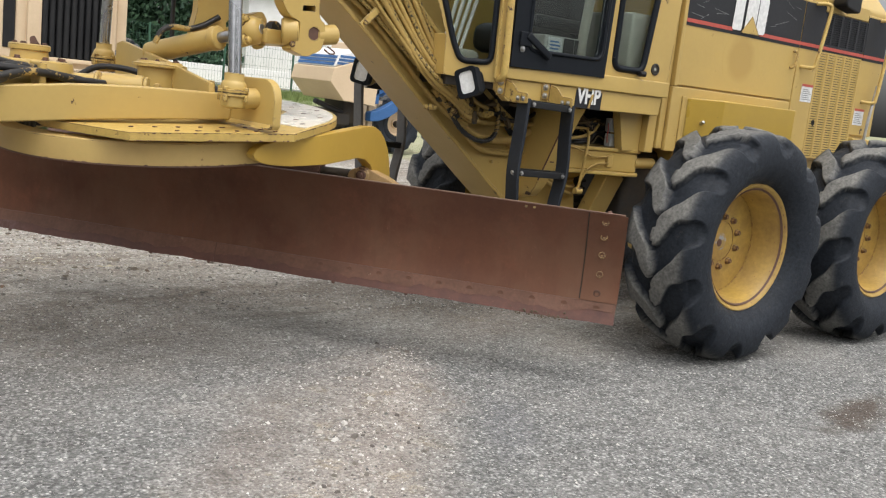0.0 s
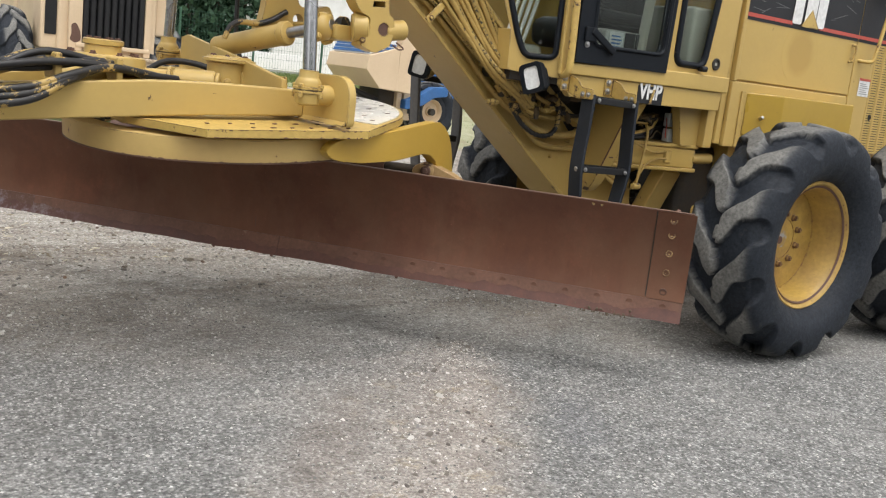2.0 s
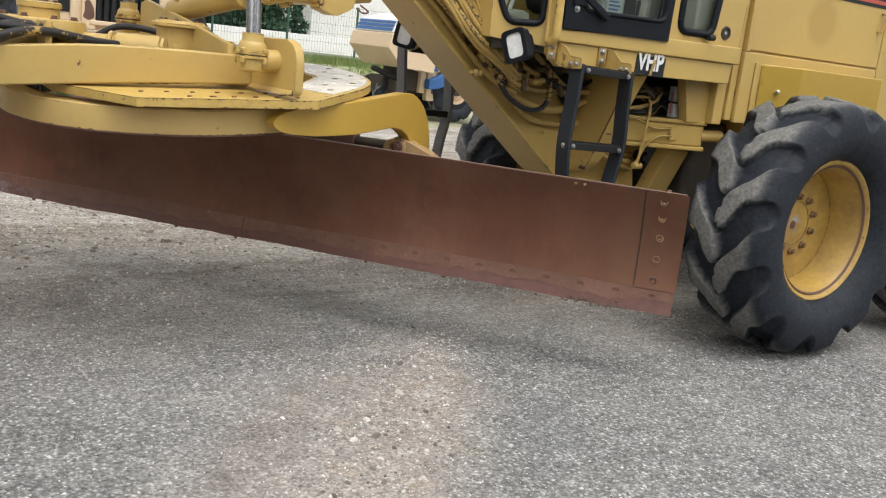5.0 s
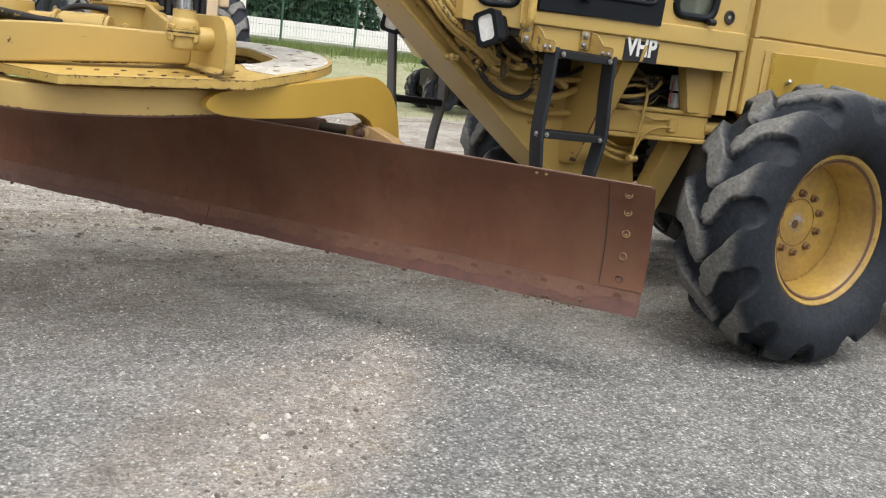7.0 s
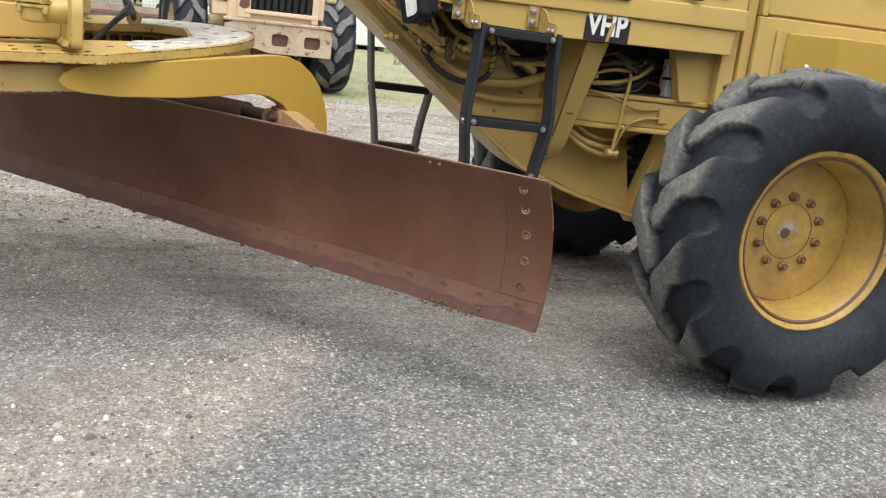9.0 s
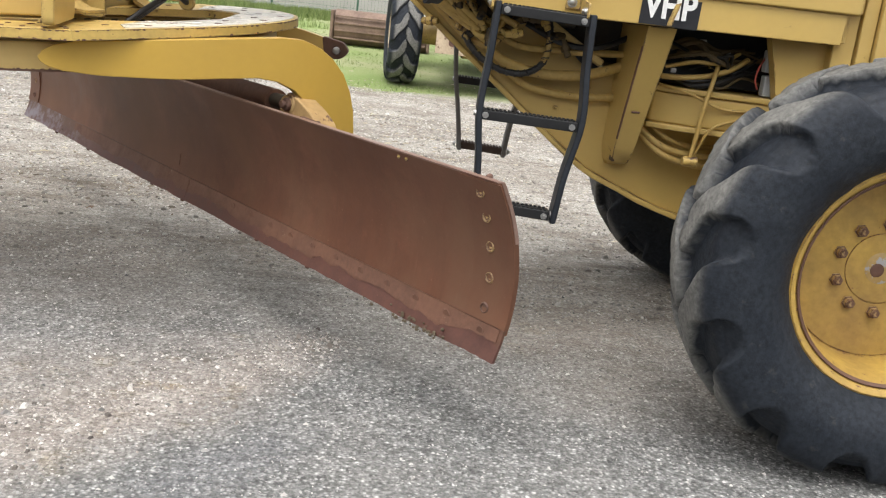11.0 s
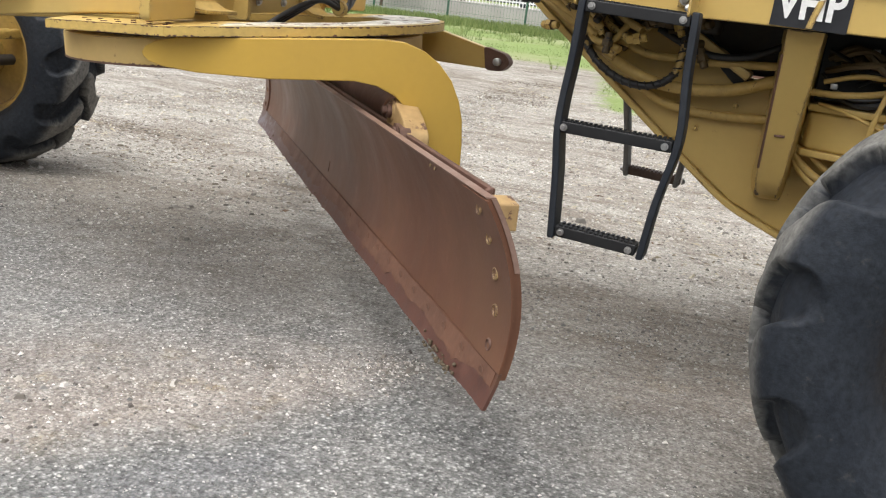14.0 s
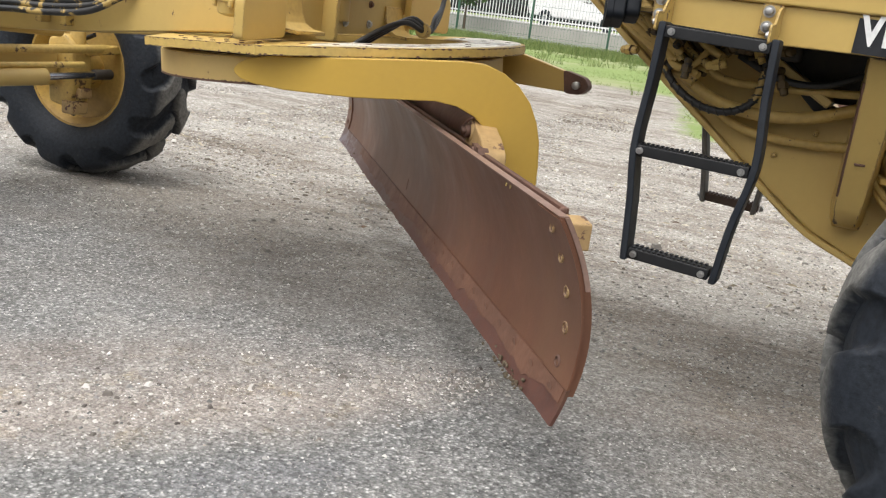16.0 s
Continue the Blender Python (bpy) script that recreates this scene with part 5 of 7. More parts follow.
dpart("front_ball", lathe([(0, -0.09), (0.06, -0.07), (0.09, 0), (0.06, 0.07), (0, 0.09)], 20, "z", pose(-0.86, 4.395, 0.97)), DARK)

# lift brackets with ball cups and cylinder rods
def lift(x, y, z, flip, rtop):
    n = Matrix.Translation((x, y, z))
    cheek = [(q * flip, h) for q, h in rounded([(-0.140, -0.138), (-0.140, 0.0), (-0.118, 0.050), (-0.070, 0.074), (0.205, 0.070), (0.205, -0.125)], 0.03)]
    turned = n @ pose(0.118, 0, 0, 0, 0, 9 * flip)
    b = prism(cheek, -0.020, 0.020, "yz", 0.005, None, turned)
    b = prism([(-0.02, -0.132), (-0.036, -0.134), (-0.02, -0.112)], -0.13 * flip, 0.19 * flip, "xz", 0.003, b, turned)
    dpart("lift_bracket", b, YELLOW)
    # two cast cap halves with a seam, necked towards the rod
    b = lathe([(0, -0.068), (0.034, -0.064), (0.050, -0.056), (0.054, -0.036), (0.054, -0.014), (0.064, -0.012), (0.064, -0.002), (0, -0.002)], 28, "z", n)
    b = rod((x + 0.02, y, z - 0.02), (x + 0.12, y, z - 0.015), 0.044, 18, b, 0.008)
    dpart("ball_cap", b, YELLOW)
    b = lathe([(0, 0.002), (0.064, 0.002), (0.064, 0.012), (0.054, 0.014), (0.054, 0.034), (0.047, 0.047), (0.041, 0.053), (0.041, 0.082), (0.0, 0.084)], 28, "z", n)
    dpart("ball_cap", b, YELLOW)
    dpart("cap_seam", lathe([(0, -0.0025), (0.060, -0.0025), (0.060, 0.0025), (0, 0.0025)], 28, "z", n), DARK)
    for a in (0.6, 2.2, 3.7, 5.3):
        px, py = x + 0.060 * math.cos(a), y + 0.060 * math.sin(a)
        dpart("cap_bolt", rod((px, py, z - 0.034), (px, py, z - 0.006), 0.012, 6), YELLOW_WORN)
        dpart("cap_bolt", rod((px, py, z + 0.008), (px, py, z + 0.026), 0.012, 6), YELLOW_WORN)
    dpart("lift_rod", rod((x, y, z + 0.075), rtop, 0.028, 24), CHROME, "chrome cylinder rod")


lift(1.775, 3.705, 1.262, 1, (1.765, 3.80, 2.3))
lift(1.735, 5.215, 1.335, -1, (1.735, 5.12, 2.4))
# cross plate between the side beams, with bent feet and two bolts
b = bmesh.new()
prof = [(5.10, 1.17), (5.10, 1.425), (5.02, 1.44), (4.40, 1.36), (3.92, 1.29), (3.90, 1.17), (4.1, 1.158), (4.5, 1.158), (4.75, 1.17)]
prism(prof, 1.76, 1.785, "yz", 0.004, b)
dpart("cross_plate", b, YELLOW)
for y0, y1 in ((3.93, 4.14), (4.85, 5.02)):
    foot = [(x - 0.075, z) for x, z in ((1.868, 1.30), (1.874, 1.235), (1.895, 1.195), (1.935, 1.175), (1.99, 1.17), (1.99, 1.155), (1.93, 1.158), (1.885, 1.178), (1.862, 1.22), (1.856, 1.30))]
    dpart("bent_foot", prism(foot, y0, y1, "xz", 0.003), YELLOW_WORN)
for y in (4.50, 4.71):
    dpart("plate_bolt", bolt((1.786, y, 1.30), (1, 0, 0), 0.012, 0.014), RUSTY)
    dpart("plate_bolt", bolt((1.786, y, 1.21), (1, 0, 0), 0.014, 0.014), STEEL)
for k in range(3):
    dpart("hydraulic_hose", tube([(1.90, 4.24 + 0.03 * k, 1.07), (2.02, 4.40 + 0.03 * k, 1.20), (2.08, 4.52 + 0.03 * k, 1.245 + 0.01 * k), (2.10, 4.66 + 0.03 * k, 1.215), (2.08, 4.80, 1.235 + 0.02 * k), (2.04, 4.95, 1.34), (2.02, 5.0, 1.5), (2.02, 5.0, 1.9)], 0.012, 10), HOSE_BLACK)
dpart("hose_clamp", rod((2.10, 4.64, 1.218), (2.10, 4.67, 1.216), 0.034, 14), YELLOW_WORN)

# circle drive: gear case, caps, motor and hoses
b = lathe([(0, 1.13), (0.235, 1.13), (0.235, 1.20), (0.22, 1.225), (0.188, 1.245), (0.182, 1.30), (0.172, 1.308), (0.0, 1.308)], 40, "z", pose(1.172, 4.50, 0))
b = prism(rounded([(1.15, 4.30), (1.55, 4.36), (1.62, 4.56), (1.50, 4.70), (1.15, 4.72)], 0.08), 1.13, 1.235, "xy", 0.02, b)
dpart("gear_case", b, YELLOW)
b = lathe([(0, 1.30), (0.082, 1.30), (0.078, 1.345), (0.087, 1.348), (0.087, 1.368), (0.08, 1.373), (0, 1.373)], 40, "z", pose(1.172, 4.50, 0))
dpart("drive_cap", b, YELLOW)
for k in range(8):
    a = 2 * math.pi * k / 8 + 0.2
    dpart("cap_bolt", bolt((1.172 + 0.066 * math.cos(a), 4.50 + 0.066 * math.sin(a), 1.373), (0, 0, 1), 0.009, 0.009), RUSTY)
    dpart("case_bolt", bolt((1.172 + 0.145 * math.cos(a), 4.50 + 0.145 * math.sin(a), 1.308), (0, 0, 1), 0.012, 0.014), RUSTY)
b = lathe([(0, 1.17), (0.10, 1.17), (0.10, 1.28), (0.125, 1.285), (0.125, 1.298), (0.105, 1.302), (0.10, 1.312), (0, 1.312)], 36, "z", pose(1.735, 4.42, 0.045))
dpart("swivel", b, YELLOW)
dpart("swivel_bracket", prism(rounded([(1.755, 1.13), (1.855, 1.13), (1.855, 1.315), (1.795, 1.325), (1.755, 1.295)], 0.02), 4.31, 4.335, "xz", 0.003), YELLOW)
dpart("swivel_plug", rod((1.695, 4.335, 1.24), (1.68, 4.30, 1.24), 0.018, 12), YELLOW_WORN)
for k in range(6):
    a = 2 * math.pi * k / 6
    dpart("cap_bolt", bolt((1.735 + 0.085 * math.cos(a), 4.42 + 0.085 * math.sin(a), 1.357), (0, 0, 1), 0.008, 0.008), RUSTY)
b = rod((1.30, 4.42, 1.225), (1.44, 4.34, 1.23), 0.042, 20, None, 0.008)
b = rod((1.44, 4.34, 1.23), (1.60, 4.245, 1.235), 0.052, 8, b, 0.008)
b = rod((1.42, 4.352, 1.228), (1.435, 4.343, 1.229), 0.058, 20, b, 0.004)
b = rod((1.60, 4.245, 1.235), (1.615, 4.236, 1.235), 0.046, 20, b, 0.004)
dpart("drive_motor", b, YELLOW)
rng = random.Random(21)
for k in range(8):
    o = 0.028 * k
    w = [rng.uniform(-0.03, 0.035) for _ in range(5)]
    dpart("hydraulic_hose", tube([(-0.45, 4.22 + o, 1.08 + w[0]), (0.15, 4.12 + o, 1.15 + w[1]), (0.55, 4.06 + o, 1.21 + w[2]), (0.82, 4.08 + o, 1.265 + w[3]), (1.05, 4.14 + o * 0.8, 1.275 + 0.4 * w[4]), (1.25, 4.20 + o * 0.5, 1.245), (1.43, 4.27 + o * 0.3, 1.235)], 0.0155, 10), HOSE_WORN if k % 3 else HOSE_BLACK)
dpart("hydraulic_hose", tube([(1.45, 4.75, 1.24), (1.55, 4.72, 1.30), (1.68, 4.66, 1.30), (1.76, 4.60, 1.27)], 0.015, 10), HOSE_BLACK)
for k in range(3):
    o = 0.03 * k
    dpart("hydraulic_hose", tube([(-0.75, 4.20 - o, 1.0 - o), (-0.2, 4.10 - o * 0.5, 1.08 - o), (0.2, 4.06 - o * 0.3, 1.125 - o), (0.5, 4.03 - o * 0.3, 1.135 - o * 0.9), (0.75, 4.035 - o * 0.2, 1.165 - o * 0.8), (0.92, 4.07, 1.225 - o * 0.3), (1.08, 4.13 + o * 0.5, 1.262), (1.25, 4.20 + o * 0.4, 1.25), (1.36, 4.25 + o * 0.4, 1.235)], 0.0165, 10), HOSE_WORN)
for x, y in ((0.88, 4.13), (1.14, 4.19)):
    dpart("hose_clamp", box((x - 0.015, y - 0.03, 1.20), (x + 0.015, y + 0.13, 1.305), 0.008), YELLOW_WORN)

# ---- blade (moldboard) across the machine
B0 = Vector((3.449, 2.938, 0))
BD = Vector((-0.6245, 0.781, 0)).normalized()
BN = Vector((-0.781, -0.6245, 0)).normalized()
BLEN = 4.455
blade = new("blade")
blade.parent = grader
tagged(blade, "rust-brown curved grader blade with a bolted, ragged cutting edge")


def bpart(name, bm, mat, label=""):
    bmesh.ops.transform(bm, matrix=G_INV, verts=bm.verts)
    return part(name, bm, mat, blade, label)


def arc(z):
    """Offset of the hollow front face along BN at height z."""
    t = (z - 0.340) / (0.885 - 0.340)
    return 0.060 * t - 0.075 * (1 - (2 * t - 1) ** 2)


def bl_at(s, z, off=0.0):
    return B0 + BD * s + BN * (arc(z) + off) + Vector((0, 0, z + 0.018 * s / BLEN))


def behind(s, off):
    """A place on the ground line, off metres behind the chord of the blade, with axes along the blade, to its back and up."""
    p = B0 + BD * s - BN * off
    return Matrix.Translation((p.x, p.y, 0)) @ Matrix((-BD, -BN, Vector((0, 0, 1)))).transposed().to_4x4()


def curved_plate(s0, s1, za, zb, f0, f1, ns, nz, ragged=0.0, top_cut=0.0):
    """A plate on the curve of the blade, between offsets f0 (back) and f1 (front)."""
    b = bmesh.new()
    grid = []
    for i in range(ns + 1):
        s = s0 + (s1 - s0) * i / ns
        cut = ragged * (noise.noise(Vector((s * 4.5, 1.3, 0))) + 0.55 * noise.noise(Vector((s * 13, 4.0, 2))) + 0.25 * noise.noise(Vector((s * 40, 2.0, 5))))
        col = []
        for j in range(nz + 1):
            z = za + (zb - za) * j / nz + (cut if j == 0 else 0)
            col.append((b.verts.new(bl_at(s, z, f1)), b.verts.new(bl_at(s, z, f0))))
        grid.append(col)
    for i in range(ns):
        for j in range(nz):
            a, c, d, e = grid[i][j], grid[i + 1][j], grid[i + 1][j + 1], grid[i][j + 1]
            b.faces.new((a[0], c[0], d[0], e[0]))
            b.faces.new((a[1], e[1], d[1], c[1]))
        for j in (0, nz):
            a, c = grid[i][j], grid[i + 1][j]
            b.faces.new((a[0], a[1], c[1], c[0]))
    for i in (0, ns):
        for j in range(nz):
            a, c = grid[i][j], grid[i][j + 1]
            b.faces.new((a[0], c[0], c[1], a[1]))
    bmesh.ops.recalc_face_normals(b, faces=b.faces)
    return b


bpart("moldboard", curved_plate(0.0, BLEN, 0.420, 0.881, -0.026, 0.0, 60, 14), MOLD)
for s0, s1 in ((-0.011, 2.0912), (2.0928, BLEN)):
    bpart("cutting_edge", curved_plate(s0, s1, 0.341, 0.440, -0.006, 0.0035, 220, 3, 0.005), EDGE, "rusty cutting edge with a ragged lip")
bpart("joint_line", curved_plate(0.166, 0.171, 0.446, 0.876, 0.0, 0.0012, 1, 14), DARK)
bpart("end_bit", curved_plate(-0.014, 0.165, 0.442, 0.878, 0.001, 0.007, 4, 14), MOLD)
bpart("end_bit", curved_plate(BLEN - 0.165, BLEN + 0.012, 0.442, 0.878, 0.001, 0.007, 4, 14), MOLD)
for s in (0.088, BLEN - 0.088):
    for k, z in enumerate((0.481, 0.574, 0.671, 0.763, 0.837)):
        p = bl_at(s, z, 0.0065)
        bpart("end_bolt", lathe([(0.018, 0.0), (0.0165, 0.004), (0.014, 0.005), (0.011, 0.0005), (0, 0.0005)], 16, "z", Matrix.Translation(p) @ BN.to_track_quat("Z", "Y").to_matrix().to_4x4()), CREAM_WORN if k else RUSTY)
CAKE = surface("caked_rust", (0.146, 0.067, 0.040), (0.098, 0.046, 0.029), 0.6, big=7, fine=55, amount=0.9, relief=0.4, chips=(0.25, 0.16, 0.11), chip_at=0.66)
bpart("caked_layer", curved_plate(0.004, 2.090, 0.386, 0.4385, 0.0030, 0.0062, 260, 3, 0.030), CAKE, "flaking rust layer with a wavy lower rim")
bpart("caked_layer", curved_plate(2.094, 3.6, 0.388, 0.4385, 0.0030, 0.0055, 190, 3, 0.024), CAKE)
for k in range(11):
    s = 0.08 + k * 0.158
    p = bl_at(s, 0.412, 0.0068)
    bpart("edge_bolt", lathe([(0.017, -0.001), (0.0145, 0.0012), (0.011, 0.0004), (0, 0.0012)], 14, "z", Matrix.Translation(p) @ BN.to_track_quat("Z", "Y").to_matrix().to_4x4()), CAKE)
for s in (0.43, 0.47):
    p = bl_at(s, 0.865, 0.001)
    bpart("top_hole", lathe([(0.008, 0.0), (0.007, 0.002), (0, 0.002)], 12, "z", Matrix.Translation(p) @ BN.to_track_quat("Z", "Y").to_matrix().to_4x4()), YELLOW_WORN)
# rubbed steel; sky light on the top face is put into the pale tone
TOP_EDGE = surface("rubbed_lit_edge", (0.30, 0.195, 0.155), (0.17, 0.10, 0.075), 0.42, metal=0.2, big=5, fine=60, amount=0.8, relief=0.2)
bpart("top_edge", curved_plate(0.0, BLEN, 0.8795, 0.8845, -0.0265, 0.0008, 60, 1), TOP_EDGE, "rubbed upper edge, paled for sky light")
bpart("end_edge", curved_plate(-0.002, 0.0005, 0.70, 0.8805, -0.0262, -0.012, 1, 8), TOP_EDGE, "rubbed end edge")
for s, z0, z1 in ((4.27, 0.57, 0.74), (2.24, 0.47, 0.52)):
    pts = [bl_at(s + 0.004 * math.sin(40 * z), z, 0.0005) for z in (z0 + (z1 - z0) * k / 8 for k in range(9))]
    bpart("weld_mark", tube(pts, 0.002, 6), RUSTY)
# back of the blade: rails, side-shift cylinder, end bracket, carrier
bpart("slide_rail", bar(bl_at(0.30, 0.818, -0.095), bl_at(BLEN - 0.1, 0.818, -0.095), 0.022, 0.05, BN), RUSTY)
bpart("slide_rail", rod(bl_at(0.5, 0.47, -0.07), bl_at(BLEN - 0.5, 0.45, -0.07), 0.03, 14), RUSTY)
bpart("shift_cylinder", rod(bl_at(1.58, 0.865, -0.195), bl_at(3.2, 0.865, -0.195), 0.055, 24), RUSTY, "rusty brown side-shift cylinder")
bpart("shift_rod", rod(bl_at(1.38, 0.88, -0.19), bl_at(1.62, 0.875, -0.195), 0.030, 18), DARK)


def back_plate(poly, o0, o1, w=0.006):
    """A plate parallel to the blade, drawn in (distance along it, height)."""
    m = behind(0, 0)
    return prism([(-s, z) for s, z in poly], o0, o1, "xz", w, None, m)


bpart("shift_lug", back_plate(rounded([(1.42, 0.895), (1.39, 0.93), (1.31, 0.935), (1.20, 0.895), (1.12, 0.85), (1.12, 0.78), (1.38, 0.80)], 0.03), 0.065, 0.15), CREAM_WORN)
b = rod(bl_at(1.34, 0.893, -0.125), bl_at(1.34, 0.893, -0.26), 0.046, 20, None, 0.01)
bpart("shift_eye", b, CREAM_WORN)
b = rod(bl_at(1.34, 0.893, -0.108), bl_at(1.34, 0.893, -0.13), 0.026, 18, None, 0.004)
b = rod(bl_at(1.34, 0.893, -0.092), bl_at(1.34, 0.893, -0.11), 0.017, 6, b, 0.003)
bpart("shift_pin", b, RUSTY)
bpart("rusty_stop", back_plate(rounded([(1.23, 0.872), (1.14, 0.866), (1.11, 0.82), (1.22, 0.82)], 0.012), 0.045, 0.085), RUSTY)
bpart("stop_bolt", bolt(behind(1.18, 0.043) @ Vector((0, 0, 0.850)), BN, 0.014, 0.012), RUSTY)
bpart("end_bracket", back_plate(rounded([(0.27, 0.835), (0.20, 0.825), (0.20, 0.752), (0.27, 0.745)], 0.006), 0.03, 0.118), CREAM_WORN)
bpart("end_stud", rod(bl_at(0.075, 0.878, -0.035), bl_at(0.075, 0.889, -0.035), 0.011, 7), RUSTY)
rng = random.Random(5)
b = bmesh.new()
for k in range(56):
    s = abs(rng.gauss(0.33, 0.10)) if k < 46 else rng.uniform(0.2, 3.8)
    p = bl_at(s, 0.344 + abs(rng.gauss(0, 0.014)) - 0.012, 0.010)
    r = rng.uniform(0.002, 0.007)
    bmesh.ops.create_icosphere(b, subdivisions=1, radius=r, matrix=Matrix.Translation(p) @ pose(0, 0, 0, rng.uniform(0, 90), rng.uniform(0, 90), 0))
bpart("dried_mud", b, MUD)["kind"] = "stuff"
# bolt ends that stick out below the edge
for s in (1.03, 1.42, 2.12, 2.46, 3.33, 3.86):
    p = bl_at(s, 0.346, -0.010)
    bpart("edge_stud", rod(p, p + Vector((-0.008, -0.006, -0.017)), 0.009, 7), RUSTY)
# carrier between arms and blade
for s in (1.62, 2.9):
    bm_c = bmesh.new()
    box((-0.06, 0.0, 0.42), (0.06, 0.30, 0.72), 0.02, behind(s, 0.14), bm_c)
    bpart("carrier", bm_c, YELLOW)

# ---- centre-shift link under the gooseneck
linkage = new("centre_shift_link")
linkage.parent = grader
tagged(linkage, "yellow cast centre-shift link with pin bores and a hydraulic cylinder")


def kpart(name, bm, mat, label=""):
    bmesh.ops.transform(bm, matrix=G_INV, verts=bm.verts)
    return part(name, bm, mat, linkage, label)


# hanger plate below the gooseneck, with a pin bore, a slot and a round boss
def ring_of(x, z, r, n=20):
    return [(x + r * math.cos(2 * math.pi * k / n), z + r * math.sin(2 * math.pi * k / n)) for k in range(n)]


hang = rounded([(2.07, 2.02), (2.10, 1.68), (2.14, 1.625), (2.20, 1.605), (2.192, 1.53), (2.15, 1.475), (2.24, 1.448), (2.32, 1.488), (2.335, 1.55), (2.33, 1.612), (2.30, 1.63), (2.29, 1.70), (2.33, 2.02)], 0.02)
b = holed(hang, [ring_of(2.275, 1.560, 0.030), [(2.205, 1.655), (2.27, 1.66), (2.268, 1.685), (2.207, 1.68)]], 3.945, 4.03)
bevel(b, 0.004, 2, 50)
kpart("hanger_plate", b, YELLOW)
kpart("bore_liner", lathe([(0.030, 3.95), (0.024, 3.952), (0.024, 4.02), (0.0, 4.022)], 20, "y", pose(2.275, 0, 1.560)), RUSTY)
kpart("slot_backing", box((2.19, 4.031, 1.645), (2.285, 4.036, 1.695), 0), DARK)
b = rod((2.30, 3.99, 1.553), (2.415, 3.985, 1.572), 0.047, 24, None, 0.008)
kpart("boss", b, YELLOW)
kpart("boss_ring", tube([(2.36, 3.96, 1.51), (2.40, 3.955, 1.485), (2.37, 3.95, 1.478), (2.34, 3.955, 1.495)], 0.004, 6), RUSTY)
# rod end: bolted cap halves, seal and collar on the cylinder's line
r_ax = Vector((0.386, -0.896, 0.225)).normalized()
R_M = Matrix.Translation((2.035, 4.16, 1.533)) @ r_ax.to_track_quat("Z", "Y").to_matrix().to_4x4()
b = lathe([(0, 0), (0.050, 0), (0.064, 0.014), (0.066, 0.055), (0.050, 0.082), (0.030, 0.092), (0, 0.092)], 28, "z", R_M)
for k, a0 in enumerate((0.7, 2.4, 3.9, 5.5)):
    c0, s0 = 0.070 * math.cos(a0), 0.070 * math.sin(a0)
    b = lathe([(0, 0.004), (0.026, 0.004), (0.028, 0.012), (0.028, 0.040), (0.024, 0.046), (0, 0.046)], 16, "z", R_M @ Matrix.Translation((c0, s0, 0)), b)
kpart("rod_eye", b, YELLOW)
for a0 in (0.7, 2.4, 3.9, 5.5):
    kpart("eye_bolt", lathe([(0.018, 0.044), (0.018, 0.058), (0.012, 0.064), (0, 0.064)], 6, "z", R_M @ Matrix.Translation((0.070 * math.cos(a0), 0.070 * math.sin(a0), 0))), YELLOW_WORN)
kpart("eye_seal", lathe([(0, 0.085), (0.040, 0.085), (0.046, 0.10), (0.040, 0.125), (0, 0.125)], 20, "z", R_M @ pose(0.075, 0, 0)), HOSE_WORN)
b = rod((2.145, 4.02, 1.553), (2.215, 3.985, 1.560), 0.066, 24, None, 0.01)
kpart("collar", b, YELLOW)
kpart("collar_bolt", bolt((2.165, 3.945, 1.50), (-0.3, -1, 0), 0.010, 0.012), YELLOW_WORN)
# arched link plate farther in, with two bores
b = holed(rounded([(1.90, 1.50), (1.925, 1.62), (1.93, 2.02), (2.10, 2.02), (2.085, 1.70), (2.11, 1.635), (2.20, 1.635), (2.27, 1.66), (2.30, 1.62), (2.30, 1.50)], 0.02), [ring_of(2.105, 1.570, 0.028), ring_of(2.235, 1.590, 0.024)], 4.47, 4.53)
bevel(b, 0.004, 2, 50)
kpart("link_plate", b, YELLOW)
kpart("link_bar", box((2.08, 4.05, 1.49), (2.28, 4.95, 1.56), 0.012), YELLOW)
kpart("hydraulic_hose", tube([(1.72, 4.46, 1.44), (1.75, 4.46, 1.50), (1.80, 4.46, 1.525), (1.88, 4.46, 1.525), (1.95, 4.45, 1.55), (2.03, 4.45, 1.60)], 0.014, 8), HOSE_WORN)
kpart("cylinder_rod", rod((2.08, 4.08, 1.555), (1.96, 4.29, 1.495), 0.026, 20), CHROME)
b = rod((1.965, 4.28, 1.497), (1.80, 4.73, 1.392), 0.052, 28, None, 0.008)
b = rod((1.965, 4.28, 1.497), (1.945, 4.322, 1.488), 0.058, 28, b, 0.008)
kpart("cylinder_barrel", b, YELLOW)
b = box((2.0, 4.2, 1.93), (2.32, 4.6, 2.14), 0.02)
kpart("saddle", b, YELLOW)

# ---- hoses along the gooseneck and down into the fittings under the cab
rng = random.Random(11)
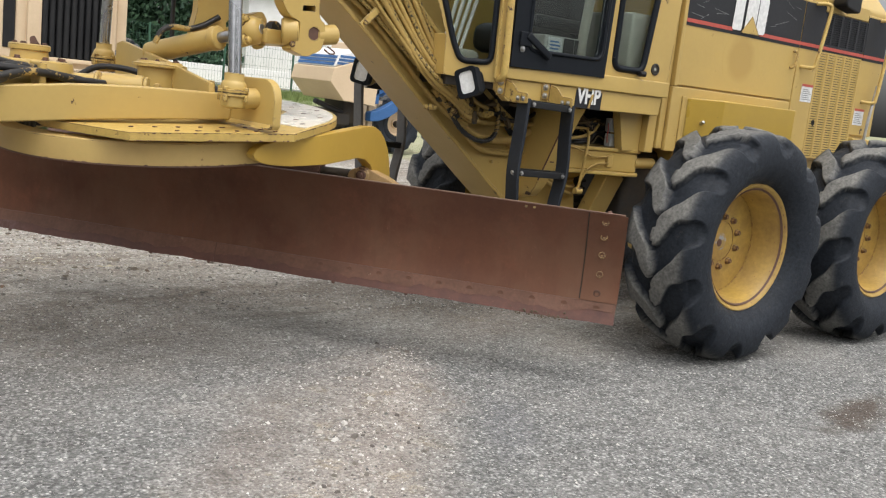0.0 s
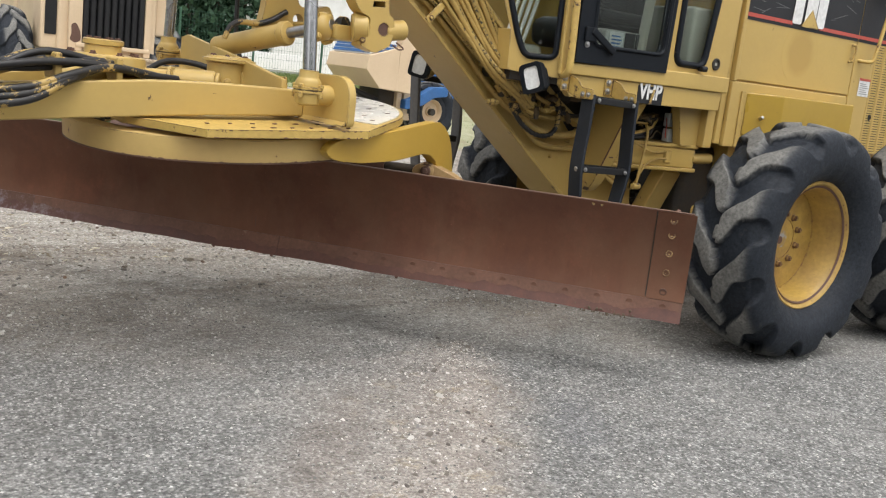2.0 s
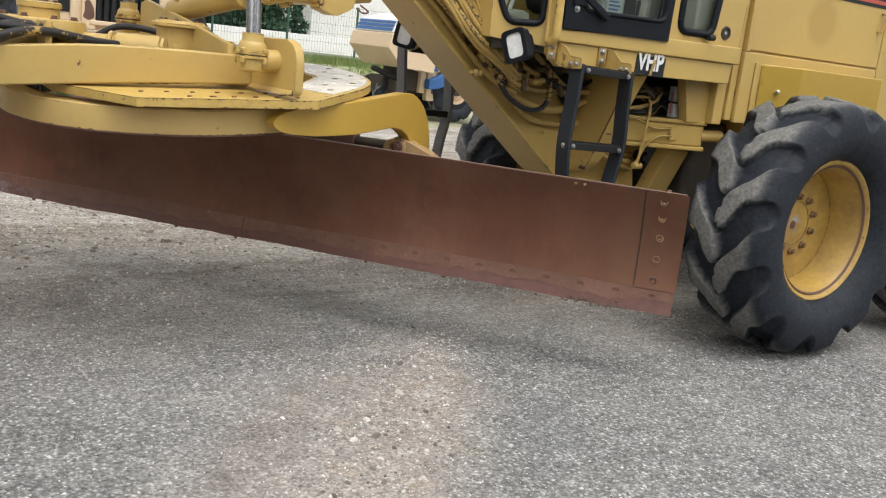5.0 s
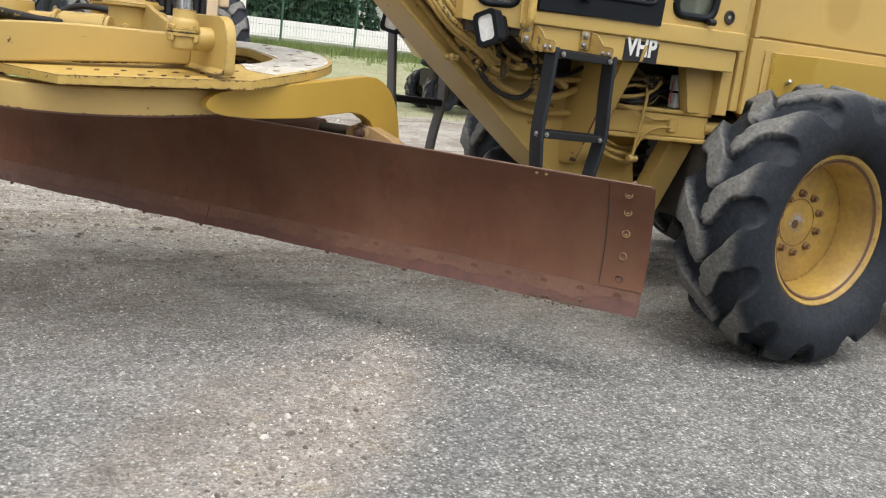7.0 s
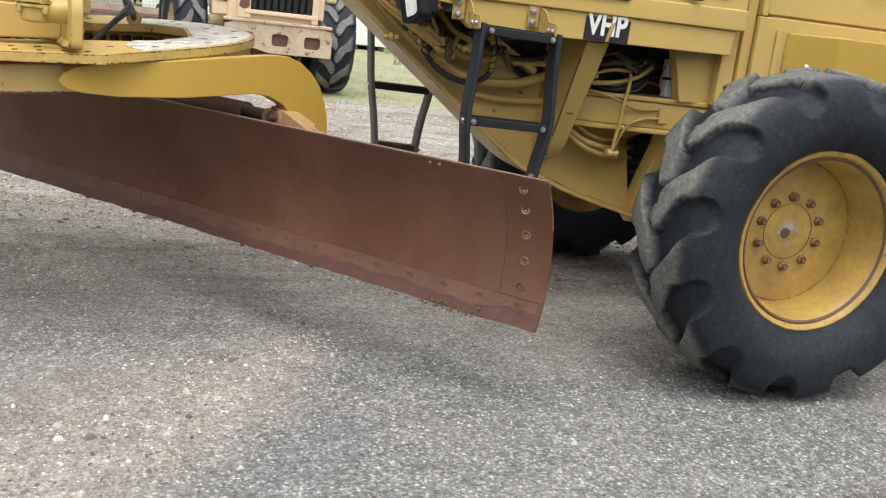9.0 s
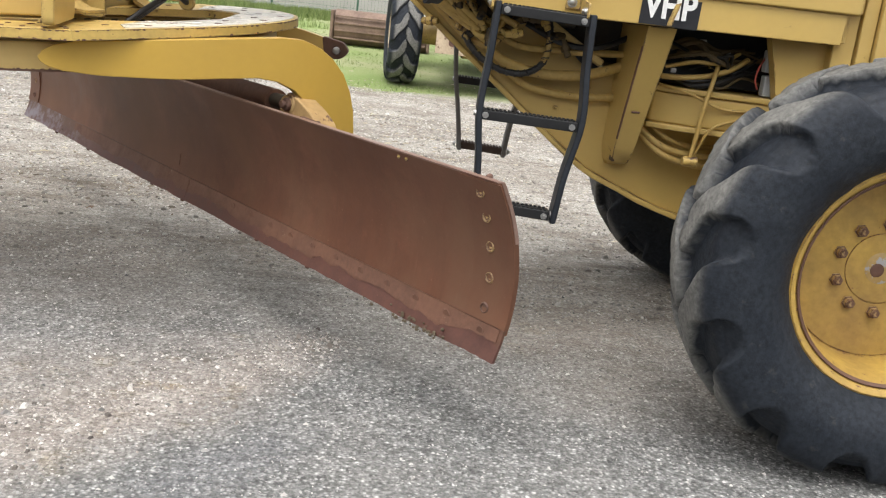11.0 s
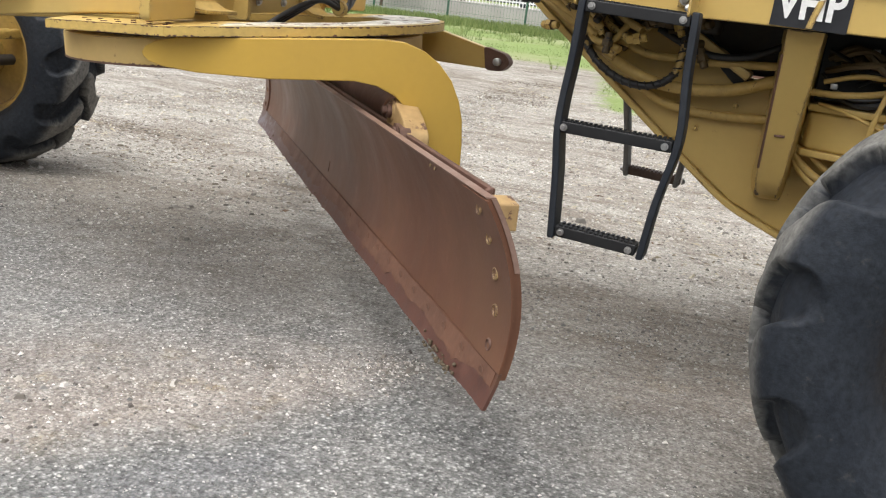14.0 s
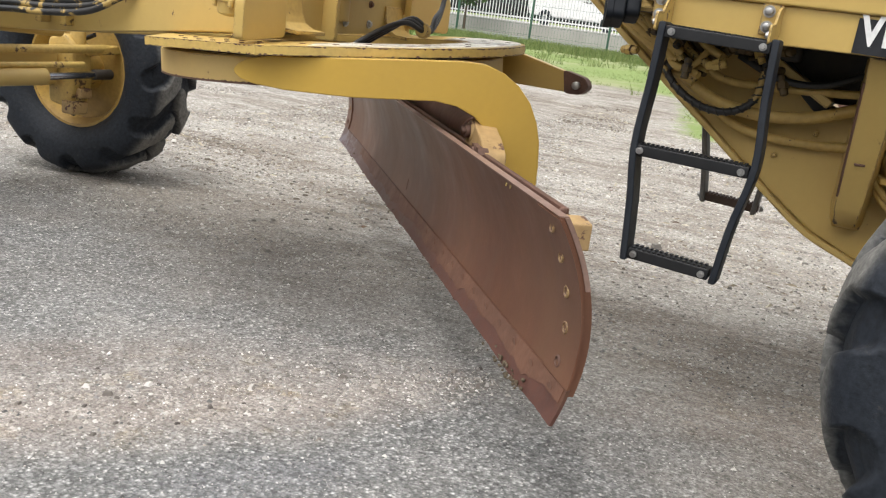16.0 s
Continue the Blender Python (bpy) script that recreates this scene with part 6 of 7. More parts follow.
for k in range(10):
    o = k / 9
    off = 0.045 + 0.20 * o
    yv = 4.235 - 0.028 * (k % 3)
    r = (0.017, 0.012, 0.014)[k % 3]
    pts = []
    for s, (x, z) in enumerate(((2.20, 1.98), (2.62, 1.735), (2.9, 1.51), (3.12, 1.33))):
        n_off = off * (1.0 + 0.04 * s) + rng.uniform(-0.012, 0.012)
        pts.append((x + 0.63 * n_off, yv - 0.01 * s * (k % 2), z + 0.77 * n_off))
    pts.append((3.30 + 0.13 * o, 4.19 - 0.03 * (k % 3), 1.24 + 0.10 * o + rng.uniform(-0.02, 0.02)))
    pts.append((3.42 + 0.10 * o, 4.15 - 0.03 * (k % 3), 1.19 + 0.11 * o))
    gpart("hydraulic_hose", tube(pts, r, 8), (HOSE_YELLOW, HOSE_SPECKLED, HOSE_YELLOW, HOSE_OILY)[k % 4])
for k in range(9):
    o = k / 8
    pts = [(2.55 + 0.30 * o, 4.17, 2.02), (2.72 + 0.27 * o, 4.16 - 0.015 * (k % 2), 1.80 + 0.03 * o), (2.92 + 0.20 * o, 4.14, 1.58 + 0.05 * o), (3.08 + 0.12 * o, 4.11 - 0.02 * (k % 3), 1.42 + 0.05 * o), (3.22 + 0.07 * o, 4.07, 1.315 + 0.03 * (k % 3)), (3.33 + 0.05 * o, 4.08, 1.26 + 0.02 * (k % 2))]
    pts = [(x + rng.uniform(-0.012, 0.012), y, z) for x, y, z in pts]
    gpart("hydraulic_hose", tube(pts, (0.011, 0.015, 0.013)[k % 3], 8), (HOSE_YELLOW, HOSE_YELLOW, HOSE_SPECKLED)[k % 3])
gpart("hose_clamp", bar((2.67, 4.165, 1.64), (2.83, 4.165, 1.81), 0.04, 0.008, (1, 0, -0.9)), YELLOW_WORN)
for x, z in ((2.69, 1.66), (2.81, 1.79)):
    gpart("clamp_bolt", bolt((x, 4.16, z), (0, -1, 0), 0.010, 0.008), YELLOW_WORN)
# large sagging hoses against the web, one in a spiral guard
for r, mat, pts in (
        (0.021, HOSE_YELLOW, [(3.20, 4.20, 1.37), (3.32, 4.18, 1.255), (3.46, 4.17, 1.155), (3.62, 4.17, 1.115), (3.80, 4.18, 1.125), (3.94, 4.2, 1.17), (4.05, 4.2, 1.21)]),
        (0.016, HOSE_YELLOW, [(3.42, 4.21, 1.17), (3.58, 4.22, 1.06), (3.78, 4.23, 1.035), (4.0, 4.23, 1.05)]),
        (0.014, HOSE_YELLOW, [(3.36, 4.17, 1.32), (3.50, 4.16, 1.22), (3.68, 4.17, 1.21), (3.9, 4.18, 1.22), (4.1, 4.19, 1.24)]),
        (0.0125, HOSE_WORN, [(3.28, 4.16, 1.27), (3.36, 4.14, 1.17), (3.46, 4.13, 1.115), (3.56, 4.13, 1.11), (3.63, 4.14, 1.16), (3.645, 4.15, 1.26), (3.63, 4.16, 1.36)]),
        (0.012, HOSE_BLACK, [(3.55, 4.18, 1.30), (3.7, 4.15, 1.24), (3.84, 4.16, 1.24), (3.98, 4.18, 1.30)]),
        (0.012, HOSE_YELLOW, [(3.30, 4.15, 1.36), (3.33, 4.10, 1.27), (3.37, 4.08, 1.235), (3.42, 4.09, 1.25), (3.46, 4.12, 1.31)])):
    gpart("hydraulic_hose", tube(pts, r, 10), mat)
    if mat is HOSE_WORN:
        # spiral guard wound round the hose
        run = smooth_line(pts, 24)
        coil = []
        for i, p in enumerate(run):
            d = (run[min(i + 1, len(run) - 1)] - run[max(i - 1, 0)]).normalized()
            u = d.cross(Vector((0, 1, 0))).normalized()
            a = i * 0.95
            coil.append(p + (u * math.cos(a) + d.cross(u) * math.sin(a)) * 0.013)
        gpart("spiral_guard", tube(coil, 0.0032, 5, None, 1), HOSE_BLACK)
for k in range(16):
    x = 3.20 + 0.034 * k + rng.uniform(-0.012, 0.012)
    y, z = 4.10 + rng.uniform(-0.03, 0.08), 1.30 + rng.uniform(-0.05, 0.06)
    d = Vector((rng.uniform(-0.5, 0.8), rng.uniform(-0.6, 0.2), rng.uniform(-1.0, 0.2))).normalized()
    b = rod((x, y, z), Vector((x, y, z)) + d * 0.07, 0.014, 8)
    b = lathe([(0, 0.0), (0.02, 0.0), (0.02, 0.022), (0, 0.022)], 6, "z", Matrix.Translation(Vector((x, y, z)) + d * 0.025) @ d.to_track_quat("Z", "Y").to_matrix().to_4x4(), b)
    gpart("hose_fitting", b, YELLOW_WORN if k % 4 == 0 else HOSE_OILY)
gpart("valve_block", box((3.22, 4.17, 1.30), (3.75, 4.255, 1.40), 0.015), DARK)
gpart("dark_strap", bar((3.62, 4.22, 1.36), (3.86, 4.24, 1.14), 0.045, 0.006, (1, 0, 1)), BLACK)
for r, pts in ((0.013, [(4.03, 4.23, 1.01), (4.07, 4.17, 0.94), (4.15, 4.13, 0.885), (4.27, 4.14, 0.86), (4.42, 4.24, 0.85), (4.54, 4.36, 0.85)]),
               (0.013, [(4.04, 4.23, 0.98), (4.08, 4.17, 0.91), (4.16, 4.13, 0.85), (4.28, 4.15, 0.82), (4.42, 4.25, 0.80), (4.54, 4.36, 0.79)]),
               (0.010, [(4.06, 4.22, 1.04), (4.12, 4.15, 0.95), (4.22, 4.14, 0.90), (4.40, 4.24, 0.89), (4.54, 4.36, 0.90)]),
               (0.009, [(4.32, 4.12, 1.27), (4.285, 4.03, 1.19), (4.26, 4.01, 1.08), (4.25, 4.015, 0.96), (4.24, 4.02, 0.865)]),
               (0.006, [(4.10, 4.12, 1.13), (4.20, 4.04, 1.11), (4.33, 4.02, 1.065), (4.45, 4.00, 1.07)]),
               (0.006, [(4.26, 4.08, 0.82), (4.27, 4.04, 0.90), (4.30, 4.02, 0.98), (4.37, 4.01, 1.02), (4.45, 3.99, 1.03)]),
               (0.011, [(4.04, 4.10, 1.165), (4.14, 4.06, 1.165), (4.25, 4.05, 1.18), (4.35, 4.06, 1.215), (4.42, 4.09, 1.26)]),
               (0.008, [(4.10, 4.08, 1.20), (4.20, 4.05, 1.23), (4.30, 4.05, 1.235), (4.38, 4.08, 1.28)])):
    gpart("hydraulic_hose", tube(pts, r, 8), HOSE_YELLOW)
gpart("valve_body", box((4.17, 4.10, 1.215), (4.29, 4.138, 1.295), 0.012), HOSE_OILY)
gpart("valve_body", rod((4.31, 4.12, 1.19), (4.40, 4.12, 1.20), 0.028, 14), HOSE_OILY)
gpart("wire", tube([(4.475, 4.06, 1.275), (4.445, 4.025, 1.235), (4.438, 4.02, 1.19), (4.455, 4.03, 1.155)], 0.0035, 6), RED)
gpart("drain_cock", rod((4.21, 4.02, 0.85), (4.27, 4.02, 0.85), 0.020, 8), YELLOW_WORN)
for k in range(6):
    pts = [(4.1 + 0.02 * k, 4.10, 1.30 - 0.02 * k), (4.22 + 0.02 * k, 4.06 - 0.01 * k, 1.25 + 0.01 * (k % 3)), (4.36, 4.08, 1.20 + 0.025 * (k % 4)), (4.5, 4.11, 1.30 - 0.02 * k)]
    gpart("wire", tube(pts, 0.004 if k == 3 else 0.007, 6), (BLACK, HOSE_OILY, HOSE_OILY, BLACK, HOSE_BLACK, BLACK)[k])
rng = random.Random(17)
for k in range(8):
    x, z = rng.uniform(4.08, 4.24), rng.uniform(1.15, 1.30)
    pts = [(x, 4.12, z), (x + 0.08, 4.06 + rng.uniform(-0.03, 0.02), z + rng.uniform(-0.06, 0.05)), (x + 0.17, 4.05 + rng.uniform(-0.03, 0.03), z + rng.uniform(-0.07, 0.05)), (x + 0.28, 4.10, z + rng.uniform(-0.05, 0.05))]
    gpart("wire", tube([(p[0], p[1], min(max(p[2], 1.142), 1.34)) for p in pts], rng.choice((0.005, 0.008, 0.011)), 6), rng.choice((HOSE_OILY, HOSE_OILY, HOSE_BLACK)))
for k in range(5):
    x, z = 4.12 + 0.05 * k, 1.18 + 0.03 * (k * 2 % 5)
    gpart("connector", box((x, 4.07, z), (x + 0.022, 4.10, z + 0.018), 0.003), (STEEL, BLACK, CANISTER, YELLOW_WORN, STEEL)[k])
gpart("oil_cooler", box((4.42, 4.34, 0.56), (4.62, 4.45, 0.95), 0.01), DARK)
for k in range(6):
    gpart("cooler_fin", box((4.43, 4.295, 0.60 + 0.055 * k), (4.6, 4.345, 0.62 + 0.055 * k), 0.004), DARK)
gpart("web_bolt", rod((3.72, 4.263, 0.98), (3.72, 4.245, 0.98), 0.010, 12), YELLOW_WORN)
gpart("web_bolt", rod((3.84, 4.263, 1.075), (3.84, 4.225, 1.075), 0.009, 10), YELLOW_WORN)
for x in (4.2, 4.33):
    gpart("web_bolt", bolt((x, 4.263, 1.06), (0, -1, 0), 0.012, 0.01), YELLOW_WORN)

# ---- front axle parts
axle = new("front_axle")
axle.parent = grader
tagged(axle, "yellow steering axle with tie rods and cylinders")


def apart(name, bm, mat, label=""):
    bmesh.ops.transform(bm, matrix=G_INV, verts=bm.verts)
    return part(name, bm, mat, axle, label)


apart("axle_beam", box((-0.70, 3.75, 0.58), (-0.50, 5.03, 0.80), 0.03), YELLOW)
apart("tie_rod", rod((-0.36, 3.6, 0.80), (-0.36, 5.28, 0.82), 0.026, 16), YELLOW_WORN)
apart("tie_rod", rod((-0.30, 3.6, 0.72), (-0.33, 5.05, 0.73), 0.018, 14), YELLOW_WORN)
apart("steering_cylinder", rod((-0.28, 3.9, 0.66), (-0.30, 4.74, 0.665), 0.048, 22, None, 0.008), YELLOW)
apart("steering_rod", rod((-0.30, 4.73, 0.665), (-0.32, 5.16, 0.67), 0.022, 16), CHROME)
apart("rod_end", rod((-0.32, 5.12, 0.67), (-0.32, 5.26, 0.67), 0.032, 16), DARK)
apart("lean_cylinder", rod((-0.42, 4.0, 0.98), (-0.42, 4.95, 0.93), 0.052, 22, None, 0.008), YELLOW)
b = rod((-0.55, 5.06, 0.66), (-0.57, 5.40, 0.665), 0.125, 24, None, 0.02)
b = prism(rounded([(-0.60, 0.47), (-0.42, 0.45), (-0.38, 0.60), (-0.40, 0.82), (-0.48, 0.90), (-0.62, 0.86)], 0.04), 5.04, 5.18, "xz", 0.02, b)
apart("knuckle", b, YELLOW_WORN)
apart("king_pin", rod((-0.43, 5.10, 0.42), (-0.45, 5.12, 0.93), 0.045, 18, None, 0.008), YELLOW_WORN)
apart("pin_clamp", box((-0.47, 5.02, 0.42), (-0.37, 5.14, 0.50), 0.012), CREAM_WORN)
apart("pin_clamp", box((-0.44, 5.06, 0.52), (-0.35, 5.15, 0.58), 0.01), CREAM_WORN)
apart("steering_arm", bar((-0.40, 5.12, 0.80), (-0.34, 5.34, 0.82), 0.07, 0.05, (1, 0, 0), w=0.01), YELLOW_WORN)
apart("brake_line", tube([(-0.40, 5.2, 0.9), (-0.62, 5.22, 0.80), (-0.68, 5.22, 0.62), (-0.62, 5.2, 0.45), (-0.5, 5.15, 0.40)], 0.014, 8), HOSE_BLACK)
for k in range(5):
    a = 2.2 + 0.8 * k
    apart("hub_bolt", bolt((-0.57 + 0.20 * math.cos(a), 5.38, 0.665 + 0.20 * math.sin(a)), (0, -1, 0), 0.016, 0.016), RUSTY)
for x in (0.30, 0.46):
    apart("hose_clamp", box((x - 0.02, 4.14, 1.02), (x + 0.02, 4.20, 1.22), 0.006), YELLOW_WORN)


# ---------------------------------------------------------------- the yard behind
def far_wheel(parent, x, y, z, r, wd, turn, rim_mat):
    w = new("wheel")
    w.parent = parent
    w.matrix_local = parent.matrix_world.inverted() @ pose(x, y, z, 0, 0, turn)
    o = new("tyre", TYRE)
    o.parent = w
    o.matrix_local = Matrix.Diagonal((r / 0.676, wd / 0.49, r / 0.676, 1))
    part("sidewall", lathe([(r * 0.60, -wd * 0.36), (r * 0.50, -wd * 0.43), (r * 0.41, -wd * 0.42), (r * 0.39, -wd * 0.3)], 32, "y", caps=False), RUBBER, w)
    b = lathe([(r * 0.41, -wd * 0.40), (r * 0.39, -wd * 0.42), (r * 0.35, -wd * 0.3), (r * 0.32, -wd * 0.1), (r * 0.17, -wd * 0.1), (r * 0.15, -wd * 0.22), (0, -wd * 0.22)], 32, "y", caps=False)
    part("rim", b, rim_mat, w)
    return w


gz = rise(0, 14.2)
BUMPER = surface("scuffed_beige_paint", (0.50, 0.40, 0.28), (0.33, 0.25, 0.17), 0.6, chips=(0.14, 0.08, 0.05), chip_at=0.58, amount=0.8, big=4)
loader = thing("wheel_loader", "faded beige wheel loader with a black radiator grille on grass", "wheel loader", pose(3.97, 13.4, gz))


def lpart(name, bm, mat, label=""):
    return part(name, bm, mat, loader, label)


lpart("engine_cover", box((-0.66, 0.0, 0.75), (0.66, 2.2, 2.15), 0.05), BEIGE)
b = bmesh.new()
for k in range(9):
    x = 0.06 - 0.37 + 0.74 * k / 8
    rod((x, -0.03, 1.08), (x, -0.03, 2.0), 0.042, 12, b)
lpart("grille_slats", b, BLACK)
lpart("grille_backing", box((-0.37, -0.008, 1.05), (0.49, -0.002, 2.02), 0), BLACK)
for xa, xb in ((-0.53, -0.355), (0.475, 0.565)):
    lpart("grille_frame", box((xa, -0.06, 0.95), (xb, 0.0, 2.1), 0.01), BEIGE)
b = holed([(-0.70, 0.52), (0.75, 0.52), (0.75, 0.86), (0.55, 0.93), (-0.50, 0.93), (-0.70, 0.86)], [rounded([(x - 0.11, 0.62), (x + 0.11, 0.62), (x + 0.11, 0.78), (x - 0.11, 0.78)], 0.05) for x in (-0.42, 0.04, 0.48)], -0.20, -0.16, "xz")
lpart("grille_sill", box((-0.44, -0.07, 1.01), (0.56, 0.0, 1.07), 0.012), BEIGE)
lpart("bumper_plate", b, BUMPER)
lpart("bumper_back", box((-0.70, -0.155, 0.56), (0.72, 0.05, 0.90), 0.02), RUSTY)
lpart("bumper_lip", box((-0.72, -0.22, 0.90), (0.74, 0.02, 0.945), 0.012), BUMPER)
lpart("side_panel", box((-0.86, 0.05, 0.95), (-0.60, 0.45, 2.0), 0.03), BEIGE)
lpart("vent", box((-0.805, 0.03, 1.14), (-0.66, 0.055, 1.9), 0.01), BLACK)
lpart("rust_patch", prism(rounded([(-0.52, 1.10), (-0.44, 1.06), (-0.37, 1.10), (-0.38, 1.22), (-0.44, 1.33), (-0.50, 1.30), (-0.49, 1.18)], 0.03), -0.0635, -0.0605, "xz", 0), RUSTY)
lpart("side_panel", box((0.68, 0.15, 1.25), (0.85, 1.6, 2.0), 0.04), BEIGE)
lpart("cab", box((-0.7, 2.2, 1.0), (0.7, 3.6, 3.1), 0.08), BEIGE)
lpart("cab_glass", box((-0.6, 2.17, 2.2), (0.6, 2.205, 2.95), 0.02), BLACK)
lpart("rear_axle", lathe([(0, -0.95), (0.13, -0.95), (0.15, -0.45), (0.28, -0.3), (0.30, 0.3), (0.15, 0.45), (0.13, 0.95), (0, 0.95)], 24, "x", pose(0, 0.65, 0.72)), YELLOW_WORN)
lpart("chassis", box((-0.4, 0.3, 0.5), (0.4, 4.4, 1.0), 0.05), DARK)
lpart("front_frame", box((-0.45, 4.2, 0.6), (0.45, 5.6, 1.5), 0.06), BEIGE)
for x, yv, tn, wd in ((-1.17, 14.1, -84, 0.44), (0.84, 14.0, 90, 0.58), (-1.17, 17.4, -88, 0.44), (0.88, 17.4, 90, 0.52)):
    far_wheel(loader, 3.97 + x, yv, gz + 0.73, 0.73, wd, tn, BUMPER)
lpart("lamp", box((-0.60, -0.08, 2.0), (-0.52, -0.02, 2.1), 0.01), RED)

# a roller drum lying on the grass
dz = rise(0, 20)
DRUM_STEEL = surface("rusty_drum", (0.23, 0.155, 0.115), (0.13, 0.085, 0.065), 0.7, big=4, fine=30, amount=0.9, relief=0.2)
drum = thing("compactor_drum", "rusty brown steel roller drum lying on the grass", "roller drum", pose(2.2, 20.0, dz))
part("drum_shell", lathe([(0.0, -0.95), (0.30, -0.95), (0.34, -0.92), (0.34, 0.92), (0.30, 0.95), (0, 0.95)], 28, "x", pose(0, 0, 0.34)), DRUM_STEEL, drum)
b = bmesh.new()
for k in range(4):
    box((-0.92, -0.36, 0.12 + 0.14 * k), (0.92, -0.31, 0.15 + 0.14 * k), 0.004, None, b)
part("scraper_bars", b, DRUM_STEEL, drum)
part("end_plate", box((-1.0, -0.4, 0.02), (-0.94, 0.4, 0.66), 0.02), DRUM_STEEL, drum)
part("end_plate", box((0.94, -0.4, 0.02), (1.0, 0.4, 0.66), 0.02), DRUM_STEEL, drum)

# small blue and beige machine beyond the gooseneck
tz = rise(0, 14.5)
tractor = thing("compact_tractor", "blue compact tractor with a beige bonnet and beige wheels", "tractor", pose(9.2, 13.9, tz))
T_INV = tractor.matrix_world.inverted()


def tpart(name, bm, mat, label=""):
    bmesh.ops.transform(bm, matrix=T_INV, verts=bm.verts)
    return part(name, bm, mat, tractor, label)


b = prism([(8.09, 1.52), (8.65, 1.70), (8.67, 0.99), (8.32, 1.01), (8.04, 1.30)], 13.3, 14.62, "xz", 0.012)
tpart("bonnet", b, BEIGE)
tpart("bonnet_side", prism([(8.66, 0.995), (8.66, 1.70), (8.74, 1.97), (9.02, 1.95), (8.94, 0.96)], 13.31, 14.5, "xz", 0.012), BEIGE)
tpart("bonnet_top", prism([(8.11, 1.535), (8.62, 1.70), (8.62, 1.86), (8.20, 1.74)], 13.36, 14.56, "xz", 0.015), WHITE)
for k in range(3):
    u = 0.12 + 0.28 * k
    xa, za = 8.11 + 0.09 * u, 1.535 + 0.205 * u
    tpart("bonnet_stripe", prism([(xa - 0.006, za + 0.002), (xa + 0.012, za + 0.045), (xa + 0.006, za + 0.047), (xa - 0.012, za + 0.004)], 13.38, 14.54, "xz", 0), BLUE)
    tpart("side_stripe", box((xa + 0.05, 13.352, za + 0.02), (8.6, 13.358, za + 0.06), 0), BLUE)
tpart("post", box((9.03, 13.55, 1.0), (9.18, 13.70, 1.72), 0.015), BLUE)
tpart("cab_panel", prism([(8.88, 1.03), (8.88, 1.36), (9.42, 1.40), (9.42, 1.27)], 13.55, 13.62, "xz", 0.012), BLUE)
band = [(8.97, 0.70), (9.16, 0.72), (9.36, 0.80), (9.56, 0.93), (9.84, 0.97), (9.84, 1.13), (9.52, 1.11), (9.28, 0.97), (9.08, 0.88), (8.97, 0.86)]
tpart("mudguard", prism(rounded(band, 0.03), 13.46, 13.62, "xz", 0.012), BLUE)
for xa, xb, za, zb in ((8.92, 9.02, 0.62, 1.02), (9.06, 9.22, 0.50, 1.04), (9.25, 9.33, 0.70, 1.06)):
    tpart("panel", box((xa, 13.66, za), (xb, 13.78, zb), 0.012), BEIGE)
tpart("engine", box((8.6, 13.75, 0.62), (9.5, 14.4, 1.12), 0.04), DARK)
tpart("body", box((9.5, 13.9, 0.7), (10.5, 14.6, 1.5), 0.05), BLUE)
tpart("chassis", box((8.3, 13.85, 0.55), (10.3, 14.3, 0.85), 0.03), DARK)
tpart("axle", rod((9.66, 13.6, 0.68), (9.66, 14.9, 0.68), 0.06, 14), DARK)
tpart("drawbar", rod((7.95, 13.6, 0.97), (8.55, 13.7, 0.80), 0.045, 14, None, 0.01), BLACK)
tpart("front_hitch", box((8.40, 13.6, 0.60), (8.66, 13.95, 0.80), 0.02), DARK)
far_wheel(tractor, 9.66, 13.74, tz + 0.52, 0.52, 0.28, 0, BEIGE)
far_wheel(tractor, 9.66, 14.85, tz + 0.52, 0.52, 0.28, 180, BEIGE)
far_wheel(tractor, 8.55, 13.95, tz + 0.33, 0.33, 0.22, 0, DARK)
far_wheel(tractor, 8.55, 14.6, tz + 0.33, 0.33, 0.22, 180, DARK)

# white container behind the loader
box_t = thing("container", "plain white box container standing behind the loader", "container", pose(7.4, 24.5, rise(0, 24.5)))
part("shell", box((-1.3, 0, 0.12), (1.05, 2.4, 2.7), 0.03), WHITE, box_t)
for x in (-1.15, 0.9):
    part("skid", box((x - 0.08, 0.05, 0.0), (x + 0.08, 2.3, 0.12), 0.01), DARK, box_t)
for z in (0.9, 1.5, 2.1):
    part("rivet", bolt((0.95, 0.0, z), (0, -1, 0), 0.03, 0.02), GREYP, box_t)

# ---- mesh fence with green posts
FENCE_Y = 29.0


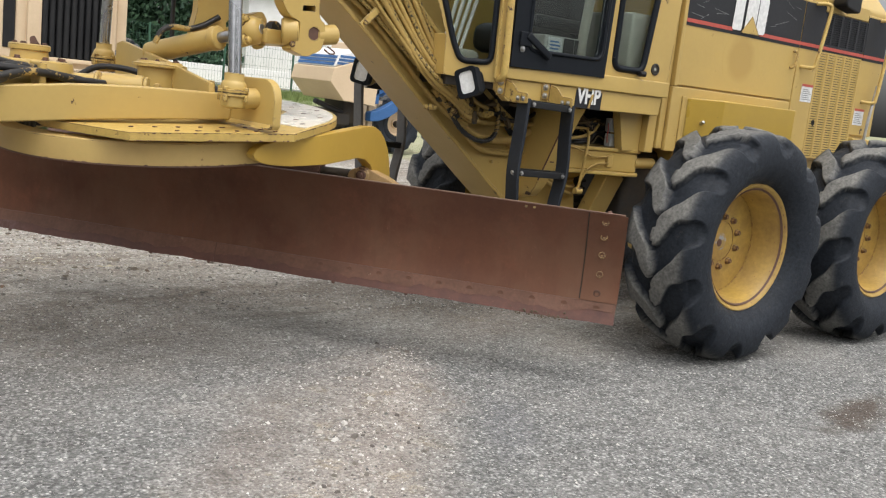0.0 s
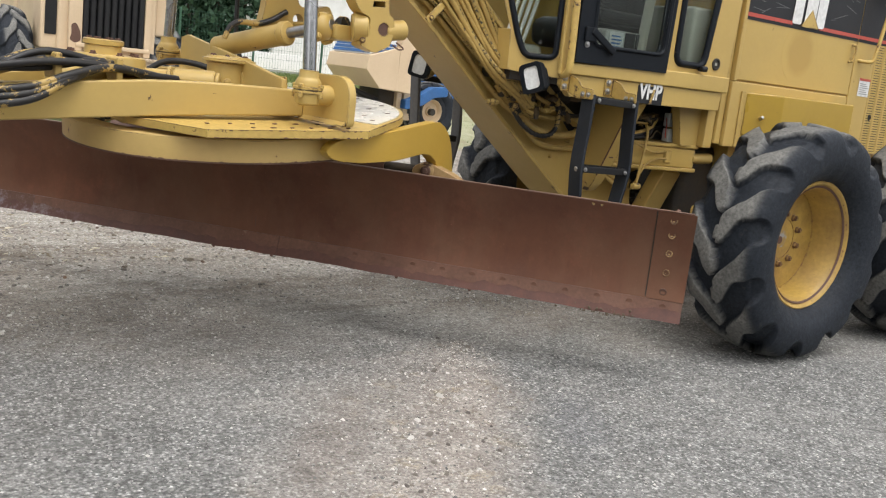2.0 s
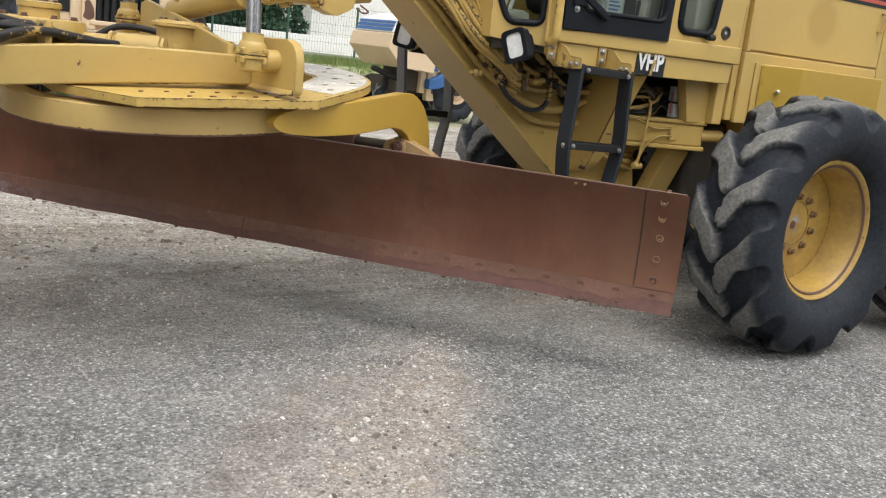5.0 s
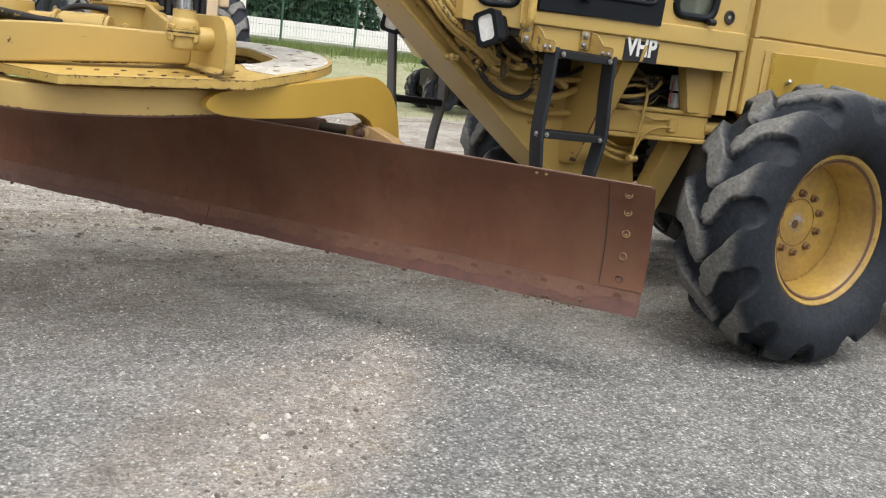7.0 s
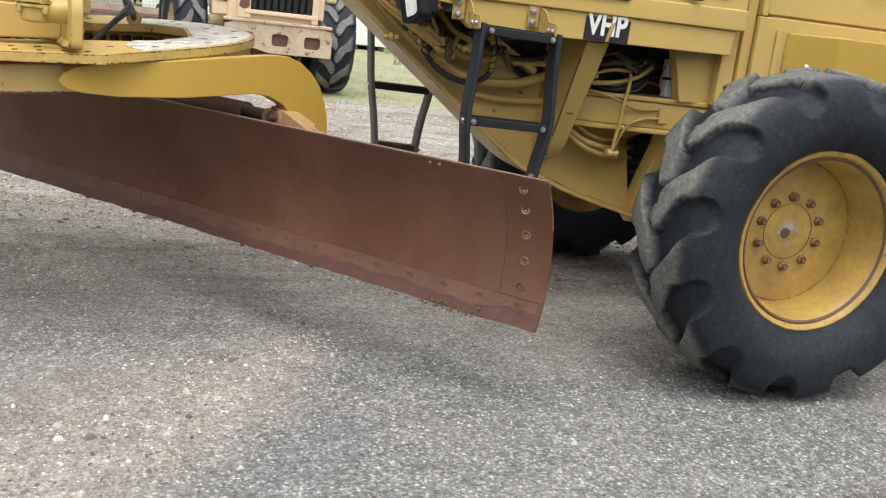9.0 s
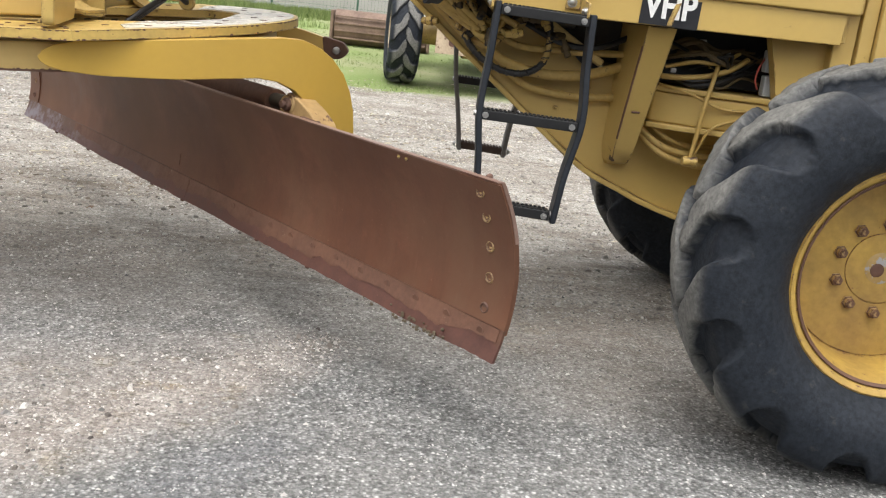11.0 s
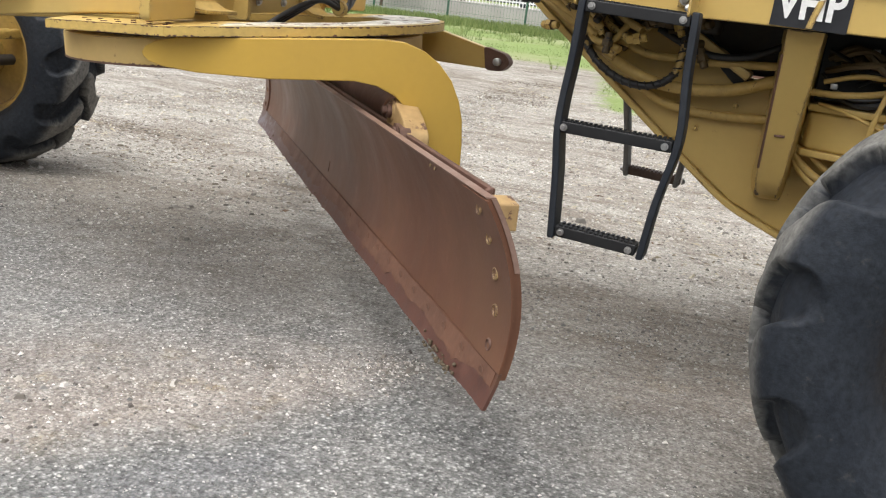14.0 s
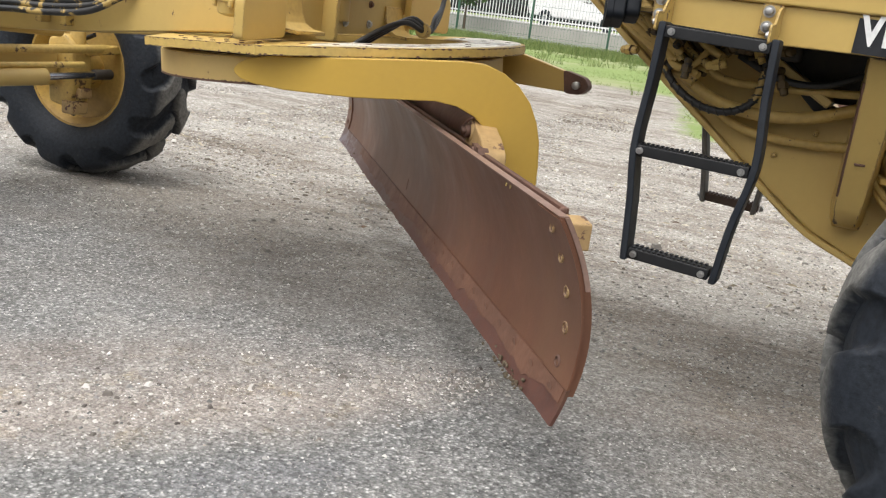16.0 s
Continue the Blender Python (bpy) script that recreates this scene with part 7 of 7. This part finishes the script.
def mesh_fence():
    z0 = rise(0, FENCE_Y)
    f = thing("mesh_fence", "green wire mesh fence along the edge of the yard", "fence", pose(0, FENCE_Y, z0))
    for k in range(-12, 15):
        x = 2.5 * k + 1.0
        part("post", box((x - 0.03, -0.03, 0), (x + 0.03, 0.03, 1.9), 0.006), GREEN, f)
    b = bmesh.new()
    for z in (0.05, 0.35, 0.65, 0.95, 1.25, 1.55, 1.85):
        box((-29, -0.0035, z - 0.0035), (36, 0.0035, z + 0.0035), 0, None, b)
    part("rail_wires", b, GREEN, f)
    me_v, me_f = [], []
    n = 0
    x = -29.0
    while x < 36:
        for dx, dy in ((-0.0022, -0.0022), (0.0022, -0.0022), (0.0022, 0.0022), (-0.0022, 0.0022)):
            me_v.append((x + dx, dy, 0.0))
            me_v.append((x + dx, dy, 1.88))
        for k in range(4):
            a, c = n + 2 * k, n + 2 * ((k + 1) % 4)
            me_f.append((a, c, c + 1, a + 1))
        n += 8
        x += 0.10
    me = bpy.data.meshes.new("wire_mesh")
    me.from_pydata(me_v, [], me_f)
    me.materials.append(GREEN)
    o = new("wire_mesh", me)
    o.parent = f
    o["kind"] = "stuff"


mesh_fence()

# road and white kerb wall behind the fence
rz = rise(0, 40)
road = box((-60, 31.5, rz - 0.06), (70, 37.5, rz + 0.01), 0)
tagged(mesh_object("road", road, surface("road_grey", (0.20, 0.20, 0.20), (0.14, 0.14, 0.14), 0.9, big=0.5)), "pale grey road behind the fence", "road", kind="structure")
wall = box((2.5, 39.0, rz - 0.1), (34, 39.25, rz + 0.72), 0.02)
tagged(mesh_object("wall_garden", wall, WHITE), "low white rendered garden wall below the hedge", "wall", kind="structure")

# white picket fence on the other stretch
tagged(mesh_object("pavement", box((-60, 38.2, rz - 0.2), (2.2, 60, rz + 0.55), 0.02), CONCRETE), "raised grey concrete pavement behind the road", "pavement", kind="structure")
pf = thing("picket_fence", "white upright bar fence along the road", "fence", pose(0, 38.6, rz + 0.55))
b = bmesh.new()
for z in (0.2, 1.15):
    box((-32, -0.02, z - 0.03), (2.2, 0.02, z + 0.03), 0, None, b)
part("rails", b, WHITE, pf)
pk = box((-0.018, -0.012, 0), (0.018, 0.012, 1.3), 0)
PK = mesh_object("picket", pk, WHITE).data
bpy.data.objects.remove(bpy.data.objects["picket"])
for k in range(240):
    o = new("picket", PK)
    o.parent = pf
    o.matrix_local = pose(-31.9 + 0.142 * k, -0.03, 0)

# white van behind the pickets
van = thing("van", "white panel van parked behind the white fence", "van", pose(-9.4, 43.0, rz + 0.55))
part("body", prism(rounded([(-2.2, 0.4), (2.4, 0.4), (2.4, 1.0), (1.7, 1.15), (1.2, 1.9), (-2.1, 2.0), (-2.3, 1.2)], 0.15), -0.9, 0.9, "xz", 0.06), WHITE, van)
part("windscreen", prism(rounded([(0.3, 1.15), (1.5, 1.15), (1.1, 1.75), (0.3, 1.8)], 0.06), -0.915, -0.895, "xz", 0), BLACK, van)
for x in (-1.4, 1.5):
    far_wheel(van, -9.4 + x, 43.0 - 0.85, rz + 0.89, 0.34, 0.22, 0, GREYP)

# white building
hall = thing("warehouse", "white sheet-metal warehouse wall behind the fence", "building", pose(26.6, 43.0, rz))
part("wall", box((-5.5, 0, 0), (16, 6, 4.2), 0.05), WHITE, hall)
part("roof", box((-5.8, -0.3, 4.2), (16.3, 6.3, 4.5), 0.05), GREYP, hall)
part("plinth", box((-5.52, -0.03, 0), (16.02, 0.0, 0.35), 0.01), CONCRETE, hall)


# ---- conifers and shrubs
def foliage_material(name, a, c):
    m, t, b = graph(name)
    info = t.nodes.new("ShaderNodeNewGeometry")
    col = ramp(t, info.outputs["Random Per Island"], [(0.0, a), (1.0, c)])
    t.links.new(col, b.inputs["Base Color"])
    b.inputs["Roughness"].default_value = 0.7
    b.inputs["Specular IOR Level"].default_value = 0.3
    return m


NEEDLE = foliage_material("conifer_green", (0.014, 0.036, 0.020), (0.05, 0.10, 0.05))
LEAF = foliage_material("shrub_green", (0.03, 0.06, 0.015), (0.10, 0.16, 0.05))
BARK = surface("bark", (0.10, 0.075, 0.05), (0.05, 0.04, 0.03), 0.9, big=6, relief=0.5)


def leaves(n, place, size, seed):
    rg = np.random.default_rng(seed)
    V, Fc = [], []
    for k in range(n):
        p, s = place(rg)
        s *= size * rg.uniform(0.6, 1.3)
        d = rg.normal(size=3)
        d /= np.linalg.norm(d)
        e = np.cross(d, rg.normal(size=3))
        e /= np.linalg.norm(e)
        p = np.array(p)
        i = len(V)
        V += [tuple(p - d * s), tuple(p + e * s * 0.45), tuple(p + d * s), tuple(p - e * s * 0.45)]
        Fc.append((i, i + 1, i + 2, i + 3))
    me = bpy.data.meshes.new("crown")
    me.from_pydata(V, [], Fc)
    return me


def conifer_mesh(seed):
    def place(rg):
        h = rg.random() ** 0.8
        a = rg.uniform(0, 2 * math.pi)
        wav = 1 + 0.18 * math.sin(h * 40 + 3 * math.sin(a * 2)) + 0.15 * math.sin(a * 3 + seed)
        r = (1.25 * (1 - h * 0.85)) * wav * (0.55 + 0.5 * rg.random() ** 0.4)
        return (r * math.cos(a), r * math.sin(a), 0.3 + 6.2 * h - 0.15 * r), 1.0
    return leaves(4200, place, 0.17, seed)


CONE = [conifer_mesh(s) for s in range(3)]
for me in CONE:
    me.materials.append(NEEDLE)
trunk_b = lathe([(0.16, 0), (0.13, 0.5), (0.08, 3.5), (0.01, 6.4)], 10, "z")
TRUNK = mesh_object("trunk", trunk_b, BARK).data
bpy.data.objects.remove(bpy.data.objects["trunk"])
rg = random.Random(4)
for k in range(17):
    x = 3.0 + 1.3 * k + rg.uniform(-0.25, 0.25)
    if x > 19.6:
        break
    tr = thing("conifer", "tall dark green hedge conifer behind the fence", "tree", pose(x, 40.6 + rg.uniform(-0.4, 0.5), rz - 0.05, 0, 0, rg.uniform(0, 360)), "hedge conifers")
    for nm, me in (("trunk", TRUNK), ("crown", CONE[k % 3])):
        o = new(nm, me)
        o.parent = tr
        s = rg.uniform(0.95, 1.15)
        o.matrix_local = Matrix.Diagonal((1.05, 1.05, s, 1))


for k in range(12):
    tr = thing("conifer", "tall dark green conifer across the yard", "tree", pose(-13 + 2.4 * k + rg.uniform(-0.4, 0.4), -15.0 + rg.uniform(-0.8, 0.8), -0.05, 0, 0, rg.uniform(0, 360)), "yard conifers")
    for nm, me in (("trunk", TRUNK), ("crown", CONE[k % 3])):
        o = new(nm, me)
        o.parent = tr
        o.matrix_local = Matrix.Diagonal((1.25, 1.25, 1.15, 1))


def bush_mesh(seed):
    def place(rg):
        v = rg.normal(size=3)
        v /= np.linalg.norm(v)
        r = 0.55 + 0.45 * rg.random()
        return (v[0] * r * 0.9, v[1] * r * 0.9, 1.5 + v[2] * r * 0.8), 1.0
    return leaves(900, place, 0.10, seed)


for x, yv, s in ((-12.2, 36.6, 1.3), (-17.5, 37.2, 1.2)):
    tr = thing("small_tree", "small round evergreen tree beside the road", "tree", pose(x, yv, rz))
    me = bush_mesh(abs(int(x)))
    me.materials.append(LEAF)
    o = new("crown", me)
    o.parent = tr
    o.matrix_local = Matrix.Diagonal((s, s, s, 1))
    o = new("trunk", TRUNK)
    o.parent = tr
    o.matrix_local = Matrix.Diagonal((0.5, 0.5, 0.22, 1))

# grass blades and weeds
def grass():
    rg = np.random.default_rng(8)
    V, Fc = [], []
    def blade_at(x, y, h, w):
        z = rise(x, y) - 0.01
        a = rg.uniform(0, 6.28)
        dx, dy = math.cos(a) * w, math.sin(a) * w
        lx, ly = rg.normal(size=2) * h * 0.35
        i = len(V)
        V.extend([(x - dx, y - dy, z), (x + dx, y + dy, z), (x + lx, y + ly, z + h)])
        Fc.append((i, i + 1, i + 2))
    for k in range(60000):
        y = 12.0 + 17.0 * rg.random() ** 1.2
        x = rg.uniform(-12, 17)
        bare = (y + 0.15 * x < 18.6) and (y < 13.0 or x + 0.21 * (y - 13.0) < 1.75)
        if bare or noise.noise(Vector((x * 0.45, y * 0.45, 0))) < -0.25 or (y < 26 and rg.random() < min(0.72, 0.3 * (x - 2.6))):
            continue
        blade_at(x, y, rg.uniform(0.02, 0.06), 0.006)
    for k in range(5200):
        y = 28.85 - abs(rg.normal()) * (0.45 if k % 14 else 3.5)
        x = rg.uniform(-12, 17)
        for j in range(14):
            blade_at(x + rg.normal() * 0.07, y + rg.normal() * 0.07, rg.uniform(0.10, 0.34), 0.009)
    me = bpy.data.meshes.new("grass")
    me.from_pydata(V, [], Fc)
    me.materials.append(foliage_material("grass_green", (0.09, 0.145, 0.035), (0.25, 0.30, 0.11)))
    tagged(new("grass", me), "short bright green grass with taller weeds", "grass", kind="stuff")


grass()


# loose chippings on the asphalt
def scatter(name, count, place, size, stops, label, category, seed, tall=0.9, stretch=(0.6, 1.0)):
    """Many small low stones or bits in one mesh."""
    rg = np.random.default_rng(seed)
    x, y = place(rg, count)
    s = size * np.exp(rg.normal(size=count) * 0.45)
    a = rg.uniform(0, 2 * np.pi, count)
    st = rg.uniform(stretch[0], stretch[1], count)
    z = np.array([rise(p, q) + (0.012 * noise.noise(Vector((p * 0.6, q * 0.6, 0))) if 1.5 < abs(q - 3) or q < 1 else 0) for p, q in zip(x, y)]) - 0.001
    low = [(-1, -0.6, 0), (1, -0.7, 0), (0.8, 0.8, 0), (-0.9, 0.7, 0)]
    if size >= 0.0045 and tall > 0.4:
        # blunt stones: a smaller, lifted and skewed top
        base = np.array(low + [(0.62 * p + 0.1, 0.58 * q - 0.06, tall * (0.75 + 0.12 * (i % 2))) for i, (p, q, _) in enumerate(low)])
        tri_f = [(4, 5, 6), (4, 6, 7)]
        for i in range(4):
            j = (i + 1) % 4
            tri_f += [(i, j, 4 + j), (i, 4 + j, 4 + i)]
    else:
        base = np.array(low + [(0.1, 0, tall)])
        tri_f = [(0, 1, 4), (1, 2, 4), (2, 3, 4), (3, 0, 4)]
    nb = len(base)
    ca, sa = np.cos(a), np.sin(a)
    V = np.empty((count, nb, 3))
    for k, (px, py, pz) in enumerate(base):
        V[:, k, 0] = x + s * (px * ca - py * st * sa)
        V[:, k, 1] = y + s * (px * sa + py * st * ca)
        V[:, k, 2] = z + s * pz
    Fc = (np.arange(count)[:, None, None] * nb + np.array(tri_f)[None]).reshape(-1, 3)
    me = bpy.data.meshes.new(name)
    me.from_pydata(V.reshape(-1, 3).tolist(), [], Fc.tolist())
    m, t, b = graph(name + "_surface")
    info = t.nodes.new("ShaderNodeNewGeometry")
    col = ramp(t, info.outputs["Random Per Island"], stops)
    t.links.new(col, b.inputs["Base Color"])
    b.inputs["Roughness"].default_value = 0.85
    me.materials.append(m)
    return tagged(new(name, me), label, category, kind="stuff")


STONE = [(0.0, (0.07, 0.07, 0.068)), (0.4, (0.22, 0.215, 0.205)), (0.8, (0.38, 0.37, 0.345)), (1.0, (0.62, 0.60, 0.565))]
scatter("chippings", 70000, lambda rg, n: (rg.uniform(-0.5, 5.6, n), 0.9 + 4.3 * rg.random(n)), 0.0030, STONE, "loose pale stone chippings on the asphalt", "gravel", 3)


def strip_place(rg, n):
    u = rg.uniform(-1.3, 1.15, n)
    v = rg.normal(0, 0.5, n) * (0.31 - 0.26 * np.maximum(u - 0.4, 0.0))
    return 2.2 + 0.643 * u - 0.766 * v, 3.05 + 0.766 * u + 0.643 * v


scatter("sandy_gravel", 5200, strip_place, 0.0032, [(0.0, (0.16, 0.14, 0.12)), (0.5, (0.34, 0.305, 0.27)), (0.85, (0.50, 0.465, 0.42)), (1.0, (0.76, 0.74, 0.71))], "coarser sandy gravel in a worn strip", "gravel", 5)
scatter("pale_pebbles", 230, strip_place, 0.0066, [(0.0, (0.07, 0.06, 0.055)), (0.4, (0.22, 0.195, 0.17)), (0.7, (0.38, 0.355, 0.325)), (1.0, (0.66, 0.64, 0.61))], "pale pebbles and dark crumbs in the worn strip", "pebbles", 25)
scatter("yard_gravel", 60000, lambda rg, n: (rg.uniform(-4.5, 6, n), 4.6 + 8.5 * rg.random(n) ** 0.9), 0.0055, [(0.0, (0.15, 0.14, 0.125)), (0.5, (0.34, 0.32, 0.29)), (0.85, (0.50, 0.48, 0.44)), (1.0, (0.68, 0.66, 0.62))], "scattered gravel on the dirt yard", "gravel", 6)
scatter("dead_leaves", 900, lambda rg, n: (rg.uniform(-4.0, 6, n), rg.uniform(5.5, 13, n)), 0.013, [(0.0, (0.05, 0.03, 0.02)), (1.0, (0.16, 0.10, 0.06))], "brown dead leaves and twigs on the dirt", "leaf litter", 7, 0.25, (0.25, 0.6))
scatter("earth_clods", 2600, lambda rg, n: (rg.normal(-0.4, 1.9, n), rg.normal(6.6, 0.5, n)), 0.007, [(0.0, (0.10, 0.08, 0.06)), (1.0, (0.30, 0.26, 0.21))], "crumbled earth clods along a wheel rut", "earth", 9, 0.6)
scatter("straw", 9000, lambda rg, n: (rg.uniform(-4.0, 6, n), 6.0 + 9.0 * rg.random(n)), 0.016, [(0.0, (0.16, 0.13, 0.09)), (0.5, (0.42, 0.37, 0.27)), (1.0, (0.62, 0.57, 0.45))], "pale dry straw and grass bits on the dirt", "straw", 12, 0.3, (0.10, 0.25))


def rut_place(rg, n):
    k = rg.integers(0, 7, n)
    cx = np.array([-3.0, -2.2, -0.9, 0.6, -0.1, 0.55, -0.9])[k] + rg.normal(0, 0.5, n)
    cy = np.array([10.3, 9.6, 7.2, 13.5, 15.0, 12.6, 17.0])[k] + rg.normal(0, 0.22, n)
    return cx, cy


scatter("turned_earth", 15000, rut_place, 0.0055, [(0.0, (0.06, 0.05, 0.038)), (0.7, (0.17, 0.14, 0.11)), (1.0, (0.34, 0.29, 0.23))], "dark turned earth and litter in low heaps", "earth", 14, 0.5, (0.2, 0.7))
